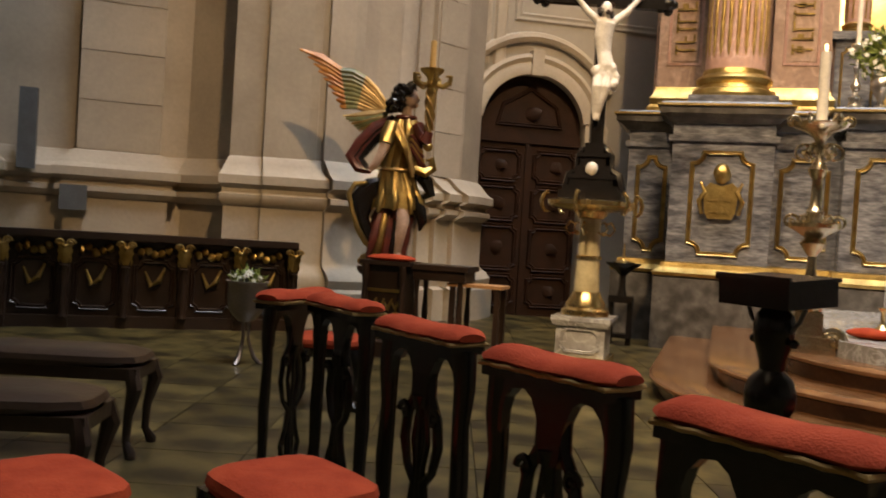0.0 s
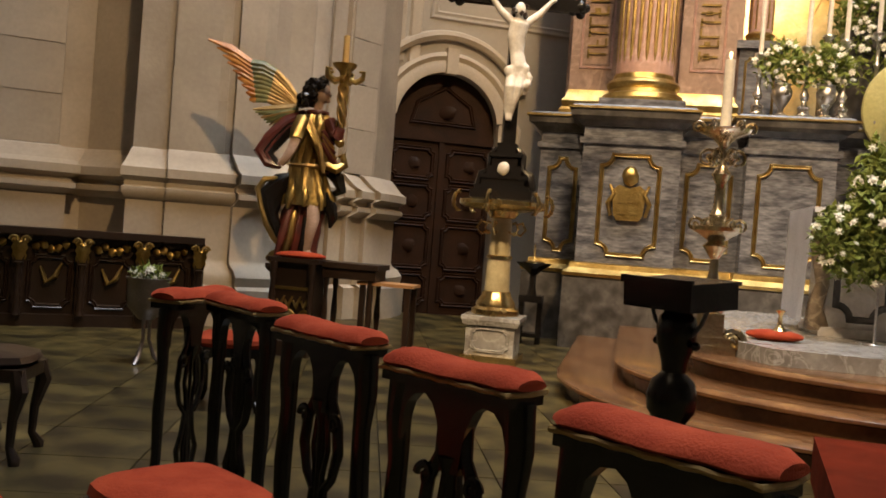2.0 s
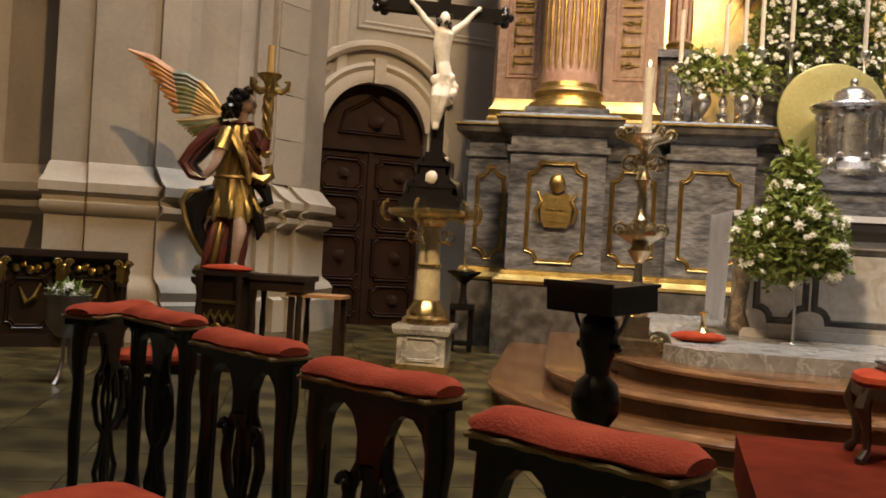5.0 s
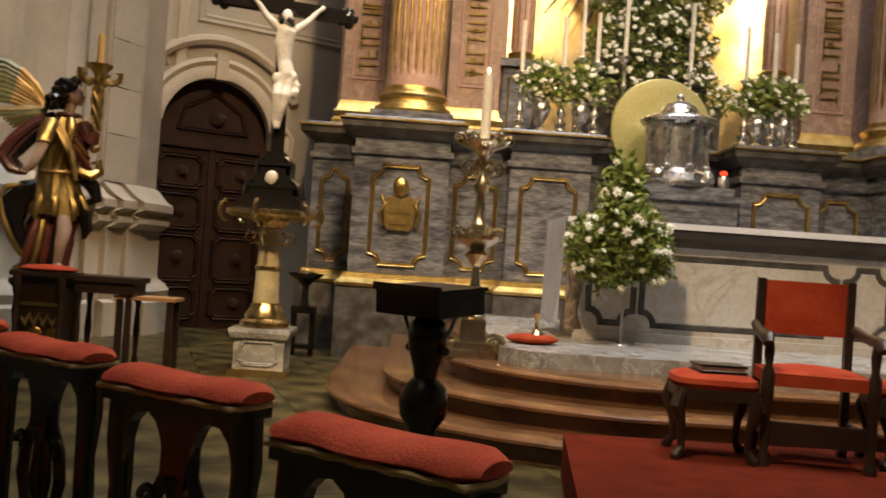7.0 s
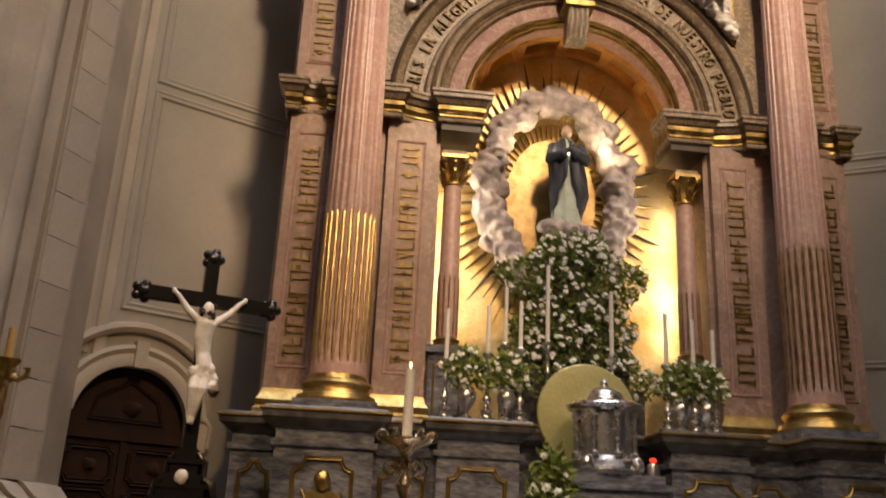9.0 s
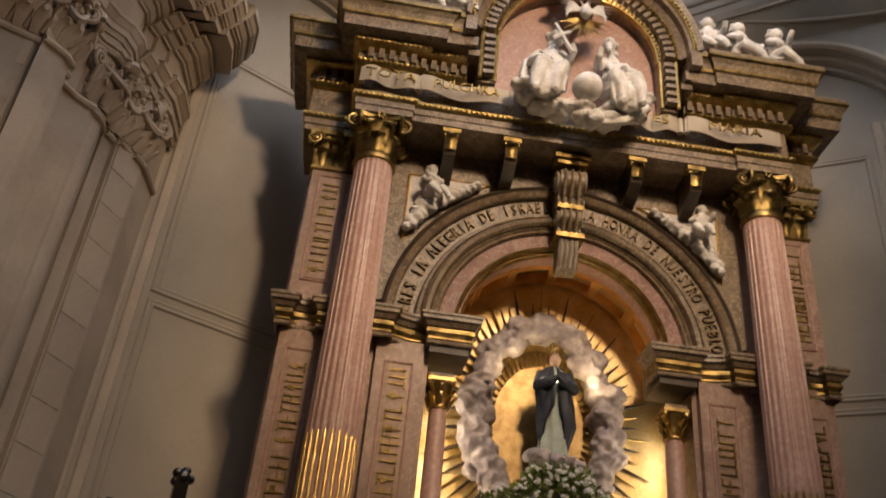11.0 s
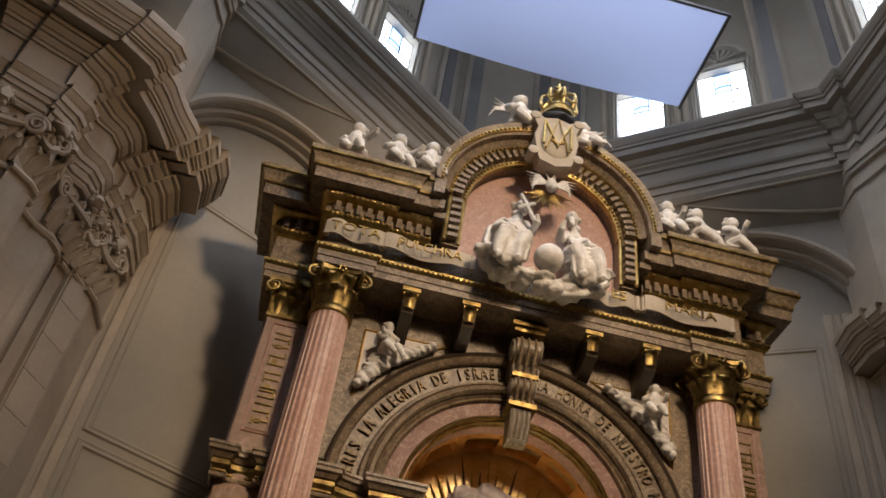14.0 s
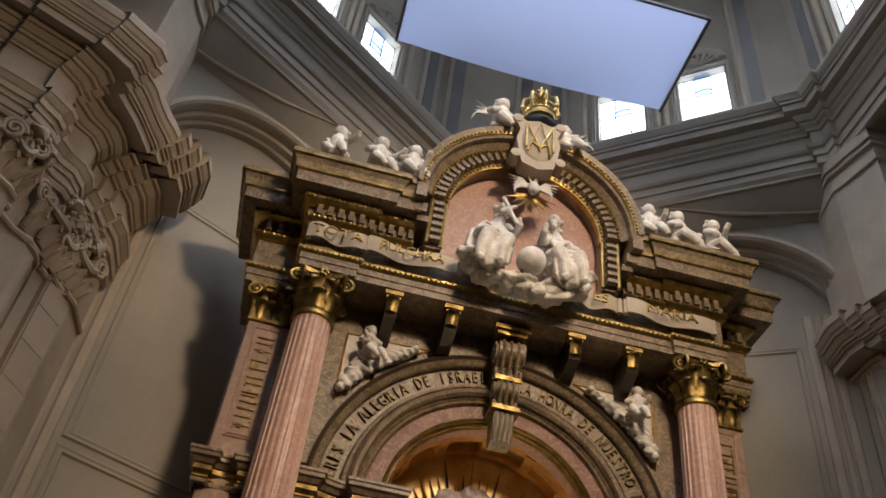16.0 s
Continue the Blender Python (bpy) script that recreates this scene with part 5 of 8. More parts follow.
for s in (-1, 1):
    x = 1.77 * s
    col = new("niche_column")
    col.parent = retable
    bm = BM()
    box(bm, x - 0.26, x + 0.26, 0.42, 0.95, 2.86, 3.92)
    box(bm, x - 0.31, x + 0.31, 0.37, 0.99, 3.92, 4.02)
    part("pedestal", bm, GREYM, col, smooth=False)
    bm = BM()
    bar_frame(bm, notched(x - 0.18, x + 0.18, 3.0, 3.8, 0.05), TY(0.417), 0.03, 0.015)
    lathe(bm, [(0.1, 4.02), (0.21, 4.02), (0.22, 4.07), (0.17, 4.1), (0.19, 4.15), (0.15, 4.18), (0.1, 4.2)], 24, (x, 0.7, 0))
    part("base", bm, GOLD, col)
    bm = BM()
    lathe(bm, [(0.15, 4.18), (0.15, 5.1), (0.145, 5.12), (0.13, 6.5), (0.1, 6.5)], 24, (x, 0.7, 0))
    part("shaft", bm, PINKM, col)
    bm = BM()
    for i in range(12):
        a = 2 * math.pi * i / 12
        tube(bm, [(x + 0.147 * math.cos(a), 0.7 + 0.147 * math.sin(a), 4.22), (x + 0.145 * math.cos(a), 0.7 + 0.145 * math.sin(a), 5.08)], 0.013, 5)
    lathe(bm, [(0.13, 6.46), (0.16, 6.48), (0.16, 6.52), (0.13, 6.54), (0.14, 6.7), (0.2, 6.86), (0.13, 6.87)], 24, (x, 0.7, 0))
    for k in range(8):
        a = radians(45 * k)
        for z in (6.52, 6.66):
            tube(bm, [(x + (0.14 + o) * math.cos(a), 0.7 + (0.14 + o) * math.sin(a), z + q) for o, q in ((0, 0), (0.03, 0.09), (0.09, 0.16), (0.1, 0.12))], [0.05, 0.05, 0.03, 0.01], 5, flat=0.5)
        if k % 2:
            blob(bm, (x + 0.23 * math.cos(a), 0.7 + 0.23 * math.sin(a), 6.84), 0.06, 1)
    part("capital", bm, GOLD, col)
    bm = BM()
    box(bm, x - 0.2, x + 0.2, 0.5, 0.9, 6.88, 6.93)
    part("abacus", bm, GOLD, col)
    bm = BM()
    box(bm, x - 0.17, x + 0.17, 0.53, 0.87, 6.93, 7.0)
    part("impost", bm, BROCC, col, smooth=False)
# gilt rays on the back wall, behind the cloud ring; every second one is dark, painted shade between rays
OC = (-0.12, 6.72)
for k in range(72):
    bm = BM()
    a = 2 * math.pi * k / 72
    r1 = 1.62 + 0.2 * ((k % 3) == 0)
    wob = 0.03
    pts = [((1.1 + (r1 - 1.1) * t) * math.cos(a), (1.1 + (r1 - 1.1) * t) * math.sin(a) * 1.36) for t in (0, 0.5, 1)]
    tube(bm, [(OC[0] + p[0], 1.47, OC[1] + p[1]) for p in pts], [wob, wob * 0.9, 0.006], 5)
    part("ray_and_shade_gap", bm, BANDM if k % 2 else GOLD, niche)

# ---- door of the left bay ----
door = thing("door_1", "closed dark oak double door with carved panels, arched top", "door", kind="structure")
MD = ML @ Matrix.Translation((0, 0.12, 0))
bm = BM()
slab(bm, [(-0.84, -0.02), (-0.84, 2.72)] + [(0.84 * math.cos(radians(a)), 2.85 + 0.81 * math.sin(radians(a))) for a in range(170, -1, -10)] + [(0.84, 2.72), (0.84, -0.02)], MD, 0.06)
part("leaf_boards", bm, DOORW, door, smooth=False)
bm = BM()
box(bm, -0.84, 0.84, -0.05, 0.0, 2.62, 2.76, MD)
box(bm, -0.035, 0.035, -0.045, -0.001, 0.0, 2.61, MD)
part("transom", bm, DOORW, door, smooth=False)
for sx in (-1, 1):
    for z0, z1 in ((0.15, 0.6), (0.7, 1.35), (1.45, 1.95), (2.05, 2.5)):
        a, b = sorted((sx * 0.12, sx * 0.76))
        bm = BM()
        bar_frame(bm, notched(a, b, z0, z1, 0.07), MD @ Matrix.Translation((0, -0.003, 0)), 0.07, 0.04)
        blob(bm, MD @ Vector(((a + b) / 2, -0.01, (z0 + z1) / 2)), (0.13, 0.025, 0.09), 2, 0.5, z0 + sx)
        part("door_panel", bm, DOORW, door)
bm = BM()
bar_frame(bm, [(-0.5, 2.9), (0.5, 2.9), (0.42, 3.2), (0.0, 3.45), (-0.42, 3.2)], MD @ Matrix.Translation((0, -0.003, 0)), 0.06, 0.035)
blob(bm, MD @ Vector((0, -0.01, 3.08)), (0.18, 0.03, 0.1), 2, 0.5)
part("lunette_panel", bm, DOORW, door)
# surround with a shouldered arch
sur = thing("door_frame_1", "pale stone shouldered door surround with keystone", "door frame", kind="structure")
bm = BM()
for s in (-1, 1):
    a, b = sorted((s * 0.83, s * 1.02))
    box(bm, a, b, -0.09, -0.002, -0.02, 2.55, ML)
    a, b = sorted((s * 0.83, s * 1.12))
    box(bm, a, b, -0.1, -0.002, 2.55, 2.95, ML)
    tube(bm, [ML @ Vector((s * u, -0.08, z)) for u, z in ((1.14, 2.6), (1.16, 2.9), (1.08, 3.0), (0.98, 3.05), (0.92, 3.15))], 0.045, 8)
arc_run(bm, 0, 2.85, [(0.8, 0.0), (0.8, -0.1), (0.9, -0.12), (0.98, -0.09), (1.04, -0.13), (1.1, -0.1), (1.1, 0.0)], 8, 172, 30, ML)
box(bm, -0.09, 0.09, -0.17, -0.002, 3.62, 4.0, ML)
part("surround", bm, TRIM, sur)
bm = BM()
arc_run(bm, 0, 2.9, [(1.24, 0.0), (1.24, -0.08), (1.3, -0.12), (1.36, -0.1), (1.4, 0.0)], 25, 155, 30, ML)
part("hood_moulding", bm, TRIM, sur)
# unseen wall, added so that no sky shows through the doorway
door2 = thing("wall_passage", "unseen plaster wall added behind the door to keep the sky out", "wall", kind="structure")
bm = BM()
box(bm, -1.2, 1.2, 0.8, 0.9, -0.3, 4.2, ML)
part("sky_blocker", bm, PLASTER, door2, smooth=False)

# ---- altar steps ----
def rounded(x, yf, r, yb=-0.2):
    pts = [(-x, yb)]
    pts += [(-x + r - r * math.cos(radians(a)), yf + r - r * math.sin(radians(a))) for a in range(0, 91, 9)]
    pts += [(x - r + r * math.sin(radians(a)), yf + r - r * math.cos(radians(a))) for a in range(0, 91, 9)]
    return pts + [(x, yb)]


steps = thing("altar_steps", "polished red-brown marble altar steps with rounded corners", "steps", kind="structure")
for x, yf, r, z0, z1 in ((3.72, -6.25, 2.3, 0.0, 0.16), (3.25, -5.95, 1.9, 0.16, 0.32), (2.78, -5.65, 1.5, 0.32, 0.48)):
    pts = rounded(x, yf, r)
    bm = BM()
    prism(bm, [(p[0] * 0.985, p[1] + 0.045) for p in pts], z0, z1 - 0.05)
    part("riser", bm, STEPM, steps)
    bm = BM()
    molding(bm, pts, [(-0.3, z1 - 0.05), (0.0, z1 - 0.05), (0.022, z1 - 0.035), (0.022, z1 - 0.015), (0.0, z1), (-0.3, z1 + 0.0005)])
    prism(bm, [(p[0] * 0.97, p[1] + 0.1) for p in pts], z1 - 0.05, z1 - 0.001)
    part("tread", bm, STEPM, steps)
bm = BM()
prism(bm, [(-2.35, -0.4), (-2.35, -4.7), (-2.15, -5.0), (2.15, -5.0), (2.35, -4.7), (2.35, -0.4)], 0.48, 0.6)
part("predella", bm, SLABM, steps, "grey-white marble slab")

# ---- altar ----
altar = thing("altar", "white marble altar table with brown inlaid panels", "altar")
bm = BM()
box(bm, -1.5, 1.5, -3.35, -2.55, 0.6, 1.56)
box(bm, -1.56, 1.56, -3.4, -2.5, 0.6, 0.68)
part("body", bm, PALEM, altar, smooth=False)
bm = BM()
molding(bm, [(-1.5, -2.55), (-1.5, -3.35), (1.5, -3.35), (1.5, -2.55)], [(0.0, 1.5), (0.04, 1.5), (0.06, 1.55), (0.12, 1.58), (0.16, 1.64), (0.0, 1.65)])
box(bm, -1.66, 1.66, -3.51, -2.4, 1.64, 1.7)
part("mensa", bm, BANDM, altar, "dark brown marble table top", smooth=False)
for x0, x1 in ((-1.42, -1.0), (-0.92, 0.92), (1.0, 1.42)):
    bm = BM()
    bar_frame(bm, notched(x0, x1, 0.76, 1.4, 0.12), TY(-3.352), 0.06, 0.012)
    part("inlay_frame", bm, DARKM, altar, "dark marble inlay")
for s in (-1, 1):
    bm = BM()
    x = s * 1.56
    tube(bm, [(x, -3.3, 0.68), (x + s * 0.03, -3.36, 0.85), (x - s * 0.02, -3.34, 1.05), (x + s * 0.02, -3.38, 1.3), (x + s * 0.05, -3.42, 1.5), (x, -3.38, 1.58)], [0.11, 0.07, 0.06, 0.08, 0.1, 0.06], 10)
    part("scroll_bracket", bm, BROCC, altar, "carved brown marble scroll")
cloth = thing("altar_cloth", "white linen altar cloth hanging over both ends", "cloth")
bm = BM()
box(bm, -1.68, 1.68, -3.53, -2.38, 1.703, 1.715)
box(bm, -1.69, 1.69, -3.545, -3.53, 1.66, 1.715)
part("top_cloth", bm, LINEN, cloth, smooth=False)
for s in (-1, 1):
    bm = BM()
    vs = []
    for i in range(15):
        row = []
        for j in range(10):
            y = -3.54 + 1.16 * i / 14
            z = 1.714 - 1.0 * j / 9
            x = s * (1.69 + 0.012 + 0.025 * j / 9 * math.sin(i * 1.3) + 0.03 * j / 9)
            row.append(Vector((x, y, z)))
        vs.append(row)
    rings(bm, vs, close=False, cap=False)
    bmesh.ops.solidify(bm, geom=bm.faces[:], thickness=0.006)
    part("end_fall", bm, LINEN, cloth)


# ---- foliage ----
def leaves(name, count, place, parent, size=0.05, seed=1):
    """Many small bent leaves, each two triangles folded on the rib."""
    rnd = random.Random(seed)
    vs, fs = [], []
    for _ in range(count):
        p = Vector(place(rnd))
        d = Vector((rnd.uniform(-1, 1), rnd.uniform(-1, 1), rnd.uniform(-0.6, 1))).normalized()
        side = d.orthogonal().normalized()
        side.rotate(Matrix.Rotation(rnd.uniform(0, 6.28), 3, d))
        h, w = size * rnd.uniform(0.7, 1.6), size * rnd.uniform(0.18, 0.34)
        up = d.cross(side) * w * 0.4
        k = len(vs)
        vs += [p, p + d * h * 0.5 + side * w + up, p + d * h, p + d * h * 0.5 - side * w + up]
        fs += [(k, k + 1, k + 2), (k, k + 2, k + 3)]
    me = bpy.data.meshes.new(name)
    me.from_pydata(vs, [], fs)
    me.materials.append(LEAF)
    ob = new(name, me)
    ob.parent = parent
    ob["kind"] = "stuff"
    return ob


bm = BM()
for k in range(7):
    a = 2 * math.pi * k / 7
    q = [Vector((0, 0, 0)), Vector((0.5 * math.cos(a - 0.45), 0.5 * math.sin(a - 0.45), 0.35)), Vector((0.95 * math.cos(a), 0.95 * math.sin(a), 0.3)), Vector((0.5 * math.cos(a + 0.45), 0.5 * math.sin(a + 0.45), 0.35))]
    bm.faces.new([bm.verts.new(p) for p in q])
blob(bm, (0, 0, 0.25), (0.45, 0.45, 0.4), 1)
BLOOM = link_bm("blossom", bm, PETAL, True)


def blossoms(count, place, parent, r, seed=2, face=(0, -1, 0.35)):
    rnd = random.Random(seed)
    for _ in range(count):
        ob = new("blossom", BLOOM)
        ob.parent = parent
        d = Vector((face[0] + rnd.uniform(-0.7, 0.7), face[1] + rnd.uniform(-0.3, 0.5), face[2] + rnd.uniform(-0.4, 0.6)))
        k = r * rnd.uniform(0.6, 1.2)
        ob.matrix_local = Matrix.LocRotScale(Vector(place(rnd)), d.to_track_quat("Z", "Y"), (k, k, k))


# big stepped bouquet in front of the niche
bouq = thing("flower_arrangement", "tall tiered arrangement of white flowers and green foliage", "flowers")


def half_width(z):
    return 1.12 - 0.36 * (z - 3.45) if z < 4.7 else (0.98 if z < 5.25 else 0.75 - 1.0 * (z - 5.25))


def in_bouquet(front):
    def place(r):
        z = 3.35 + 2.25 * r.random() ** 0.9
        w = max(0.15, half_width(z)) * (1 + 0.12 * math.sin(z * 9))
        x = r.uniform(-w, w)
        dep = 0.35 * math.sqrt(max(0, 1 - (x / w) ** 2))
        return (-0.1 + x, (0.15 - dep - 0.02 * r.random()) if front else 0.15 + r.uniform(-dep, 0.25), z)
    return place


leaves("foliage", 8500, in_bouquet(False), bouq, 0.078, 3)
blossoms(280, in_bouquet(True), bouq, 0.054, 4)
bm = BM()
for z0, z1, w in ((2.88, 3.5, 0.95), (3.5, 4.1, 0.75), (4.1, 4.75, 0.5), (4.75, 5.3, 0.3)):
    box(bm, -0.1 - w, -0.1 + w, 0.05, 0.45, z0, z1)
part("tiered_stand", bm, DARKM, bouq, smooth=False)

# bouquet at the altar's corner, on a thin stand
bq = thing("flower_stand", "bouquet of white roses and greenery on a slim metal stand", "flowers")


def in_ball(c, rx, ry, rz, front=False):
    def place(r):
        while True:
            v = Vector((r.uniform(-1, 1), r.uniform(-1, 1), r.uniform(-1, 1)))
            if 0.4 < v.length < 1:
                break
        if front:
            v.normalize()
            v.y = -abs(v.y)
        k = 1 + 0.15 * math.sin(5 * v.x + 3 * v.z)
        return (c[0] + v.x * rx * k, c[1] + v.y * ry * k, c[2] + v.z * rz * k)
    return place


leaves("foliage", 4200, in_ball((-1.22, -3.8, 1.5), 0.47, 0.3, 0.42), bq, 0.068, 5)
leaves("foliage", 500, in_ball((-1.25, -3.75, 1.98), 0.2, 0.15, 0.3), bq, 0.09, 6)
blossoms(56, in_ball((-1.22, -3.8, 1.48), 0.47, 0.32, 0.42, True), bq, 0.052, 7)
blossoms(5, in_ball((-1.25, -3.78, 1.98), 0.18, 0.15, 0.26, True), bq, 0.04, 8)
bm = BM()
tube(bm, [(-1.2, -3.8, 0.6), (-1.2, -3.8, 1.3)], 0.012, 8)
lathe(bm, [(0.02, 0.6), (0.14, 0.6), (0.13, 0.612), (0.02, 0.625)], 20, (-1.2, -3.8, 0))
part("stand", bm, SILVER, bq)


# ---- altar furniture ----
def candlestick(x, y, z, h, ch, group="candlesticks on the altar ledge"):
    root = thing("candlestick", "turned silver candlestick with a tall white candle", "candlestick", group, at=(x, y, z))
    bm = BM()
    lathe(bm, [(0.01, 0.0), (0.12, 0.0), (0.12, 0.03), (0.07, 0.05), (0.06, 0.1), (0.075, 0.13), (0.03, 0.17), (0.025, 0.2), (0.05, 0.24), (0.055, 0.28), (0.025, 0.33), (0.022, h * 0.6), (0.04, h * 0.64), (0.022, h * 0.68), (0.02, h * 0.9), (0.06, h * 0.95), (0.075, h * 0.98), (0.07, h), (0.01, h)], 20)
    part("stem", bm, SILVER, root)
    bm = BM()
    lathe(bm, [(0.01, h), (0.028, h), (0.027, h + ch), (0.008, h + ch + 0.01)], 14)
    part("candle", bm, WAX, root, "white wax candle")
    return root


# the left and right groups stand on the ledge of the pedestal
for x, h, ch in ((-1.87, 0.76, 0.64), (-1.34, 0.86, 0.62), (-0.92, 0.95, 0.62), (1.0, 0.86, 0.68), (1.36, 0.82, 0.66), (1.63, 0.72, 0.64)):
    candlestick(x, -0.42, 2.92, h, ch)
for x, h, ch in ((-0.52, 1.1, 1.05), (0.34, 1.0, 0.85), (-1.08, 1.05, 0.75)):
    candlestick(x, -0.2, 2.92, h, ch)


def vase(x, y, z, seed, w=0.3):
    root = thing("flower_vase", "silver vase filled with white flowers and leaves", "vase", "vases on the altar ledge")
    bm = BM()
    lathe(bm, [(0.01, z), (0.09, z), (0.09, z + 0.025), (0.03, z + 0.06), (0.028, z + 0.1), (0.06, z + 0.15), (0.11, z + 0.24), (0.12, z + 0.31), (0.09, z + 0.37), (0.1, z + 0.4), (0.085, z + 0.4), (0.02, z + 0.3)], 22, (x, y, 0))
    part("vase_body", bm, SILVER, root)
    leaves("foliage", 420, in_ball((x, y, z + 0.62), w, 0.2, 0.28), root, 0.09, seed)
    blossoms(30, in_ball((x, y, z + 0.64), w, 0.2, 0.27, True), root, 0.045, seed + 50)


for i, x in enumerate((-1.6, -1.1, 1.16, 1.5)):
    vase(x, -0.45, 2.92, 20 + i)

tab = thing("tabernacle", "cylindrical silver tabernacle with a domed lid", "tabernacle")
bm = BM()
lathe(bm, [(0.02, 2.3), (0.46, 2.3), (0.46, 2.35), (0.4, 2.38), (0.42, 2.46), (0.36, 2.5), (0.34, 2.52), (0.34, 3.06), (0.36, 3.08), (0.02, 3.09)], 36, (0.06, -0.8, 0))
part("drum", bm, SILVER, tab)
for k in range(8):
    a = radians(45 * k + 10)
    bm = BM()
    lathe(bm, [(0.02, 2.5), (0.055, 2.5), (0.055, 2.55), (0.03, 2.57), (0.03, 2.98), (0.05, 3.0), (0.055, 3.05), (0.02, 3.05)], 10, (0.06 + 0.37 * math.cos(a), -0.8 + 0.37 * math.sin(a), 0))
    part("colonnette", bm, SILVER, tab)
bm = BM()
lathe(bm, [(0.3, 3.07), (0.44, 3.08), (0.47, 3.12), (0.45, 3.15), (0.4, 3.17), (0.24, 3.2), (0.23, 3.24), (0.2, 3.3), (0.12, 3.35), (0.05, 3.37), (0.04, 3.4), (0.05, 3.43), (0.03, 3.46), (0.01, 3.47)], 36, (0.06, -0.8, 0))
part("lid", bm, SILVER, tab, "domed silver lid")
for k in range(4):
    a = radians(90 * k + 45)
    bm = BM()
    blob(bm, (0.06 + 0.42 * math.cos(a), -0.8 + 0.42 * math.sin(a), 2.42), (0.09, 0.09, 0.1), 2, 0.3, k)
    part("scroll_foot", bm, SILVER, tab)
throne = thing("marble_plinth", "stepped grey marble plinth under the tabernacle", "plinth")
bm = BM()
box(bm, -0.69, 0.69, -1.25, -0.1, 0.6, 2.12)
box(bm, -0.7, 0.7, -1.3, -0.12, 2.12, 2.2)
box(bm, -0.6, 0.66, -1.2, -0.15, 2.2, 2.3)
part("base_block", bm, GREYM, throne, smooth=False)
disc = thing("brass_disc", "round greenish brass disc behind the silver tabernacle", "disc")
bm = BM()
mm = Matrix.Translation((-0.03, -0.3, 3.1)) @ Matrix.Rotation(radians(90), 4, "X")
lathe(bm, [(0.02, -0.015), (0.64, -0.015), (0.645, 0.0), (0.63, 0.015), (0.6, 0.018), (0.02, 0.02)], 64, m=mm)
part("plate", bm, DISCG, disc)
lampr = thing("sanctuary_lamp", "small glass oil lamp with a red flame", "lamp")
bm = BM()
lathe(bm, [(0.01, 2.2), (0.07, 2.2), (0.075, 2.3), (0.07, 2.42), (0.06, 2.45), (0.01, 2.45)], 16, (0.55, -1.1, 0))
part("glass_cup", bm, SILVER, lampr)
bm = BM()
blob(bm, (0.55, -1.1, 2.49), (0.045, 0.045, 0.03), 2)
part("flame", bm, RUBY, lampr, "glowing red flame")


def standing_candelabrum(x, y, z):
    root = thing("standing_candelabrum", "tall silvered brass candelabrum with scrolled arms and a thick candle", "candelabrum", "candelabra beside the altar", at=(x, y, z))
    bm = BM()
    box(bm, -0.19, 0.19, -0.19, 0.19, 0.0, 0.06)
    box(bm, -0.15, 0.15, -0.15, 0.15, 0.06, 0.12)
    box(bm, -0.1, 0.1, -0.1, 0.1, 0.12, 0.3)
    part("foot", bm, SILVERED, root, smooth=False)
    for k in range(3):
        bm = BM()
        a = radians(120 * k + 90)
        d = Vector((math.cos(a), math.sin(a), 0))
        volute(bm, d * 0.2 + Vector((0, 0, 0.1)), d, (0, 0, 1), 0.09, 0.028)
        part("foot_scroll", bm, SILVERED, root)
    bm = BM()
    lathe(bm, [(0.09, 0.3), (0.1, 0.33), (0.05, 0.38), (0.035, 0.5), (0.05, 0.56), (0.035, 0.62), (0.03, 0.72), (0.06, 0.76), (0.1, 0.82), (0.06, 0.86), (0.12, 0.9), (0.19, 0.94), (0.2, 0.97), (0.1, 0.98), (0.05, 1.02), (0.07, 1.06), (0.045, 1.1), (0.036, 1.3), (0.06, 1.34), (0.075, 1.38), (0.05, 1.42), (0.03, 1.46), (0.03, 1.58), (0.05, 1.62), (0.09, 1.66), (0.19, 1.7), (0.21, 1.73), (0.05, 1.75)], 26)
    part("stem", bm, SILVERED, root)
    for k in range(6):
        a = radians(60 * k)
        d = Vector((math.cos(a), math.sin(a), 0))
        for r, z0, sz in ((0.17, 0.98, 0.06), (0.11, 1.5, 0.08), (0.2, 1.74, 0.05)):
            bm = BM()
            volute(bm, d * r + Vector((0, 0, z0)), -d, (0, 0, 1), sz, 0.013, 1.6)
            part("scroll_arm", bm, SILVERED, root)
    bm = BM()
    lathe(bm, [(0.01, 1.74), (0.04, 1.74), (0.038, 2.27), (0.012, 2.28)], 16)
    part("candle", bm, WAX, root, "thick white candle")
    bm = BM()
    blob(bm, (0, 0, 2.31), (0.012, 0.012, 0.028), 2)
    part("flame", bm, FLAME, root, "small candle flame")
    return root


standing_candelabrum(-2.56, -4.45, 0.48)
standing_candelabrum(1.95, -3.9, 0.6)
rbox = thing("red_cushion", "small red cushion with a brass candle holder on it", "cushion")
bm = BM()
blob(bm, (-2.05, -4.3, 0.64), (0.22, 0.16, 0.045), 3)
part("cushion", bm, VELVET, rbox)
bm = BM()
lathe(bm, [(0.01, 0.68), (0.06, 0.68), (0.02, 0.72), (0.015, 0.8), (0.04, 0.84), (0.01, 0.85)], 14, (-2.02, -4.32, 0))
part("holder", bm, BRASS, rbox)

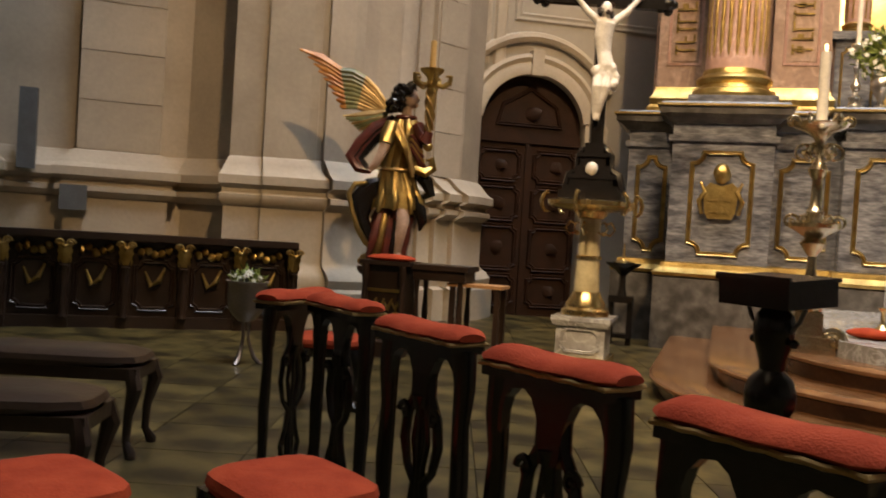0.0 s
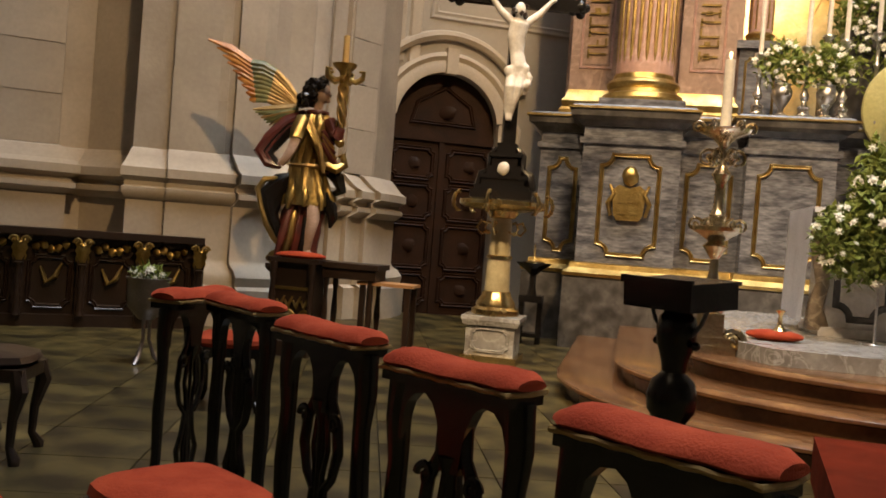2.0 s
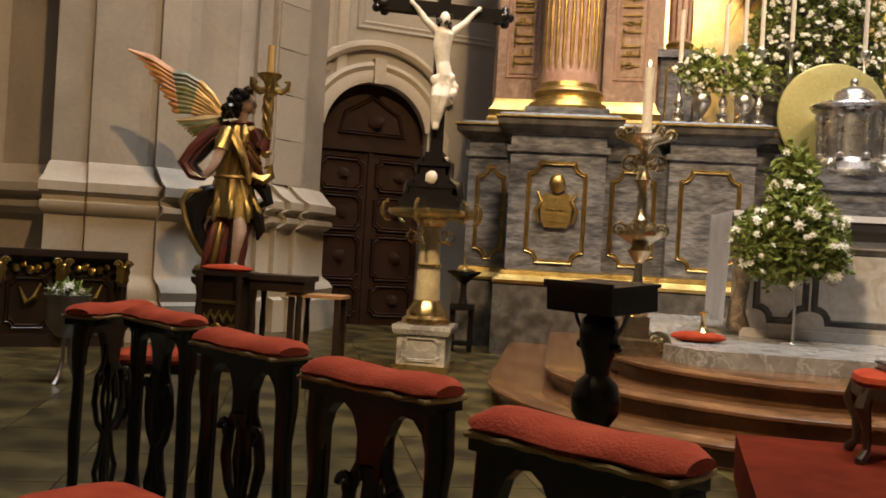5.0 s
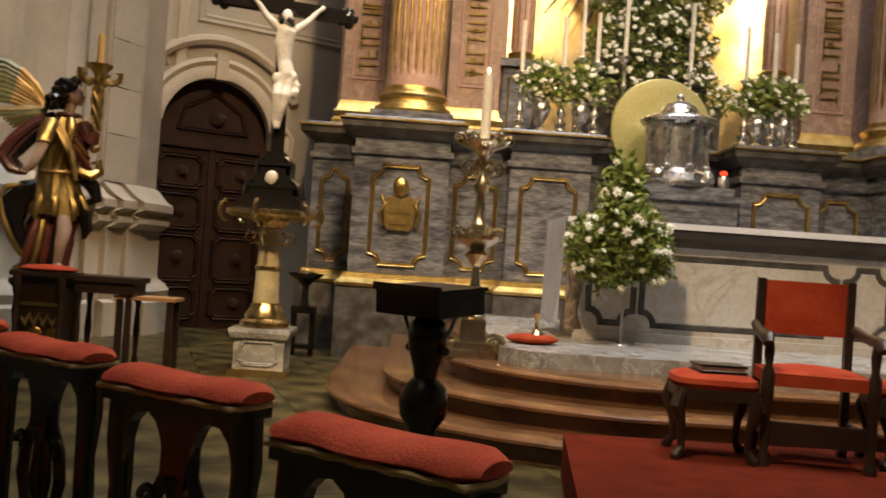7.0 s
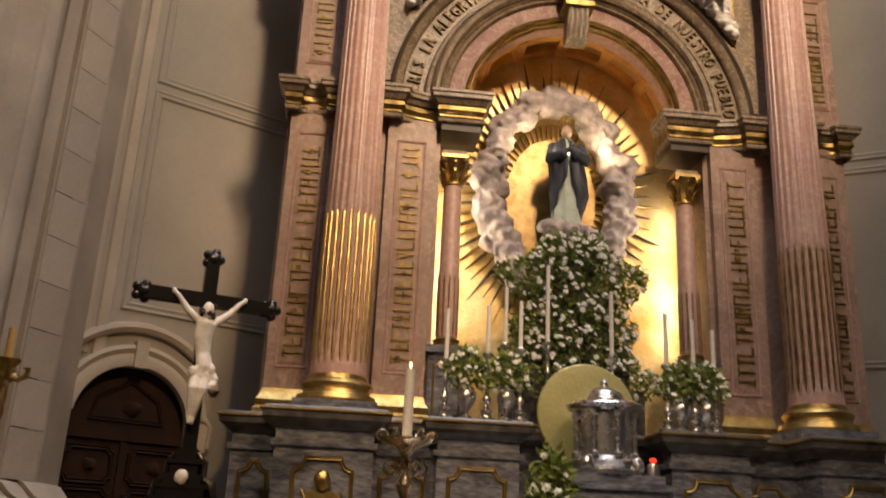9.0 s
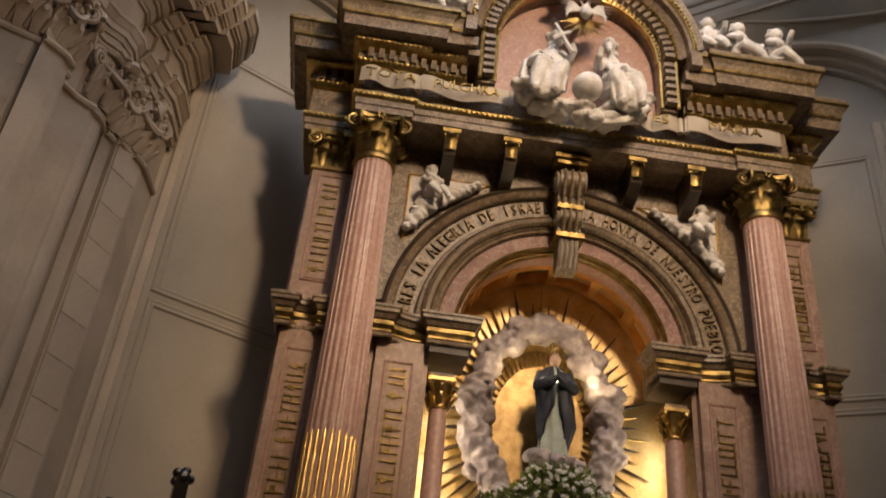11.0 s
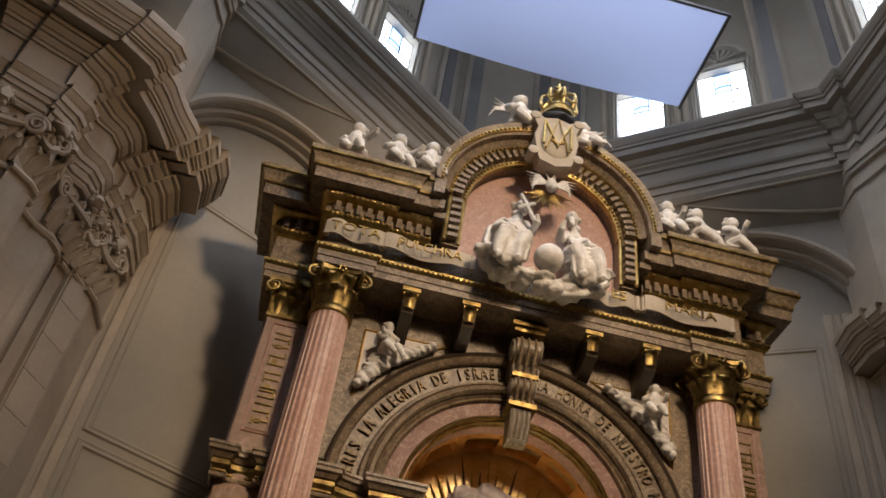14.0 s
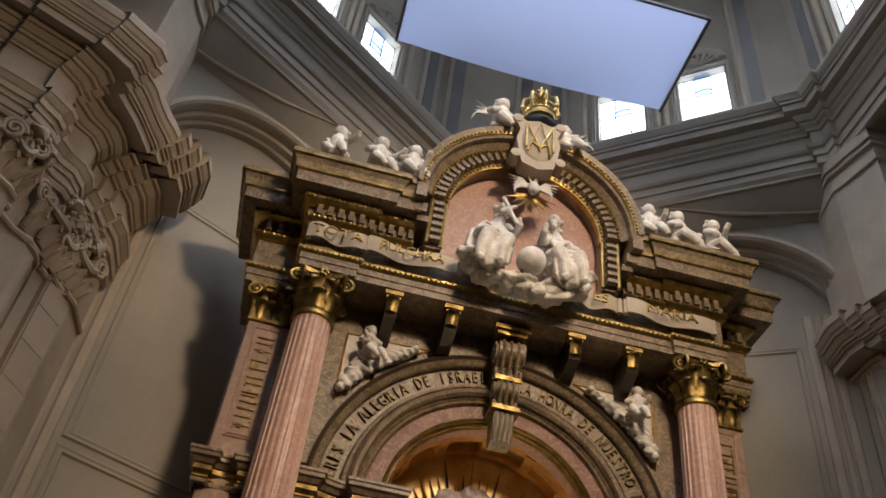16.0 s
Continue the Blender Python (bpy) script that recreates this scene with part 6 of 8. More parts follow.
# ---- crucifix on its column ----
CX, CY = -4.49, -2.8
pedc = thing("crucifix_pedestal", "cream marble column on a carved grey pedestal with a brass shelf", "pedestal")
bm = BM()
box(bm, CX - 0.28, CX + 0.28, CY - 0.28, CY + 0.28, 0.0, 0.07)
part("gilt_plinth", bm, BRASS, pedc, smooth=False)
bm = BM()
box(bm, CX - 0.24, CX + 0.24, CY - 0.24, CY + 0.24, 0.07, 0.4)
molding(bm, [(CX - 0.24, CY - 0.24), (CX + 0.24, CY - 0.24), (CX + 0.24, CY + 0.24), (CX - 0.24, CY + 0.24)], [(0.0, 0.36), (0.03, 0.37), (0.05, 0.42), (0.05, 0.46), (-0.2, 0.47)], closed=True)
bar_frame(bm, notched(CX - 0.18, CX + 0.18, 0.12, 0.34, 0.04), TY(CY - 0.243), 0.03, 0.015)
part("block", bm, SLABM, pedc, "carved grey marble", smooth=False)
bm = BM()
lathe(bm, [(0.1, 0.47), (0.24, 0.47), (0.24, 0.52), (0.2, 0.55), (0.2, 0.58), (0.15, 0.66), (0.135, 0.7), (0.1, 0.72)], 30, (CX, CY, 0))
part("column_base", bm, BRASS, pedc, "brass base ring")
bm = BM()
lathe(bm, [(0.1, 1.02), (0.13, 1.03), (0.13, 1.06), (0.1, 1.07)], 30, (CX, CY, 0))
part("column_base", bm, BRASS, pedc, "brass base ring")
bm = BM()
lathe(bm, [(0.1, 0.7), (0.128, 0.7), (0.115, 1.03), (0.11, 1.06), (0.1, 1.46), (0.05, 1.46)], 30, (CX, CY, 0))
part("shaft", bm, CREAM, pedc)
bm = BM()
lathe(bm, [(0.08, 1.42), (0.13, 1.44), (0.16, 1.5), (0.4, 1.53), (0.44, 1.56), (0.44, 1.6), (0.41, 1.61), (0.1, 1.62)], 40, (CX, CY, 0))
part("shelf", bm, BRASS, pedc, "round brass shelf")
for k in range(6):
    a = radians(60 * k + 20)
    bm = BM()
    pts = [(CX + (0.44 + 0.07 * math.sin(w)) * math.cos(a), CY + (0.44 + 0.07 * math.sin(w)) * math.sin(a), 1.58 + 0.1 * math.cos(w)) for w in (0.2, 0.8, 1.5, 2.2, 2.8, 3.4)]
    tube(bm, pts, [0.012, 0.02, 0.022, 0.022, 0.018, 0.008], 7)
    blob(bm, pts[0], 0.025, 1)
    part("scroll", bm, BRASS, pedc)
    bm = BM()
    tube(bm, [(CX + r * math.cos(a), CY + r * math.sin(a), z) for r, z in ((0.12, 1.3), (0.2, 1.27), (0.25, 1.33), (0.21, 1.4), (0.16, 1.38))], 0.012, 6)
    part("bracket_scroll", bm, BRASS, pedc)

cross = thing("crucifix", "black wooden crucifix with a white carved figure", "crucifix", at=(CX, CY, 1.62))
bm = BM()
for w, d, z0, z1 in ((0.36, 0.26, 0.0, 0.08), (0.32, 0.23, 0.08, 0.13), (0.25, 0.19, 0.13, 0.2), (0.28, 0.2, 0.2, 0.24), (0.2, 0.15, 0.24, 0.33), (0.15, 0.13, 0.33, 0.42), (0.19, 0.15, 0.42, 0.46), (0.11, 0.1, 0.46, 0.56)):
    box(bm, -w * 0.85, w * 0.85, -d, d, z0, z1 + 0.002)
    part("base_step", bm, EBONY, cross, smooth=False)
    bm = BM()
for s in (-1, 1):
    bm = BM()
    tube(bm, [(s * 0.27, 0, 0.1), (s * 0.23, 0, 0.25), (s * 0.16, 0, 0.3), (s * 0.15, 0, 0.44), (s * 0.1, 0, 0.52)], [0.05, 0.06, 0.04, 0.05, 0.03], 8)
    part("base_scroll", bm, EBONY, cross)
CB = Matrix.Rotation(radians(20), 4, "Z")
bm = BM()
box(bm, -0.065, 0.065, -0.045, 0.045, 0.5, 2.42, CB)
part("upright", bm, EBONY, cross, smooth=False)
bm = BM()
box(bm, -0.62, 0.62, -0.05, 0.05, 1.93, 2.06, CB)
for cx, cz in ((-0.62, 1.995), (0.62, 1.995), (0, 2.42)):
    for k in range(5):
        a = 2 * math.pi * k / 5
        blob(bm, CB @ Vector((cx + 0.07 * math.cos(a), 0, cz + 0.07 * math.sin(a))), (0.05, 0.04, 0.05), 2)
    blob(bm, CB @ Vector((cx * 1.0, -0.01, cz)), (0.08, 0.05, 0.08), 2)
part("crossbar", bm, EBONY, cross)
bm = BM()
blob(bm, (0, -0.2, 0.3), (0.06, 0.03, 0.07), 2, 0.2)
part("medallion", bm, IVORY, cross, "white oval medallion")
bm = BM()
tube(bm, [CB @ Vector(p) for p in ((0.0, -0.09, 1.2), (0.03, -0.11, 1.32), (0.0, -0.1, 1.45), (-0.02, -0.1, 1.6), (0.0, -0.11, 1.74), (0.0, -0.1, 1.8))], [0.075, 0.09, 0.078, 0.1, 0.105, 0.05], 12, flat=0.75)
for s, hand in ((-1, (-0.34, -0.07, 2.03)), (1, (0.35, -0.07, 2.03))):
    tube(bm, [CB @ Vector(p) for p in ((s * 0.08, -0.1, 1.76), (s * 0.2, -0.1, 1.86), (hand[0] * 0.85, -0.08, 1.98), hand)], [0.045, 0.036, 0.026, 0.02], 8)
    blob(bm, CB @ Vector(hand), (0.025, 0.02, 0.035), 2)
    tube(bm, [CB @ Vector(p) for p in ((s * 0.035, -0.1, 1.22), (s * 0.04 - 0.02, -0.16, 1.1), (s * 0.03 - 0.03, -0.14, 1.0), (s * 0.015 - 0.04, -0.1, 0.86), (-0.04 + s * 0.01, -0.12, 0.78))], [0.065, 0.055, 0.045, 0.035, 0.02], 8)
blob(bm, CB @ Vector((-0.01, -0.15, 1.87)), (0.055, 0.06, 0.08), 2)
tube(bm, [CB @ Vector(p) for p in ((0, -0.1, 1.76), (-0.01, -0.14, 1.84))], 0.04, 8)
for k in range(7):
    blob(bm, CB @ Vector((random.uniform(-0.08, 0.12), -0.13, 1.25 + random.uniform(-0.1, 0.07))), (0.05, 0.04, 0.06), 2, 0.3, k)
tube(bm, [CB @ Vector(p) for p in ((0.08, -0.12, 1.3), (0.13, -0.12, 1.22), (0.12, -0.11, 1.08))], [0.03, 0.045, 0.02], 7)
fuse(part("carved_figure", bm, IVORY, cross, "white carved figure"), 0.011)
bm = BM()
for k in range(9):
    blob(bm, CB @ Vector((-0.01 + 0.055 * math.cos(k * 0.8), -0.13 + 0.05 * math.sin(k * 0.8), 1.91 - 0.012 * k)), (0.032, 0.032, 0.035), 1, 0.3, k)
part("carved_hair", bm, WOOD, cross, "dark painted hair")

# ---- oil lamp stand by the pedestal ----
ls = thing("lamp_stand", "black wooden stand with a bowl and a brass wick holder", "stand")
bm = BM()
for s in (-1, 1):
    box(bm, -4.33 + s * 0.11 - 0.03, -4.33 + s * 0.11 + 0.03, -1.06, -0.94, 0.0, 0.55)
box(bm, -4.47, -4.19, -1.12, -0.88, 0.5, 0.58)
box(bm, -4.47, -4.19, -1.1, -0.9, 0.08, 0.13)
part("frame", bm, EBONY, ls, smooth=False)
bm = BM()
lathe(bm, [(0.02, 0.58), (0.06, 0.58), (0.04, 0.68), (0.04, 0.82), (0.1, 0.88), (0.2, 0.95), (0.21, 0.97), (0.19, 0.965), (0.02, 0.92)], 24, (-4.33, -1.0, 0))
part("bowl", bm, EBONY, ls)
bm = BM()
lathe(bm, [(0.01, 0.94), (0.12, 0.96), (0.13, 0.98), (0.03, 1.0), (0.012, 1.03), (0.01, 1.16), (0.003, 1.2)], 14, (-4.33, -1.0, 0))
part("wick_holder", bm, BRASS, ls)

# ---- lectern ----
lec = thing("lectern", "black lacquered wooden lectern with a turned post", "lectern", at=(-2.98, -7.85, 0.02))
LM = Matrix.Rotation(radians(-42), 4, "Z")
bm = BM()
tilt = LM @ Matrix.Translation((0, 0, 1.065)) @ Matrix.Rotation(radians(4), 4, "X")
box(bm, -0.175, 0.175, -0.15, 0.15, -0.075, 0.024, tilt)
part("desk", bm, EBONY, lec, smooth=False)
bm = BM()
box(bm, -0.185, 0.185, -0.16, 0.16, 0.0245, 0.04, tilt)
part("desk_top", bm, EBONY, lec, smooth=False)
bm = BM()
box(bm, -0.185, 0.185, -0.16, -0.145, 0.041, 0.055, tilt)
part("book_ledge", bm, EBONY, lec, smooth=False)
bm = BM()
lathe(bm, [(0.02, -0.02), (0.22, -0.02), (0.22, 0.04), (0.12, 0.07), (0.06, 0.12), (0.05, 0.4), (0.06, 0.5), (0.1, 0.56), (0.105, 0.62), (0.09, 0.68), (0.05, 0.72), (0.055, 0.76), (0.08, 0.84), (0.085, 0.9), (0.075, 0.95), (0.03, 1.0), (0.02, 1.03)], 28)
part("post", bm, EBONY, lec)
for s in (-1, 1):
    bm = BM()
    tube(bm, [LM @ Vector(p) for p in ((s * 0.16, 0, 1.02), (s * 0.12, 0, 0.93), (s * 0.06, 0, 0.86))], 0.009, 7)
    part("strut", bm, GREYMETAL, lec)
    bm = BM()
    blob(bm, LM @ Vector((s * 0.1, 0, 0.84)), (0.02, 0.02, 0.02), 2)
    part("screw", bm, EBONY, lec)


# ---- kneelers ----
def kneeler():
    root = thing("kneeler", "black carved wooden kneeler with a padded red velvet armrest", "kneeler", "kneelers in a row")
    bm = BM()
    loops = []
    for k in range(13):
        t = k / 12
        x = -0.29 + 0.58 * t
        e = math.sqrt(max(0.0, 1 - (2 * t - 1) ** 8))
        w = 0.115 * (0.8 + 0.2 * e) * (1.0 if 0 < k < 12 else 0.72) * (1 + 0.1 * math.cos(math.pi * (2 * t - 1) * 2))
        h = 0.036 * (0.5 + 0.5 * e) * (1 + 0.14 * math.sin(t * 9.0))
        loops.append([Vector((x, w * math.cos(a), 0.885 + h * (math.sin(a) if math.sin(a) > 0 else 0.45 * math.sin(a)))) for a in (2 * math.pi * i / 14 for i in range(14))])
    rings(bm, loops)
    part("armrest_pad", bm, VELVET, root, "worn red velvet pad")
    # braid round the pad
    bm = BM()
    rim = [(-0.27 + 0.54 * k / 12, -0.104, 0.868 + 0.003 * (k % 2)) for k in range(13)] + [(0.285, 0, 0.868)] + [(0.27 - 0.54 * k / 12, 0.104, 0.868 + 0.003 * (k % 2)) for k in range(13)] + [(-0.285, 0, 0.868)]
    tube(bm, rim + rim[:1], 0.0075, 6)
    part("braid", bm, OCHRE, root, "dull gold braid")
    bm = BM()
    box(bm, -0.27, 0.27, -0.09, 0.09, 0.835, 0.866)
    part("top_rail", bm, EBONY, root, smooth=False)
    for s in (-1, 1):
        bm = BM()
        tube(bm, [(s * 0.25, 0, 0.84), (s * 0.262, 0, 0.72), (s * 0.25, 0.0, 0.6), (s * 0.262, 0.0, 0.4), (s * 0.255, 0, 0.22), (s * 0.28, -0.01, 0.06), (s * 0.3, -0.02, 0.0)], [0.05, 0.045, 0.036, 0.04, 0.034, 0.036, 0.045], 10, flat=0.8)
        part("leg", bm, EBONY, root)
        # pierced splat: looping bands
        bm = BM()
        tube(bm, [(s * 0.04, 0, 0.76), (s * 0.055, 0, 0.66), (s * 0.1, 0, 0.59), (s * 0.115, 0, 0.5), (s * 0.085, 0, 0.41), (s * 0.03, 0, 0.36), (s * 0.05, 0, 0.27), (s * 0.085, 0, 0.2), (s * 0.06, 0, 0.12), (s * 0.02, 0, 0.09)], [0.03, 0.022, 0.024, 0.024, 0.02, 0.022, 0.02, 0.022, 0.02, 0.02], 8, flat=0.7)
        part("splat_band", bm, EBONY, root)
        bm = BM()
        tube(bm, [(s * 0.012, 0, 0.7), (s * 0.03, 0, 0.6), (s * 0.05, 0, 0.5), (s * 0.025, 0, 0.42), (s * 0.012, 0, 0.3), (s * 0.03, 0, 0.2), (s * 0.01, 0, 0.1)], [0.02, 0.014, 0.013, 0.014, 0.013, 0.013, 0.015], 7)
        part("splat_rib", bm, EBONY, root)
    # sawn apron with an ogee arch to each side of the splat
    bm = BM()
    half = [(0.262, 0.864), (0.262, 0.69), (0.225, 0.67), (0.222, 0.73), (0.205, 0.775), (0.17, 0.805), (0.125, 0.81), (0.09, 0.79), (0.066, 0.75), (0.05, 0.7), (0.04, 0.62)]
    slab(bm, ([(-x, z) for x, z in half] + [(x, z) for x, z in half[::-1]])[::-1], TY(-0.024), 0.048)
    part("apron", bm, EBONY, root, smooth=False)
    for sx in (-1, 1):
        bm = BM()
        volute(bm, (sx * 0.105, -0.022, 0.595), (sx, 0, 0), (0, 0, 1), 0.034, 0.014, 1.3)
        part("splat_scroll", bm, EBONY, root)
    bm = BM()
    tube(bm, [(0, 0, 0.66), (0, 0, 0.58), (0, 0, 0.36), (0, 0, 0.1)], [0.055, 0.02, 0.016, 0.03], 10, flat=0.6)
    part("splat_core", bm, EBONY, root)
    bm = BM()
    box(bm, -0.26, 0.26, -0.02, 0.02, 0.06, 0.11)
    part("bottom_rail", bm, EBONY, root, smooth=False)
    return root


kn = kneeler()
KPOSE = ((-4.74, -8.225, -39), (-4.145, -8.868, -35.5), (-3.6, -9.395, -33), (-3.089, -9.961, -36), (-5.06, -8.04, 84))
kn.matrix_basis = pose(KPOSE[0][0], KPOSE[0][1], 0, 0, 0, KPOSE[0][2]) @ Matrix.Diagonal((0.84, 0.76, 1.0, 1.0))
for x, y, a in KPOSE[1:]:
    copy_thing(kn, pose(x, y, 0, 0, 0, a))


def stool(name, label, cat, w, d, h, pad, frame_mat, group=""):
    root = thing(name, label, cat, group)
    bm = BM()
    loops = []
    for t, k in ((0.0, 0.94), (0.3, 1.0), (0.65, 0.97), (0.9, 0.8), (1.0, 0.5)):
        loop = []
        for i in range(28):
            a = 2 * math.pi * i / 28
            c, s = math.cos(a), math.sin(a)
            q = (abs(c) ** 5 + abs(s) ** 5) ** (-1 / 5)
            loop.append(Vector((w / 2 * k * c * q, d / 2 * k * s * q, h - 0.07 + 0.08 * t)))
        loops.append(loop)
    rings(bm, loops)
    part("seat_pad", bm, pad, root, "red velvet seat" if pad is VELVET else "")
    bm = BM()
    box(bm, -w / 2 + 0.01, w / 2 - 0.01, -d / 2 + 0.01, d / 2 - 0.01, h - 0.13, h - 0.07)
    part("apron", bm, frame_mat, root, smooth=False)
    for sx in (-1, 1):
        for sy in (-1, 1):
            bm = BM()
            x, y = sx * (w / 2 - 0.045), sy * (d / 2 - 0.045)
            tube(bm, [(x, y, h - 0.08), (x + sx * 0.025, y + sy * 0.02, h - 0.17), (x - sx * 0.005, y, h * 0.4), (x - sx * 0.01, y, h * 0.15), (x + sx * 0.02, y + sy * 0.02, 0.02), (x + sx * 0.02, y + sy * 0.02, 0.0)], [0.04, 0.042, 0.024, 0.02, 0.03, 0.026], 9)
            part("leg", bm, frame_mat, root)
    return root


st = stool("upholstered_stool", "dark wooden stool with a red velvet seat", "stool", 0.46, 0.42, 0.48, VELVET, EBONY, "stools behind the kneelers")
st.matrix_basis = pose(-4.38, -9.36, 0, 0, 0, -33)
copy_thing(st, pose(-4.99, -9.72, 0, 0, 0, -28))
copy_thing(st, pose(-5.7, -6.25, 0, 0, 0, 20))
bench = stool("side_bench", "dark carved wooden bench with cabriole legs", "bench", 1.0, 0.42, 0.52, WOOD, WOOD, "benches along the side")
bench.matrix_basis = pose(-6.45, -8.0, 0, 0, 0, 20)
copy_thing(bench, pose(-5.95, -9.0, 0, 0, 0, 22))

# wrought iron seat seen under the front kneeler
ws = thing("iron_stool", "low orange-topped stool with wrought iron scroll legs", "stool", at=(-3.05, -9.25, 0))
bm = BM()
box(bm, -0.11, 0.11, -0.11, 0.11, 0.34, 0.44)
part("seat", bm, ORANGE, ws, "orange cushion", smooth=False)
for sx in (-1, 1):
    for sy in (-1, 1):
        bm = BM()
        tube(bm, [(sx * 0.08, sy * 0.08, 0.34), (sx * 0.1, sy * 0.1, 0.25), (sx * 0.06, sy * 0.06, 0.15), (sx * 0.1, sy * 0.1, 0.06), (sx * 0.13, sy * 0.13, 0.0)], 0.01, 6)
        part("leg", bm, GREYMETAL, ws)

# ---- carpeted dais, armchair and stool with a book ----
bm = BM()
prism(bm, [(-2.06, -6.32), (-2.27, -8.08), (2.28, -8.08), (2.28, -6.32)], 0.0, 0.235)
dais = solid("dais", bm, WOOD, "low wooden platform covered by a red carpet", "platform", smooth=False)
bm = BM()
prism(bm, [(-2.1, -6.29), (-2.33, -8.13), (2.33, -8.13), (2.32, -6.29)], 0.0, 0.252)
solid("carpet", bm, CARPET, "red pile carpet over the platform", "carpet", smooth=False)


def armchair():
    root = thing("armchair", "dark wooden armchair with red velvet back and seat", "armchair")
    bm = BM()
    box(bm, -0.27, 0.27, -0.25, 0.23, 0.43, 0.5)
    blob(bm, (0, 0, 0.5), (0.26, 0.235, 0.035), 3)
    part("seat", bm, VELVET, root, "red velvet seat", smooth=True)
    bm = BM()
    loops = [[Vector((x, 0.24 + y, z)) for x, y in ((-0.235, 0.0), (-0.18, -0.02), (0, -0.03), (0.18, -0.02), (0.235, 0), (0.235, 0.04), (-0.235, 0.04))] for z in (0.69, 0.72, 0.9, 0.985, 1.0)]
    rings(bm, loops)
    part("backrest", bm, VELVET, root, "red velvet back panel")
    for sx in (-1, 1):
        bm = BM()
        box(bm, sx * 0.25 - 0.022, sx * 0.25 + 0.022, 0.22, 0.275, 0.0, 1.01)
        part("back_post", bm, WOOD, root, smooth=False)
        bm = BM()
        lathe(bm, [(0.01, 0.0), (0.035, 0.0), (0.035, 0.04), (0.022, 0.07), (0.03, 0.2), (0.022, 0.3), (0.035, 0.38), (0.035, 0.5), (0.02, 0.54), (0.028, 0.62), (0.02, 0.68), (0.01, 0.68)], 12, (sx * 0.27, -0.24, 0))
        part("front_leg", bm, WOOD, root)
        bm = BM()
        tube(bm, [(sx * 0.275, 0.24, 0.74), (sx * 0.285, 0.05, 0.71), (sx * 0.29, -0.15, 0.7), (sx * 0.29, -0.28, 0.69), (sx * 0.29, -0.31, 0.66)], [0.028, 0.03, 0.034, 0.04, 0.03], 9, flat=0.7)
        part("arm", bm, WOOD, root)
        bm = BM()
        box(bm, sx * 0.27 - 0.015, sx * 0.27 + 0.015, -0.24, 0.24, 0.16, 0.2)
        part("side_stretcher", bm, WOOD, root, smooth=False)
    bm = BM()
    box(bm, -0.26, 0.26, -0.25, -0.22, 0.12, 0.24)
    part("front_stretcher", bm, WOOD, root, smooth=False)
    return root


armchair().matrix_basis = pose(-0.8, -6.68, 0.252, 0, 0, -12)
s2 = stool("velvet_stool", "carved dark wooden stool with a red velvet cushion", "stool", 0.46, 0.4, 0.46, VELVET, WOOD, "stools beside the armchair")
s2.matrix_basis = pose(-1.36, -6.7, 0.252, 0, 0, -8)
copy_thing(s2, pose(-0.2, -6.66, 0.252, 0, 0, -6))
bk = thing("book", "closed dark book lying on the stool", "book", at=(-1.34, -6.72, 0.722))
bm = BM()
box(bm, -0.13, 0.13, -0.1, 0.1, 0.0, 0.012)
box(bm, -0.13, 0.13, -0.1, 0.1, 0.034, 0.046)
part("cover", bm, EBONY, bk, smooth=False)
bm = BM()
box(bm, -0.12, 0.12, -0.09, 0.09, 0.012, 0.034)
part("pages", bm, LINEN, bk, smooth=False)


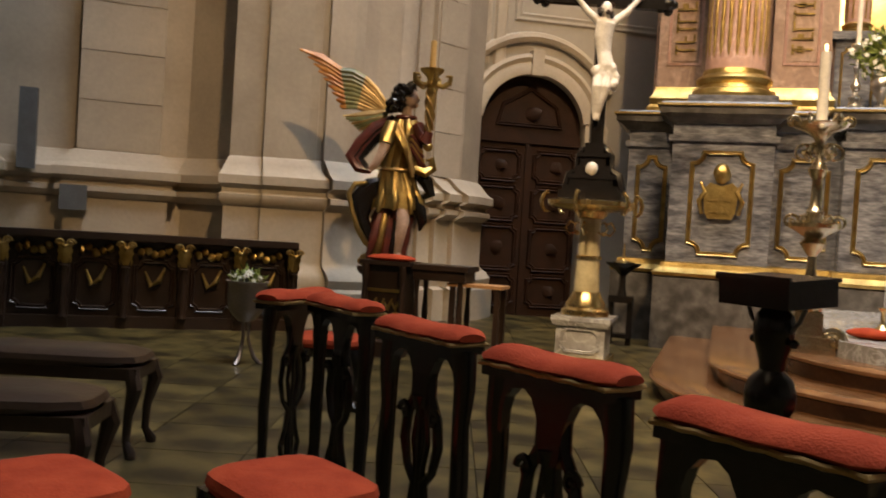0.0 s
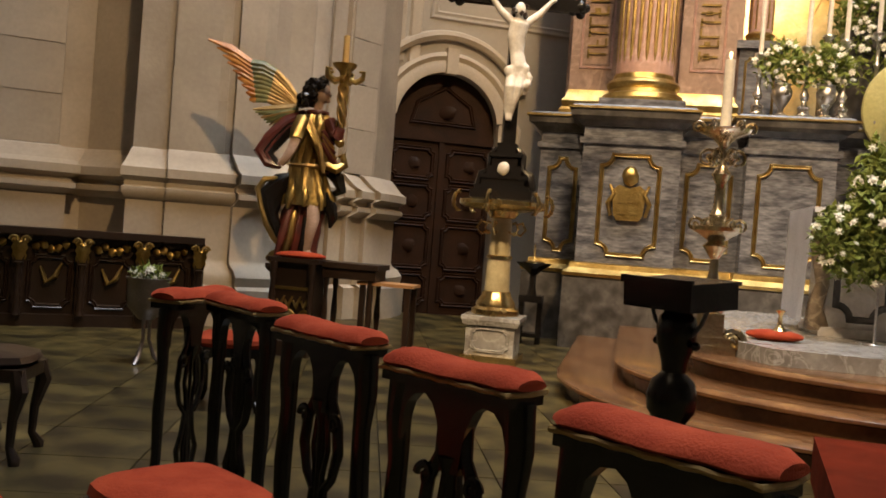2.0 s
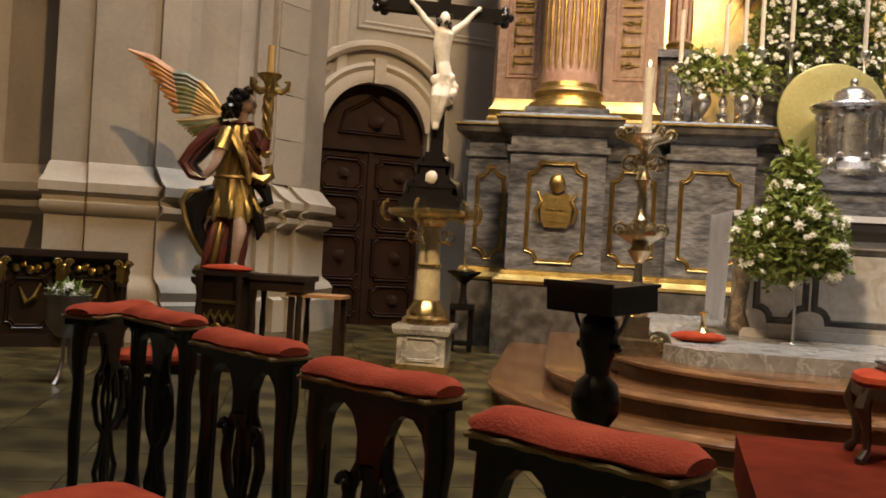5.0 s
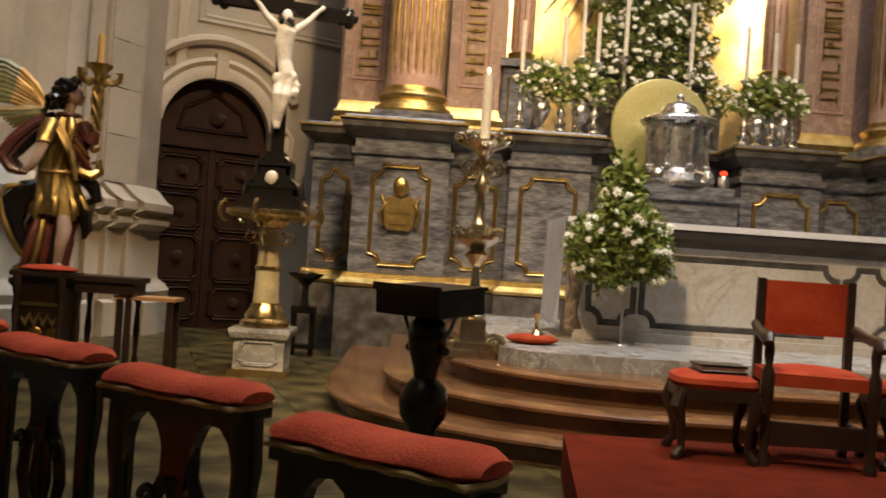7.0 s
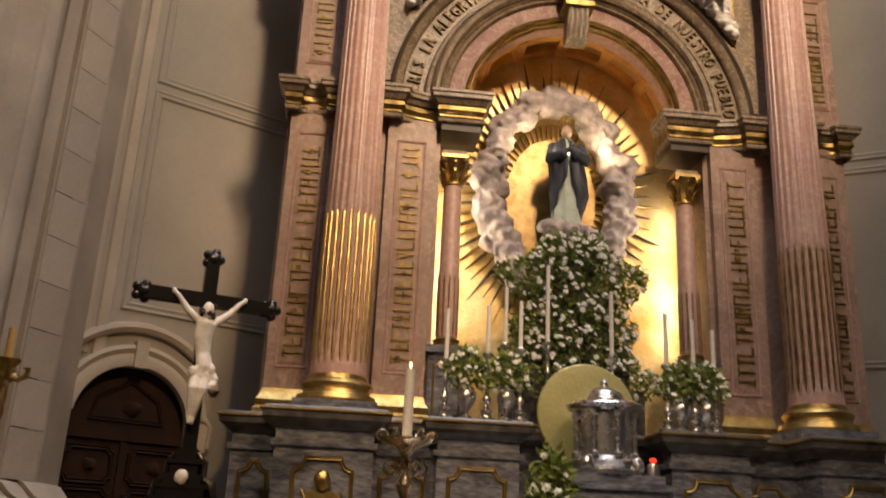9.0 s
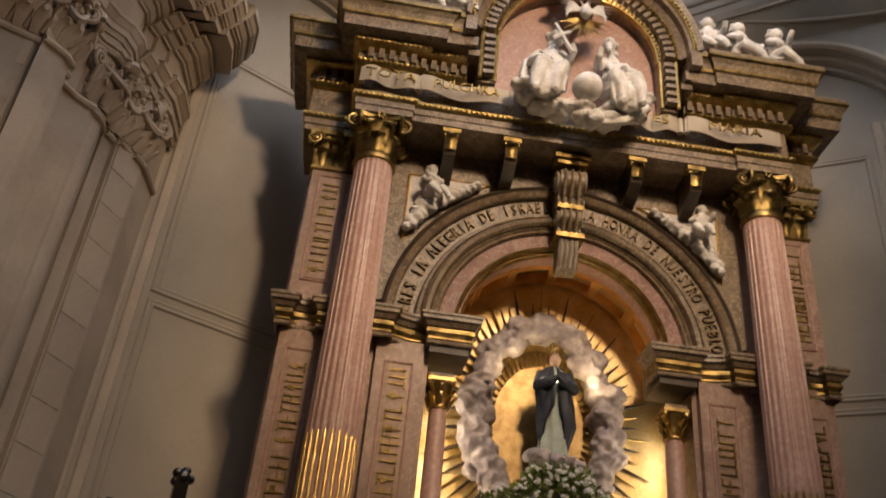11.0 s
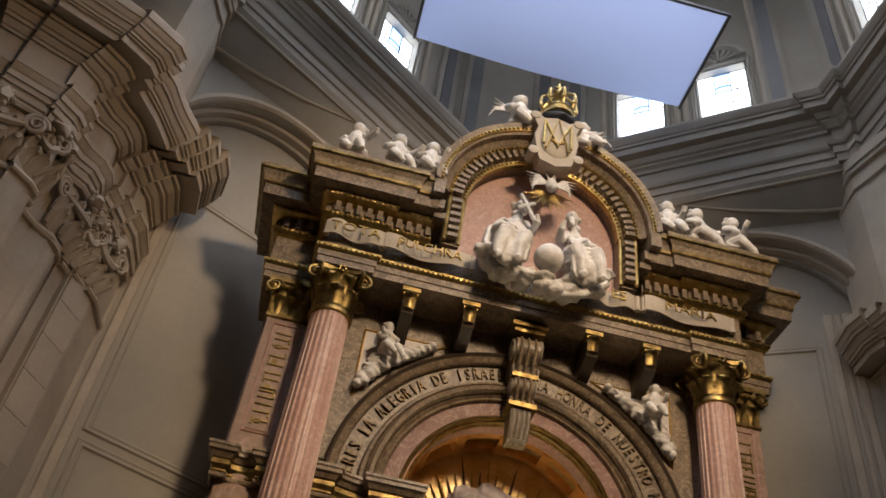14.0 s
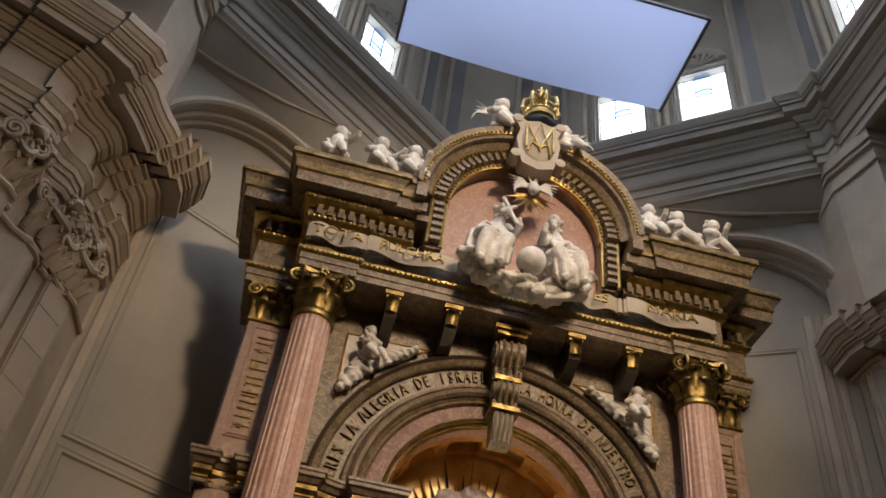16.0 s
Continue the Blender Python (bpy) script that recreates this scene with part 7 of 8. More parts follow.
# ---- carved figures ----
def putto(bm, at, s, turn=0.0, lean=0.0, arm=(0.5, -0.3), wings=False, seed=1):
    """A small seated cherub: head, chest, arms, folded legs, a wisp of drapery."""
    m = Matrix.Translation(at) @ Matrix.Rotation(radians(turn), 4, "Z") @ Matrix.Rotation(radians(lean), 4, "Y") @ Matrix.Scale(s, 4)
    P = lambda *p: m @ Vector(p)
    q = m.to_3x3().to_4x4()
    blob(bm, P(0, -0.02, 0.86), (0.15, 0.155, 0.17), 2, 0.15, seed, q, freq=4)
    blob(bm, P(0.0, -0.13, 0.84), (0.05, 0.05, 0.06), 1, 0.2, seed, q)
    for k in range(7):
        a = k * 0.9
        blob(bm, P(0.13 * math.cos(a), 0.05 + 0.04 * math.sin(a * 2), 0.9 + 0.1 * math.sin(a)), (0.06, 0.07, 0.06), 1, 0.3, k, q)
    tube(bm, [P(0, 0.02, 0.2), P(0, 0, 0.36), P(0, -0.02, 0.52), P(0, 0, 0.66), P(0, 0, 0.76)], [0.2 * s, 0.22 * s, 0.2 * s, 0.17 * s, 0.09 * s], 12, flat=0.85)
    tube(bm, [P(0.13, 0, 0.64), P(0.26, -0.08, 0.5), P(arm[0], arm[1], 0.52), P(arm[0] * 1.05, arm[1] * 1.2, 0.6)], [0.085 * s, 0.078 * s, 0.065 * s, 0.06 * s], 8)
    tube(bm, [P(-0.13, 0, 0.64), P(-0.28, 0.0, 0.52), P(-0.26, -0.16, 0.4), P(-0.12, -0.22, 0.42)], [0.085 * s, 0.078 * s, 0.065 * s, 0.06 * s], 8)
    tube(bm, [P(0.1, 0, 0.2), P(0.2, -0.24, 0.2), P(0.26, -0.3, 0.06), P(0.34, -0.32, -0.12)], [0.13 * s, 0.12 * s, 0.095 * s, 0.065 * s], 8)
    tube(bm, [P(-0.1, 0, 0.2), P(-0.12, -0.26, 0.18), P(-0.02, -0.34, 0.02), P(0.08, -0.36, -0.08)], [0.13 * s, 0.12 * s, 0.095 * s, 0.065 * s], 8)
    blob(bm, P(0.02, 0.02, 0.12), (0.28, 0.22, 0.14), 2, 0.5, seed + 4, q, freq=3)
    if wings:
        for sx in (-1, 1):
            for k in range(5):
                tube(bm, [P(sx * 0.08, 0.12, 0.62), P(sx * (0.3 + 0.05 * k), 0.2, 0.82 - 0.08 * k), P(sx * (0.5 + 0.02 * k), 0.24, 0.95 - 0.17 * k)], [0.04 * s, 0.05 * s, 0.012 * s], 6, flat=0.4)


def cherub(at, s, turn, lean, arm, wings=False, seed=1, label="white stucco cherub seated on the cornice", group="cherubs on the cornice"):
    bm = BM()
    putto(bm, at, s, turn, lean, arm, wings, seed)
    return fuse(solid("cherub_statue", bm, CUPID, label, "statue", group), 0.014)


for i, (x, t, ar) in enumerate(((-3.55, -25, (0.5, -0.2)), (-2.8, 15, (0.4, -0.35)), (-2.2, 5, (0.25, -0.35)), (2.32, -15, (0.3, -0.3)), (2.92, 20, (0.5, -0.1)), (3.6, 30, (-0.1, -0.4)))):
    cherub((x, -0.62, 13.2), 0.86, t, random.uniform(-4, 4), ar, seed=i + 1)
cherub((-0.66, -0.75, 14.95), 0.95, 15, 0, (0.42, -0.2), True, 8, "white winged cherub holding up the crown", "cherubs beside the crown")
cherub((0.72, -0.75, 14.72), 0.9, -25, -8, (-0.3, -0.25), True, 9, "white winged cherub holding up the crown", "cherubs beside the crown")

# reclining putti of the spandrels, on pale triangular clouds
for s in (-1, 1):
    tri = [(s * 2.99 * math.cos(radians(a)), AC + 2.99 * math.sin(radians(a))) for a in range(29, 66, 4)] + [(s * 2.62, 10.42)]
    if s > 0:
        tri = tri[::-1]
    panel = new("spandrel_panel")
    panel.parent = retable
    panel["label"] = "white triangular stucco panel in a thin gilt frame"
    bm = BM()
    slab(bm, tri, TY(0.425), 0.012)
    part("panel_ground", bm, WHITEM, panel, smooth=False)
    bm = BM()
    bar_frame(bm, tri, TY(0.437), 0.04, 0.03)
    part("panel_frame", bm, GOLD, panel)
    bm = BM()
    putto(bm, (s * 2.22, 0.18, 9.86), 0.6, -s * 18, s * 6, (0.3 * s, -0.28), False, 12 + s)
    for k in range(9):
        t = k / 8
        blob(bm, (s * (2.26 + 0.3 * t + 0.05 * math.sin(k * 2.4)), 0.32, 9.84 - 0.52 * t), (0.22 - 0.14 * t, 0.13 - 0.05 * t, 0.085), 2, 0.4, k + 20 * s, freq=3)
    for k in range(7):
        blob(bm, (s * (2.1 - 0.1 * k), 0.33, 9.92 + 0.065 * k), (0.17 - 0.014 * k, 0.12, 0.13 - 0.011 * k), 2, 0.5, k + 40, freq=3)
    fuse(solid("spandrel_putto_statue", bm, CUPID, "white stucco cherub reclining on a cloud above the arch", "statue", "spandrel cherubs"), 0.016)

# group of carved figures on clouds in the pediment
bm = BM()
random.seed(5)
for k in range(46):
    t = random.uniform(-1, 1)
    x = 1.05 * t
    z = 11.6 - 0.4 * (1 - t * t) + random.uniform(-0.08, 0.22)
    blob(bm, (x, -0.72 + random.uniform(-0.12, 0.12), z), (random.uniform(0.12, 0.22), 0.17, random.uniform(0.08, 0.14)), 2, 0.35, k, freq=2.5)


def seated(bm, x, s, seed):
    """A seated robed figure turned towards the middle."""
    m = Matrix.Translation((x, -0.62, 11.62))
    P = lambda a, b, c: m @ Vector((a * s, b, c))
    tube(bm, [P(0.06, 0.05, 0.0), P(0.06, 0.02, 0.3), P(0.02, 0.0, 0.6), P(-0.02, -0.03, 0.85), P(-0.05, -0.06, 1.0), P(-0.07, -0.08, 1.1)], [0.27, 0.25, 0.2, 0.2, 0.13, 0.07], 18, flat=0.85)
    # arms
    tube(bm, [P(-0.17, -0.06, 0.93), P(-0.3, -0.16, 0.72), P(-0.34, -0.34, 0.8), P(-0.3, -0.4, 0.92)], [0.1, 0.095, 0.06, 0.04], 10)
    tube(bm, [P(0.17, 0, 0.93), P(0.31, -0.08, 0.66), P(0.24, -0.32, 0.52), P(0.08, -0.42, 0.5)], [0.11, 0.105, 0.08, 0.05], 10)
    # thighs, knees and shins under the robe
    for a, b in ((0.2, 0.3), (-0.14, -0.02)):
        tube(bm, [P(a, 0.0, 0.2), P(a + 0.02, -0.3, 0.33), P(a + 0.03, -0.46, 0.27), P(b, -0.48, 0.0), P(b + 0.02, -0.46, -0.24), P(b + 0.03, -0.54, -0.3)], [0.17, 0.16, 0.145, 0.11, 0.09, 0.05], 12)
    blob(bm, P(0.05, -0.26, 0.17), (0.31, 0.26, 0.22), 3, 0.2, seed)
    blob(bm, P(0.1, -0.38, -0.06), (0.27, 0.15, 0.3), 3, 0.2, seed + 3)
    for k in range(6):
        tube(bm, [P(0.32, -0.2, 0.44 - 0.09 * k), P(0.1, -0.5 + 0.01 * k, 0.3 - 0.09 * k), P(-0.16, -0.46, 0.3 - 0.08 * k)], [0.025, 0.04, 0.02], 6)
    # robe between the shins, mantle over the outer shoulder
    for k in range(7):
        a = -0.16 + 0.08 * k
        tube(bm, [P(a * 0.9, -0.4, 0.3), P(a, -0.47, 0.06), P(a * 1.1 + 0.04, -0.45, -0.24)], [0.03, 0.045, 0.02], 6)
    for k in range(6):
        tube(bm, [P(0.18, 0.02, 1.0 - 0.05 * k), P(0.4 + 0.015 * k, 0.04, 0.74 - 0.08 * k), P(0.46, -0.04, 0.34 - 0.08 * k), P(0.42, -0.2, -0.02 - 0.05 * k)], [0.045, 0.065, 0.055, 0.025], 7)
    for k in range(5):
        tube(bm, [P(0.2 - 0.07 * k, -0.14, 0.9), P(0.0 - 0.04 * k, -0.24, 0.66), P(-0.12, -0.24 - 0.03 * k, 0.44)], [0.02, 0.03, 0.02], 6)


def head(bm, x, s, seed):
    m = Matrix.Translation((x, -0.62, 11.62))
    P = lambda a, b, c: m @ Vector((a * s, b, c))
    tube(bm, [P(-0.07, -0.08, 1.05), P(-0.09, -0.11, 1.2)], 0.065, 10)
    blob(bm, P(-0.1, -0.14, 1.28), (0.115, 0.13, 0.155), 3)
    blob(bm, P(-0.14, -0.27, 1.27), (0.022, 0.03, 0.035), 1)
    for k in range(5):
        blob(bm, P(-0.12 - 0.02 * (k % 2), -0.22 - 0.012 * k, 1.2 - 0.045 * k), (0.07 - 0.008 * k, 0.05, 0.05), 2, 0.3, seed + k)
    for k in range(8):
        a = k * 0.8
        blob(bm, P(-0.05 + 0.09 * math.cos(a), -0.06 + 0.05 * math.sin(a), 1.36 - 0.035 * k), (0.065, 0.065, 0.06), 2, 0.3, seed + 2 * k)


seated(bm, -0.55, -1, 31)
seated(bm, 0.55, 1, 37)
folds(bm, 0.022, 8.0, 1)
head(bm, -0.55, -1, 31)
head(bm, 0.55, 1, 37)
blob(bm, (0.0, -1.0, 11.62), (0.25, 0.25, 0.25), 3)
tube(bm, [(-0.55, -1.0, 12.95), (-0.28, -1.02, 12.35)], 0.04, 6)
tube(bm, [(-0.6, -1.0, 12.6), (-0.3, -1.02, 12.78)], 0.04, 6)
for k in range(8):
    tube(bm, [(0.98, -0.7, 11.7 - 0.05 * k), (1.05 - 0.06 * k, -0.85, 11.5 - 0.05 * k), (0.8 - 0.1 * k, -0.8, 11.25 - 0.03 * k)], [0.04, 0.07, 0.04], 6)
fuse(solid("pediment_group_statue", bm, CUPID, "white stucco group of seated robed figures on clouds", "statue"), 0.016)

bm = BM()
blob(bm, (0, -0.92, 13.45), (0.11, 0.1, 0.17), 2)
blob(bm, (0, -1.02, 13.3), (0.06, 0.06, 0.07), 2)
for s in (-1, 1):
    for k in range(6):
        tube(bm, [(s * 0.06, -0.9, 13.48), (s * (0.22 + 0.02 * k), -0.93, 13.62 - 0.05 * k), (s * (0.5 - 0.03 * k), -0.92, 13.66 - 0.09 * k)], [0.04, 0.05, 0.012], 6, flat=0.4)
    tube(bm, [(0, -0.88, 13.55), (s * 0.08, -0.86, 13.78)], [0.06, 0.05], 6, flat=0.4)
fuse(solid("dove_statue", bm, CUPID, "white stucco dove with spread wings", "statue"), 0.014)
bm = BM()
for k in range(18):
    a = radians(195 + 150 * k / 17)
    tube(bm, [(0.08 * math.cos(a), -0.8, 13.4 + 0.08 * math.sin(a)), ((0.34 + 0.14 * (k % 2)) * math.cos(a), -0.82, 13.4 + (0.34 + 0.14 * (k % 2)) * math.sin(a))], [0.02, 0.006], 5)
solid("gilt_rays", bm, GOLD, "thin gilt rays under the dove", "ornament")

# shield with monogram
shield = thing("monogram_shield", "pale stone cartouche with a gilt monogram", "cartouche")
bm = BM()
out = [(-0.3, 13.85), (0.0, 13.75), (0.3, 13.85), (0.36, 14.1), (0.42, 14.5), (0.36, 14.75), (0.46, 15.0), (0.4, 15.12), (0.24, 15.02), (0.0, 15.1), (-0.24, 15.02), (-0.4, 15.12), (-0.46, 15.0), (-0.36, 14.75), (-0.42, 14.5), (-0.36, 14.1)]
slab(bm, out, TY(-1.12), 0.3)
blob(bm, (0, -1.1, 14.45), (0.34, 0.09, 0.5), 3)
for s in (-1, 1):
    for z in (15.05, 14.05):
        lathe(bm, [(0.02, -0.16), (0.1, -0.14), (0.1, 0.14), (0.02, 0.16)], 14, m=Matrix.Translation((s * 0.42, -1.0, z)) @ Matrix.Rotation(radians(90), 4, "X"))
part("cartouche", bm, TRIM, shield)
# interlaced gilt letters A and M
for strokes in (((-0.22, 14.1), (0.0, 14.92), (0.22, 14.1)), ((-0.14, 14.36), (0.0, 14.24), (0.14, 14.36)), ((-0.25, 14.86), (-0.1, 14.5), (0.0, 14.16), (0.1, 14.5), (0.25, 14.86)), ((-0.25, 14.86), (-0.26, 14.2)), ((0.25, 14.86), (0.26, 14.2))):
    bm = BM()
    tube(bm, [(x, -1.2 - 0.02 * (abs(x) < 0.1), z) for x, z in strokes], 0.026, 6)
    part("monogram_stroke", bm, GOLD, shield)

crown = thing("crown", "gilt openwork crown with a cross on a dark cushion", "crown", at=(0.05, -0.95, 15.1))
bm = BM()
blob(bm, (0, 0, 0.1), (0.36, 0.26, 0.12), 3, 0.2, 2)
part("cushion", bm, NAVY, crown, "dark blue cushion")
bm = BM()
lathe(bm, [(0.26, 0.2), (0.29, 0.2), (0.3, 0.24), (0.29, 0.32), (0.31, 0.34), (0.3, 0.37), (0.26, 0.37)], 28)
part("band", bm, GOLD, crown)
for k in range(8):
    a = radians(45 * k)
    bm = BM()
    tube(bm, [(r * math.cos(a), r * math.sin(a), z) for r, z in ((0.29, 0.36), (0.37, 0.55), (0.34, 0.75), (0.2, 0.88), (0.03, 0.92))], [0.03, 0.04, 0.035, 0.03, 0.025], 7)
    blob(bm, (0.34 * math.cos(a), 0.34 * math.sin(a), 0.5), 0.06, 1)
    part("arch", bm, GOLD, crown)
bm = BM()
blob(bm, (0, 0, 1.0), 0.075, 2)
box(bm, -0.02, 0.02, -0.02, 0.02, 1.05, 1.3)
box(bm, -0.075, 0.075, -0.02, 0.02, 1.16, 1.2)
part("orb_cross", bm, GOLD, crown)


# inscription scroll across the frieze
def scroll(x0, x1, y, z, seed):
    n = 30
    loops = []
    for i in range(n + 1):
        t = i / n
        x = x0 + (x1 - x0) * t
        yy = y - 0.05 * math.sin(t * 9 + seed)
        zz = z + 0.03 * math.sin(t * 6 + seed)
        loops.append([Vector((x, yy - 0.012, zz - 0.16)), Vector((x, yy - 0.035, zz)), Vector((x, yy - 0.012, zz + 0.16)), Vector((x, yy + 0.012, zz + 0.15)), Vector((x, yy + 0.012, zz - 0.15))])
    return loops


ban = thing("inscription_scroll", "pale stone ribbon with raised Latin letters", "scroll")
for x0, x1, y, txt, sd in ((-3.62, -2.7, -0.5, "TOTA", 0.3), (-2.66, -1.15, -0.46, "PULCHRA", 1.0), (1.0, 1.75, -0.46, "ES", 2.0), (1.85, 3.45, -0.48, "MARIA", 0.8)):
    bm = BM()
    rings(bm, scroll(x0, x1, y, 11.6, sd))
    for xe in (x0, x1):
        lathe(bm, [(0.01, -0.15), (0.05, -0.15), (0.05, 0.15), (0.01, 0.15)], 12, (xe, y + 0.02, 11.6))
    part("ribbon", bm, TRIM, ban)
    lettering(txt, 0.25, 0.012, Matrix.Translation(((x0 + x1) / 2, y - 0.1, 11.6)), AGED, ban, "letters", 1.0 if len(txt) > 5 else 1.25)

# cloud ring and the figure in the niche
bm = BM()
random.seed(11)
for k in range(150):
    a = 2 * math.pi * k / 150
    for j in range(2):
        r = random.uniform(-0.15, 0.15)
        w = random.uniform(0.09, 0.17)
        blob(bm, (OC[0] + (1.03 + r) * math.cos(a), 1.24 + random.uniform(-0.18, 0.08), OC[1] + (1.53 + r) * math.sin(a)), (w * 1.2, w * 0.9, w), 2, 0.6, k * 1.3 + j, freq=2.6)
for k in range(64):
    a = 2 * math.pi * k / 64 + random.uniform(-0.05, 0.05)
    r0, tw = random.uniform(0.92, 1.1), random.choice((-1, 1))
    pts = []
    for q in range(9):
        w = q / 8 * 4.6
        rr = 0.15 * (1 - q / 10)
        pts.append((OC[0] + r0 * math.cos(a) + rr * math.cos(tw * w + a), 1.08 - 0.01 * q, OC[1] + (r0 + 0.5) * math.sin(a) + rr * math.sin(tw * w + a)))
    tube(bm, pts, [0.03 + 0.004 * q for q in range(9)], 6)
fuse(solid("cloud_ring", bm, CLOUDM, "oval ring of silvery carved clouds", "ornament"), 0.026)
bm = BM()
for k in range(60):
    a = 2 * math.pi * k / 60
    tube(bm, [(OC[0] + r * math.cos(a), 1.41, OC[1] + 1.42 * r * math.sin(a)) for r in (0.72, 0.88)], [0.026, 0.02], 5)
solid("inner_ray_ring", bm, GOLD, "oval ring of short gilt letters and rays", "ornament")
bm = BM()
slab(bm, [(OC[0] + 0.86 * math.cos(radians(a)), OC[1] + 1.3 * math.sin(radians(a))) for a in range(0, 360, 8)], TY(1.44), 0.03)
solid("niche_panel", bm, OCHRE, "oval panel of dull gold behind the figure", "panel")


def robed_figure(at, s):
    """A standing figure in a tunic and mantle."""
    bm = BM()
    x, y, z = at
    lp = []
    for h, rx, ry in ((0.0, 0.24, 0.19), (0.25, 0.21, 0.17), (0.6, 0.17, 0.12), (0.95, 0.15, 0.1), (1.2, 0.15, 0.1), (1.36, 0.19, 0.12), (1.45, 0.08, 0.07)):
        loop = []
        for i in range(36):
            a = 2 * math.pi * i / 36
            f = 1 + 0.07 * math.sin(7 * a + h * 3) * (1.3 - h) + 0.03 * math.sin(13 * a)
            loop.append(Vector((x + s * rx * f * math.cos(a), y + s * ry * f * math.sin(a), z + s * h)))
        lp.append(loop)
    rings(bm, lp, mi=0)
    lp = []
    for h, rx, ry in ((0.1, 0.2, 0.17), (0.3, 0.25, 0.19), (0.5, 0.29, 0.2), (0.75, 0.285, 0.2), (1.0, 0.26, 0.19), (1.2, 0.24, 0.17), (1.36, 0.19, 0.14), (1.44, 0.1, 0.09)):
        loop = []
        gap = 4 + 75 * max(0.0, 0.78 - h)
        turn = -86 - 26 * max(0.0, 0.9 - h)
        for i in range(44):
            a = radians(turn + gap + (356 - 2 * gap) * i / 43)
            f = 1 + 0.1 * math.sin(9 * a + h * 5) + 0.05 * math.sin(17 * a - h * 7)
            loop.append(Vector((x + s * (rx * f * math.cos(a) + 0.03 * math.sin(h * 3)), y + s * ry * f * math.sin(a), z + s * h)))
        lp.append(loop)
    rings(bm, lp, close=False, cap=False, mi=1)
    for sx in (-1, 1):
        tube(bm, [(x + sx * s * 0.2, y, z + s * 1.33), (x + sx * s * 0.27, y - s * 0.1, z + s * 1.08), (x + sx * s * 0.1, y - s * 0.25, z + s * 1.12), (x, y - s * 0.26, z + s * 1.2)], [0.09 * s, 0.1 * s, 0.07 * s, 0.035 * s], 9, mi=1)
    blob(bm, (x, y - 0.03, z + s * 1.57), (0.09 * s, 0.1 * s, 0.125 * s), 2, mi=2)
    blob(bm, (x, y + 0.03, z + s * 1.6), (0.105 * s, 0.1 * s, 0.12 * s), 2, mi=3)
    for k in range(12):
        a = radians(30 * k)
        tube(bm, [(x + s * 0.09 * math.cos(a), y + s * 0.09 * math.sin(a), z + s * 1.68), (x + s * 0.13 * math.cos(a), y + s * 0.13 * math.sin(a), z + s * 1.78), (x + s * 0.03 * math.cos(a), y, z + s * 1.88)], 0.014, 5, mi=4)
    for k in range(16):
        blob(bm, (x + random.uniform(-0.36, 0.36) * s, y + random.uniform(-0.2, 0.1), z + random.uniform(-0.3, 0.03) * s), (0.13, 0.12, 0.11), 2, 0.4, k, mi=5, freq=2.5)
    return bm


solid("robed_statue", robed_figure((-0.02, 0.85, 6.05), 0.98), [TUNIC, NAVY, FLESH, WOOD, GOLD, CLOUDM], "painted statue in a dark blue mantle on a cloud", "statue")
bm = BM()
box(bm, -0.35, 0.3, 0.55, 1.2, 2.87, 5.82)
solid("statue_plinth", bm, GREYM, "grey marble plinth hidden behind the flowers", "plinth", smooth=False)

# ---- angel with a torch, beside the pier ----
AO = Matrix.Translation((-6.73, -2.94, 0)) @ Matrix.Rotation(radians(22), 4, "Z")
bm = BM()


def A(u, d, z):
    """Across the figure, towards its front, up."""
    return AO @ Vector((u, -d, z))


def robe(rows, pleats, deep, mi, n=56):
    lp = []
    for z, cx, cd, rx, ry in rows:
        loop = []
        for i in range(n):
            a = 2 * math.pi * i / n
            f = 1 + deep * math.sin(pleats * a + 4 * z) + 0.4 * deep * math.sin((2 * pleats + 1) * a - 6 * z)
            loop.append(A(cx + rx * f * math.cos(a), cd + ry * f * math.sin(a), z))
        lp.append(loop)
    rings(bm, lp, mi=mi)


def limb(pts, radii, mi, n=10, flat=1.0):
    tube(bm, [A(*p) for p in pts], radii, n, mi=mi, flat=flat)


# gilt tunic over crimson skirts
robe(((1.42, 0.2, 0.02, 0.25, 0.2), (1.5, 0.2, 0.02, 0.24, 0.19), (1.66, 0.19, 0.02, 0.21, 0.17), (1.82, 0.17, 0.0, 0.165, 0.14), (1.9, 0.18, 0.0, 0.17, 0.14), (2.08, 0.22, 0.0, 0.19, 0.15), (2.24, 0.25, 0.0, 0.19, 0.15), (2.34, 0.24, 0.0, 0.15, 0.12), (2.41, 0.24, 0.0, 0.07, 0.07)), 8, 0.1, 0)
robe(((0.86, 0.12, 0.0, 0.2, 0.16), (0.98, 0.13, 0.0, 0.19, 0.15), (1.15, 0.15, 0.0, 0.2, 0.16), (1.35, 0.17, 0.0, 0.2, 0.15), (1.5, 0.18, 0.0, 0.15, 0.12)), 7, 0.14, 1)
for k in range(9):
    a = radians(20 + 40 * k)
    c, e = math.cos(a), math.sin(a)
    limb(((0.2 + 0.2 * c, 0.02 + 0.16 * e, 1.62), (0.21 + 0.25 * c, 0.02 + 0.2 * e, 1.5), (0.21 + 0.27 * c, 0.02 + 0.21 * e, 1.4 - 0.03 * (k % 2))), [0.02, 0.045, 0.02], 0, 7)
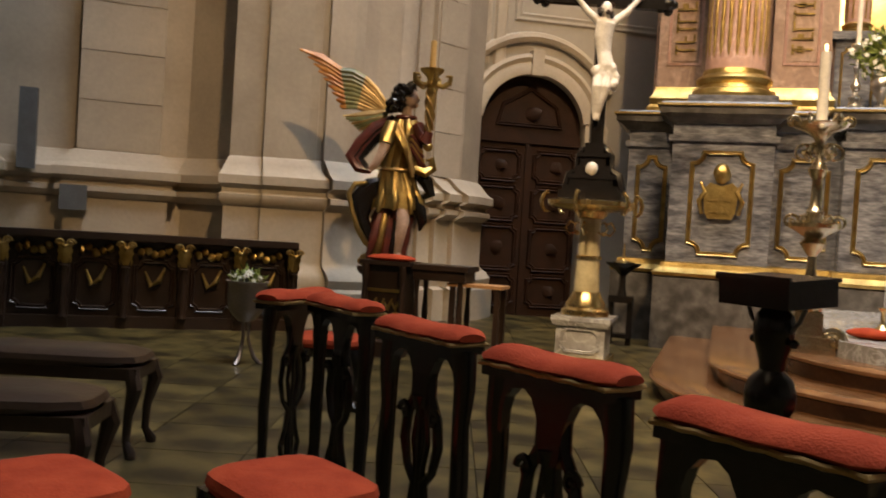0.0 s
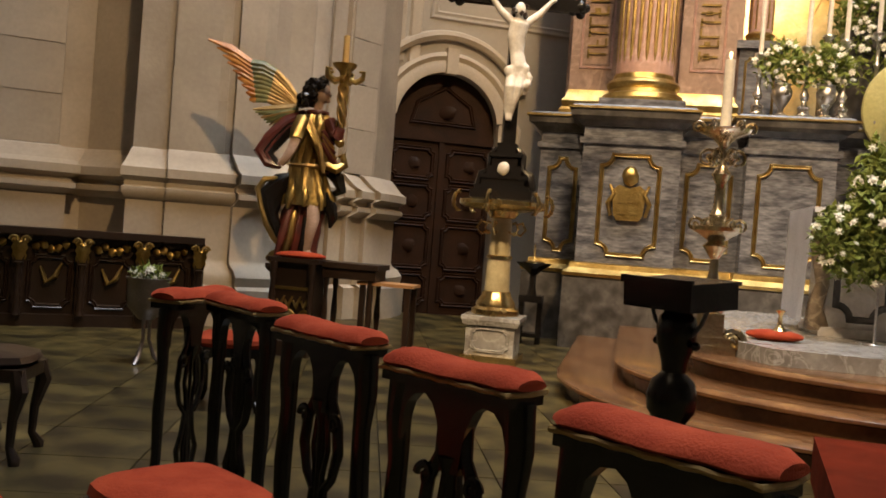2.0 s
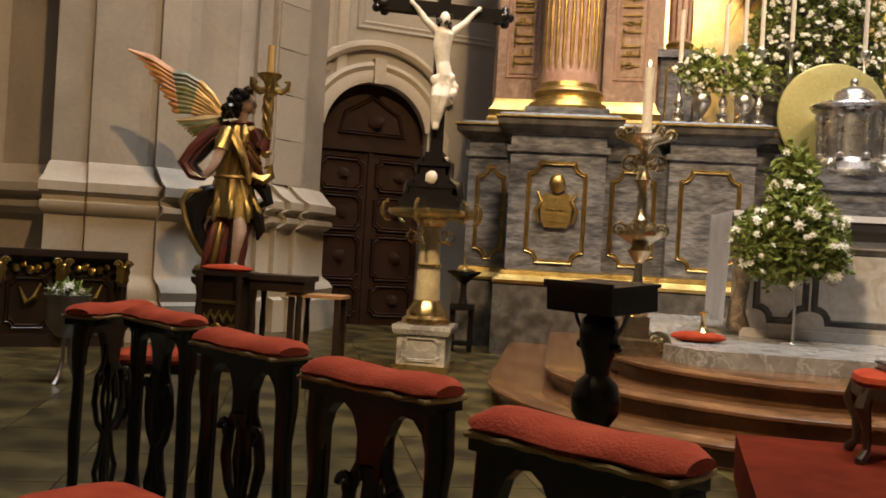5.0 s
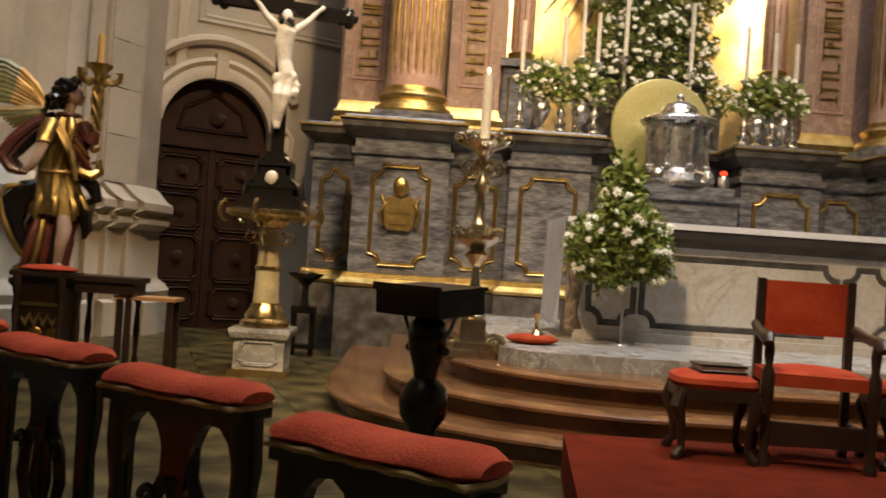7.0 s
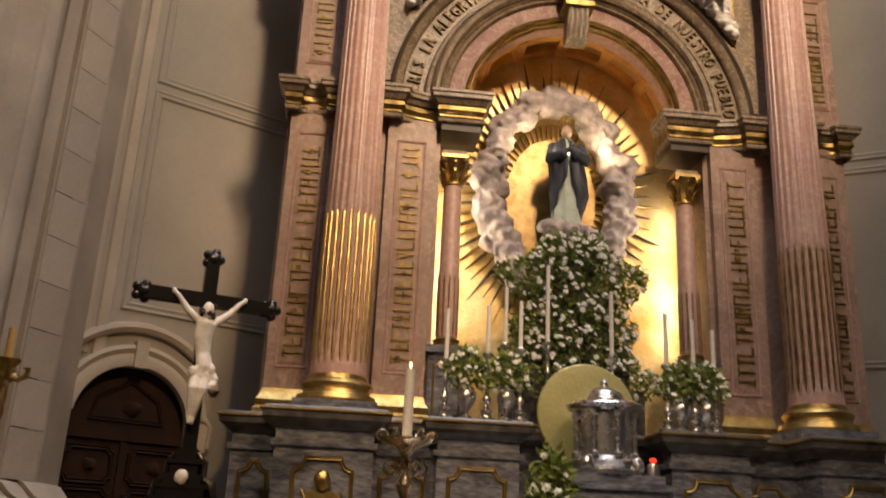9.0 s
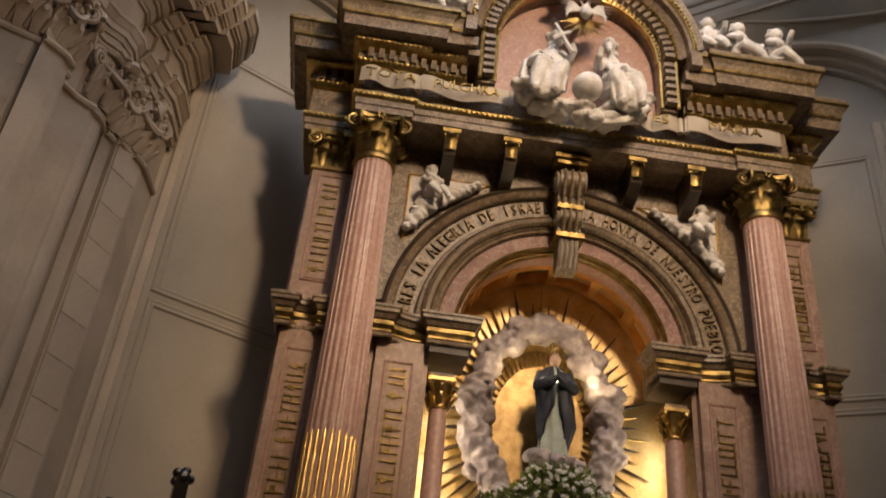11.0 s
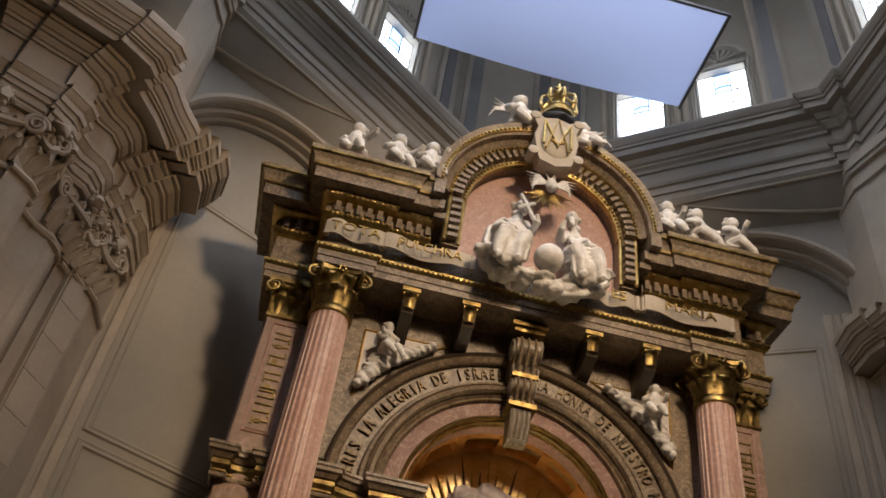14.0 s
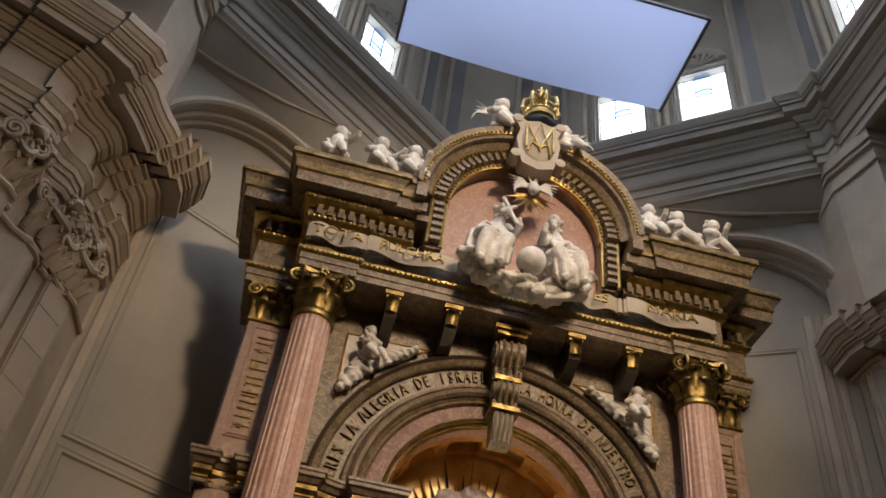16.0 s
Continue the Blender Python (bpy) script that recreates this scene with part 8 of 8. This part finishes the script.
# wide gilt sash from shoulder to hip, belt, collar
for k in range(4):
    limb(((0.1 + 0.02 * k, 0.13, 2.3), (0.22 + 0.02 * k, 0.2, 2.08 - 0.02 * k), (0.34, 0.15, 1.86 - 0.03 * k)), [0.025, 0.035, 0.02], (0, 5)[k % 2], 7)
limb([(0.18 + 0.18 * math.cos(radians(q)), 0.15 * math.sin(radians(q)), 1.83) for q in range(0, 361, 30)], 0.022, 5, 6)
limb([(0.24 + 0.1 * math.cos(radians(q)), 0.09 * math.sin(radians(q)), 2.39) for q in range(0, 361, 30)], 0.028, 1, 6)
for k in range(5):
    limb(((0.3, 0.16, 2.2 - 0.03 * k), (0.4 + 0.01 * k, 0.12, 2.08 - 0.05 * k), (0.38, 0.08, 1.92 - 0.04 * k)), [0.02, 0.04, 0.015], (1, 0)[k % 2], 7)
# dark cloak swirling behind the hip, with a gilt hem
for k in range(7):
    t = k / 6
    limb(((0.06, -0.02, 1.72 - 0.1 * t), (-0.1, 0.0, 1.66 - 0.14 * t), (-0.23 + 0.05 * t, 0.02, 1.52 - 0.2 * t), (-0.16 + 0.06 * t, 0.04, 1.28 - 0.16 * t), (-0.02, 0.06, 1.08 - 0.12 * t)), [0.05, 0.08, 0.085, 0.07, 0.03], 6, 8)
limb(((-0.12, 0.06, 1.68), (-0.25, 0.06, 1.66), (-0.31, 0.06, 1.55), (-0.27, 0.08, 1.38), (-0.2, 0.1, 1.2), (-0.12, 0.12, 1.06), (0.0, 0.12, 0.94)), [0.02, 0.035, 0.03, 0.026, 0.03, 0.03, 0.02], 0, 8)
for k in range(4):
    limb(((0.02 + 0.06 * k, 0.12, 1.36), (-0.02 + 0.07 * k, 0.17, 1.12), (-0.08 + 0.08 * k, 0.16, 0.88)), [0.03, 0.055, 0.025], (1, 0, 1, 6)[k], 8)
# bare leg stepping forward
limb(((0.26, 0.12, 1.46), (0.27, 0.2, 1.28), (0.24, 0.19, 1.1), (0.22, 0.17, 0.95)), [0.07, 0.068, 0.052, 0.04], 2)
limb(((0.22, 0.17, 0.95), (0.28, 0.24, 0.9)), [0.04, 0.025], 2, 8)
# dark drapery falling behind the torch
limb(((0.36, 0.02, 1.84), (0.5, 0.04, 1.72), (0.54, 0.04, 1.6), (0.46, 0.02, 1.56)), [0.06, 0.075, 0.06, 0.03], 6, 8)
limb(((0.38, 0.06, 1.56), (0.44, 0.08, 1.42), (0.47, 0.08, 1.3), (0.45, 0.08, 1.2)), [0.05, 0.075, 0.055, 0.015], 6, 8)
# crimson cloak blown out behind the elbow
for k in range(5):
    t = k / 4
    limb(((0.12, -0.05, 2.38 - 0.05 * t), (-0.06, -0.04, 2.28 - 0.1 * t), (-0.24 + 0.05 * t, -0.02, 2.1 - 0.1 * t), (-0.33 + 0.1 * t, 0.0, 1.95 - 0.03 * t), (-0.24 + 0.1 * t, 0.03, 1.83 - 0.02 * t), (-0.1, 0.05, 1.8)), [0.05, 0.065, 0.06, 0.055, 0.05, 0.025], (1, 1, 6, 1, 6)[k], 8)
# arms
limb(((0.1, 0.08, 2.3), (0.06, 0.14, 2.18), (0.04, 0.18, 2.08)), [0.085, 0.09, 0.075], 0)
limb(((0.05, 0.17, 2.12), (0.0, 0.2, 1.97), (-0.05, 0.22, 1.88), (-0.1, 0.2, 1.82)), [0.062, 0.05, 0.045, 0.038], 2)
limb(((0.36, 0.05, 2.3), (0.43, 0.12, 2.17), (0.46, 0.18, 2.14), (0.48, 0.18, 2.24)), [0.085, 0.08, 0.06, 0.045], 1)
# head, neck and dark curls
limb(((0.24, 0.0, 2.36), (0.25, 0.02, 2.52)), 0.052, 2)
blob(bm, A(0.27, 0.02, 2.6), (0.09, 0.085, 0.115), 3, mi=2)
blob(bm, A(0.36, 0.02, 2.585), (0.022, 0.02, 0.022), 1, mi=2)
blob(bm, A(0.33, 0.02, 2.53), (0.035, 0.04, 0.03), 2, mi=2)
for k in range(22):
    a = k * 2.4
    t = k / 21
    blob(bm, A(0.22 - 0.12 * t + 0.06 * math.cos(a), 0.02 + 0.1 * math.sin(a), 2.71 - 0.24 * t + 0.02 * math.cos(2 * a)), (0.055, 0.055, 0.05), 2, 0.4, k, mi=6, freq=4)
for k in range(6):
    blob(bm, A(0.31 - 0.01 * k, -0.05 + 0.028 * k, 2.69 + 0.012 * math.sin(k * 2)), (0.035, 0.035, 0.03), 1, 0.4, k, mi=6)
# wing: long orange quills, a green band, ochre coverts, a green tuft below
for k in range(9):
    t = k / 8
    tip = Vector((-0.93 + 0.46 * t ** 0.8, -0.2, 3.07 - 0.58 * t))
    mid = Vector((-0.48 + 0.08 * t, -0.19, 2.88 - 0.38 * t))
    inner = Vector((-0.22 - 0.06 * t, -0.17, 2.81 - 0.31 * t))
    base = Vector((0.04, -0.12, 2.52 - 0.12 * t))
    for p0, p1, mi, r in ((mid, tip, 3, (0.042, 0.046, 0.012)), (inner, mid, 4, (0.04, 0.044, 0.042)), (base, inner, 5, (0.024, 0.036, 0.041))):
        bow = Vector((0, 0, 0.03 * (1 - t)))
        limb((tuple(p0), tuple(p0.lerp(p1, 0.5) + bow), tuple(p1)), r, mi, 8, 0.6)
for k in range(9):
    t = k / 8
    limb(((0.04, -0.1, 2.46 - 0.1 * t), (-0.16 + 0.04 * t, -0.12, 2.42 - 0.12 * t), (-0.43 + 0.24 * t, -0.12, 2.38 - 0.2 * t)), [0.03, 0.05, 0.015], 4 if k % 3 else 5, 8, 0.6)
# torch with scrolled arms
lathe(bm, [(0.01, 2.04), (0.04, 2.06), (0.055, 2.1), (0.03, 2.14), (0.045, 2.18), (0.025, 2.22), (0.03, 2.3), (0.05, 2.5), (0.06, 2.66), (0.04, 2.7), (0.07, 2.74), (0.04, 2.78), (0.06, 2.82), (0.12, 2.87), (0.13, 2.9), (0.01, 2.91)], 20, tuple(A(0.48, 0.16, 0)), mi=0)
for k in range(4):
    q = k * math.pi / 2
    limb([(0.48 + (0.04 + 0.012 * i / 8) * math.cos(q + i * 0.55), 0.16 + (0.04 + 0.012 * i / 8) * math.sin(q + i * 0.55), 2.26 + 0.05 * i) for i in range(9)], 0.014, 5, 6)
for k in range(5):
    q = radians(72 * k + 10)
    limb([(0.48 + r * math.cos(q), 0.16 + r * math.sin(q), z) for r, z in ((0.05, 2.74), (0.12, 2.72), (0.19, 2.76), (0.2, 2.83), (0.15, 2.83))], [0.025, 0.03, 0.03, 0.025, 0.012], 0, 7)
lathe(bm, [(0.01, 2.9), (0.036, 2.9), (0.034, 3.19), (0.01, 3.2)], 12, tuple(A(0.48, 0.16, 0)), mi=7)
# gilt shell scroll held at the side, clouds underfoot
limb(((0.36, 0.1, 1.86), (0.47, 0.12, 1.82), (0.55, 0.1, 1.87), (0.53, 0.1, 1.97), (0.48, 0.1, 1.94)), [0.05, 0.06, 0.05, 0.035, 0.02], 0)
for k in range(10):
    q = radians(36 * k)
    blob(bm, A(0.1 + 0.19 * math.cos(q), 0.15 * math.sin(q), 0.85 + 0.03 * math.sin(3 * q)), (0.1, 0.09, 0.065), 2, 0.4, k, mi=0)
folds(bm, 0.008, 14.0, 0)
solid("angel_statue", bm, [GOLD, CRIMSON, FLESH, ORANGE, GREENP, OCHRE, EBONY, AMBER], "painted and gilded winged angel statue holding a torch", "statue")

abase = thing("statue_pedestal", "dark wooden pedestal with gilt carving under the angel", "pedestal", at=(-6.6, -2.88, 0))
bm = BM()
box(bm, -0.2, 0.2, -0.2, 0.2, 0.06, 0.72)
part("case", bm, WOOD, abase, smooth=False)
bm = BM()
molding(bm, [(-0.2, -0.2), (0.2, -0.2), (0.2, 0.2), (-0.2, 0.2)], [(-0.2, 0.7), (0.0, 0.7), (0.03, 0.73), (0.05, 0.76), (0.05, 0.8), (-0.2, 0.801)], closed=True)
part("cap", bm, WOOD, abase, smooth=False)
bm = BM()
molding(bm, [(-0.2, -0.2), (0.2, -0.2), (0.2, 0.2), (-0.2, 0.2)], [(-0.2, 0.0), (0.06, 0.0), (0.06, 0.05), (0.02, 0.08), (0.0, 0.1)], closed=True)
part("foot", bm, WOOD, abase, smooth=False)
for k in range(5):
    bm = BM()
    x = -0.16 + 0.08 * k
    volute(bm, (x, -0.205, 0.2 + 0.22 * (k % 2)), (1, 0, 0), (0, 0, 1), 0.07, 0.018)
    tube(bm, [(x, -0.2, 0.12), (x + 0.03, -0.22, 0.3), (x - 0.03, -0.21, 0.46), (x + 0.02, -0.2, 0.62)], [0.012, 0.024, 0.02, 0.01], 7)
    part("gilt_scroll", bm, GOLD, abase)

# small prie-dieu and console before the angel
pd = thing("prie_dieu", "dark wooden prie-dieu with red velvet top and gilt carving", "kneeler", at=(-6.28, -3.62, 0))
bm = BM()
box(bm, -0.22, 0.2, -0.12, 0.14, 0.0, 0.86)
part("case", bm, WOOD, pd, smooth=False)
bm = BM()
box(bm, -0.27, 0.25, -0.17, 0.17, 0.86, 0.9)
part("top_board", bm, WOOD, pd, smooth=False)
bm = BM()
box(bm, -0.27, 0.25, -0.34, -0.12, 0.0, 0.14)
part("kneeling_step", bm, WOOD, pd, smooth=False)
bm = BM()
blob(bm, (0, 0, 0.925), (0.25, 0.16, 0.04), 3)
part("top_pad", bm, VELVET, pd)
for sx in (-0.2, 0.18):
    bm = BM()
    lathe(bm, [(0.01, 0.14), (0.035, 0.14), (0.02, 0.2), (0.035, 0.3), (0.018, 0.4), (0.032, 0.55), (0.02, 0.66), (0.035, 0.74), (0.035, 0.86)], 12, (sx, -0.16, 0))
    part("front_post", bm, WOOD, pd)
for k in range(4):
    bm = BM()
    x = -0.12 + 0.08 * k
    volute(bm, (x, -0.13, 0.24 + 0.12 * (k % 2)), (1, 0, 0), (0, 0, 1), 0.055, 0.014)
    tube(bm, [(x - 0.04, -0.13, 0.5), (x, -0.15, 0.44), (x + 0.04, -0.14, 0.54)], [0.012, 0.022, 0.01], 7)
    part("gilt_scroll", bm, GOLD, pd)
bm = BM()
box(bm, -0.2, 0.18, -0.135, -0.121, 0.6, 0.63)
part("gilt_rail", bm, GOLD, pd, smooth=False)
bm = BM()
box(bm, -0.2, 0.18, -0.135, -0.121, 0.15, 0.17)
part("gilt_rail", bm, GOLD, pd, smooth=False)
con = thing("console_table", "dark wooden console with turned white-tipped legs", "table", at=(-5.78, -3.5, 0))
bm = BM()
box(bm, -0.28, 0.3, -0.2, 0.2, 0.84, 0.89)
box(bm, -0.25, 0.27, -0.18, 0.18, 0.74, 0.84)
part("top", bm, WOOD, con, smooth=False)
for sx in (-0.22, 0.22):
    for sy in (-0.14, 0.14):
        bm = BM()
        lathe(bm, [(0.01, 0.0), (0.03, 0.0), (0.035, 0.1), (0.02, 0.2), (0.032, 0.4), (0.02, 0.6), (0.03, 0.7), (0.03, 0.74)], 10, (sx, sy, 0))
        part("leg", bm, WOOD, con)
tb = thing("side_table", "low table with a light wooden top", "table", at=(-5.42, -3.5, 0))
bm = BM()
box(bm, -0.27, 0.27, -0.16, 0.16, 0.7, 0.73)
part("top", bm, mat("light_pine", (0.38, 0.2, 0.085), 0.5, second=(0.3, 0.15, 0.06), scale=3, fine=30, bump=0.05), tb, smooth=False)
for sx in (-0.22, 0.22):
    for sy in (-0.12, 0.12):
        bm = BM()
        box(bm, sx - 0.025, sx + 0.025, sy - 0.025, sy + 0.025, 0.0, 0.7)
        part("leg", bm, WOOD, tb, smooth=False)

# ---- left side: carved stall front, flower bucket, wall fittings ----
SM = frame_matrix((-7.75, -2.75), (0.8, 0.62))
stall = thing("choir_stall", "dark carved wooden stall front with gilt ornaments", "stall")
bm = BM()
box(bm, -3.6, 0.0, -0.06, 0.1, 0.0, 0.12, SM)
box(bm, -3.6, 0.0, -0.12, 0.16, 0.92, 0.99, SM)
box(bm, -3.6, 0.0, 0.02, 0.06, 0.12, 0.92, SM)
part("frame", bm, WOOD, stall, smooth=False)
for k in range(7):
    u = -3.55 + 0.585 * k
    bm = BM()
    box(bm, u - 0.05, u + 0.05, -0.1, 0.02, 0.0, 0.92, SM)
    part("post", bm, WOOD, stall, smooth=False)
    front = SM.to_3x3() @ Vector((0, -1, 0))
    across = SM.to_3x3() @ Vector((1, 0, 0))
    bm = BM()
    acanthus(bm, SM @ Vector((u, -0.1, 0.66)), front, 0.2, 0.14)
    part("gilt_leaf", bm, GOLD, stall)
    for sx in (-1, 1):
        bm = BM()
        volute(bm, SM @ Vector((u + sx * 0.05, -0.13, 0.86)), across * sx, (0, 0, 1), 0.045, 0.014, 1.6)
        part("gilt_volute", bm, GOLD, stall)
    bm = BM()
    lathe(bm, [(0.005, 0.12), (0.045, 0.12), (0.028, 0.18), (0.045, 0.26), (0.025, 0.36), (0.042, 0.5), (0.025, 0.6), (0.045, 0.64), (0.005, 0.65)], 12, tuple(SM @ Vector((u, -0.125, 0))))
    part("turned_baluster", bm, WOOD, stall)
    if k < 6:
        bm = BM()
        bar_frame(bm, notched(u + 0.1, u + 0.48, 0.2, 0.7, 0.06), SM @ TY(0.017), 0.05, 0.03)
        part("panel_moulding", bm, WOOD, stall)
        bm = BM()
        for q in range(5):
            blob(bm, SM @ Vector((u + 0.15 + 0.07 * q, -0.02, 0.8 + 0.03 * math.sin(q * 2))), (0.05, 0.03, 0.05), 1, 0.4, q + k)
        tube(bm, [SM @ Vector(p) for p in ((u + 0.2, -0.01, 0.6), (u + 0.26, -0.03, 0.45), (u + 0.34, -0.03, 0.5), (u + 0.4, -0.01, 0.64))], [0.012, 0.03, 0.03, 0.012], 7)
        part("gilt_carving", bm, GOLD, stall)
bk2 = thing("flower_bucket", "pewter bucket with faded flowers on a splayed stand", "vase")
bm = BM()
lathe(bm, [(0.02, 0.36), (0.06, 0.36), (0.1, 0.4), (0.15, 0.46), (0.165, 0.56), (0.165, 0.68), (0.18, 0.7), (0.165, 0.7), (0.15, 0.5), (0.02, 0.46)], 28, (-7.0, -5.1, 0))
part("bucket", bm, PEWTER, bk2)
for k in range(3):
    a = radians(120 * k + 30)
    bm = BM()
    tube(bm, [(-7.0 + r * math.cos(a), -5.1 + r * math.sin(a), z) for r, z in ((0.03, 0.37), (0.03, 0.2), (0.08, 0.06), (0.14, 0.0))], [0.015, 0.015, 0.02, 0.02], 7)
    part("stand_leg", bm, PEWTER, bk2)
leaves("foliage", 150, in_ball((-7.0, -5.1, 0.72), 0.14, 0.12, 0.06), bk2, 0.07, 70)
blossoms(14, in_ball((-7.0, -5.1, 0.73), 0.14, 0.12, 0.06, True), bk2, 0.04, 71)
wb = thing("wall_box", "grey metal box fixed to the pier", "box")
bm = BM()
box(bm, -4.86, -4.55, -0.5, -0.32, 1.2, 1.5, MP)
part("housing", bm, GREYMETAL, wb, smooth=False)
wp = thing("wall_loudspeaker", "tall narrow dark grey loudspeaker on the pier", "loudspeaker")
bm = BM()
box(bm, -5.35, -5.15, -0.42, -0.29, 1.66, 2.62, MP)
part("cabinet", bm, GREYMETAL, wp, smooth=False)

# ---- ashlar of the piers ----
for m, (u0, u1), root in PIERBLOCKS:
    bm = BM()
    w = (u1 - u0) / 2 - 0.006
    vs = box(bm, -w, w, -0.014, 0.1, 0.006, 0.6)
    for v in vs[:2] + vs[4:6]:
        v.co.x *= 0.985
    me = link_bm("ashlar_block", bm, STONE)
    for k in range(13):
        ob = new("ashlar_block", me)
        ob.parent = root
        ob.matrix_local = m @ Matrix.Translation(((u0 + u1) / 2, -0.27, 1.95 + 0.606 * k))

# ---- floor slabs ----
random.seed(21)
bm = BM()
s = 0.2992
vs = box(bm, -s, s, -s, s, -0.03, 0.0)
for v in vs[4:]:
    v.co.x *= 0.99
    v.co.y *= 0.99
slab_mesh = link_bm("floor_slab", bm, FLOORM)
fl = bpy.data.objects["floor"]
done = 0
FR = Matrix.Rotation(radians(17), 4, "Z")
rest = []
for i in range(-22, 18):
    for j in range(-30, 16):
        p = FR @ Vector((0.6 * i - 3.0, 0.6 * j - 6.0, 0))
        if not (-15 < p.x < 15 and -22 < p.y < 3.4):
            continue
        near = -7.2 < p.x < -1.9 and -10.2 < p.y < -1.2
        if near and done < 300:
            ob = new("floor_slab", slab_mesh)
            ob.parent = fl
            ob.matrix_local = Matrix.Translation((p.x, p.y, -0.001 * random.random())) @ FR
            done += 1
        else:
            rest.append(p)
bm = BM()
verts, faces = [], []
for p in rest:
    k = len(verts)
    for sx, sy in ((-1, -1), (1, -1), (1, 1), (-1, 1)):
        verts.append(p + FR @ Vector((sx * 0.296, sy * 0.296, -0.0005)))
    faces.append((k, k + 1, k + 2, k + 3))
bm.free()
me = bpy.data.meshes.new("far_floor_slabs")
me.from_pydata(verts, [], faces)
me.materials.append(FLOORM)
ob = new("far_floor_slabs", me)
ob.parent = fl
ob["kind"] = "stuff"
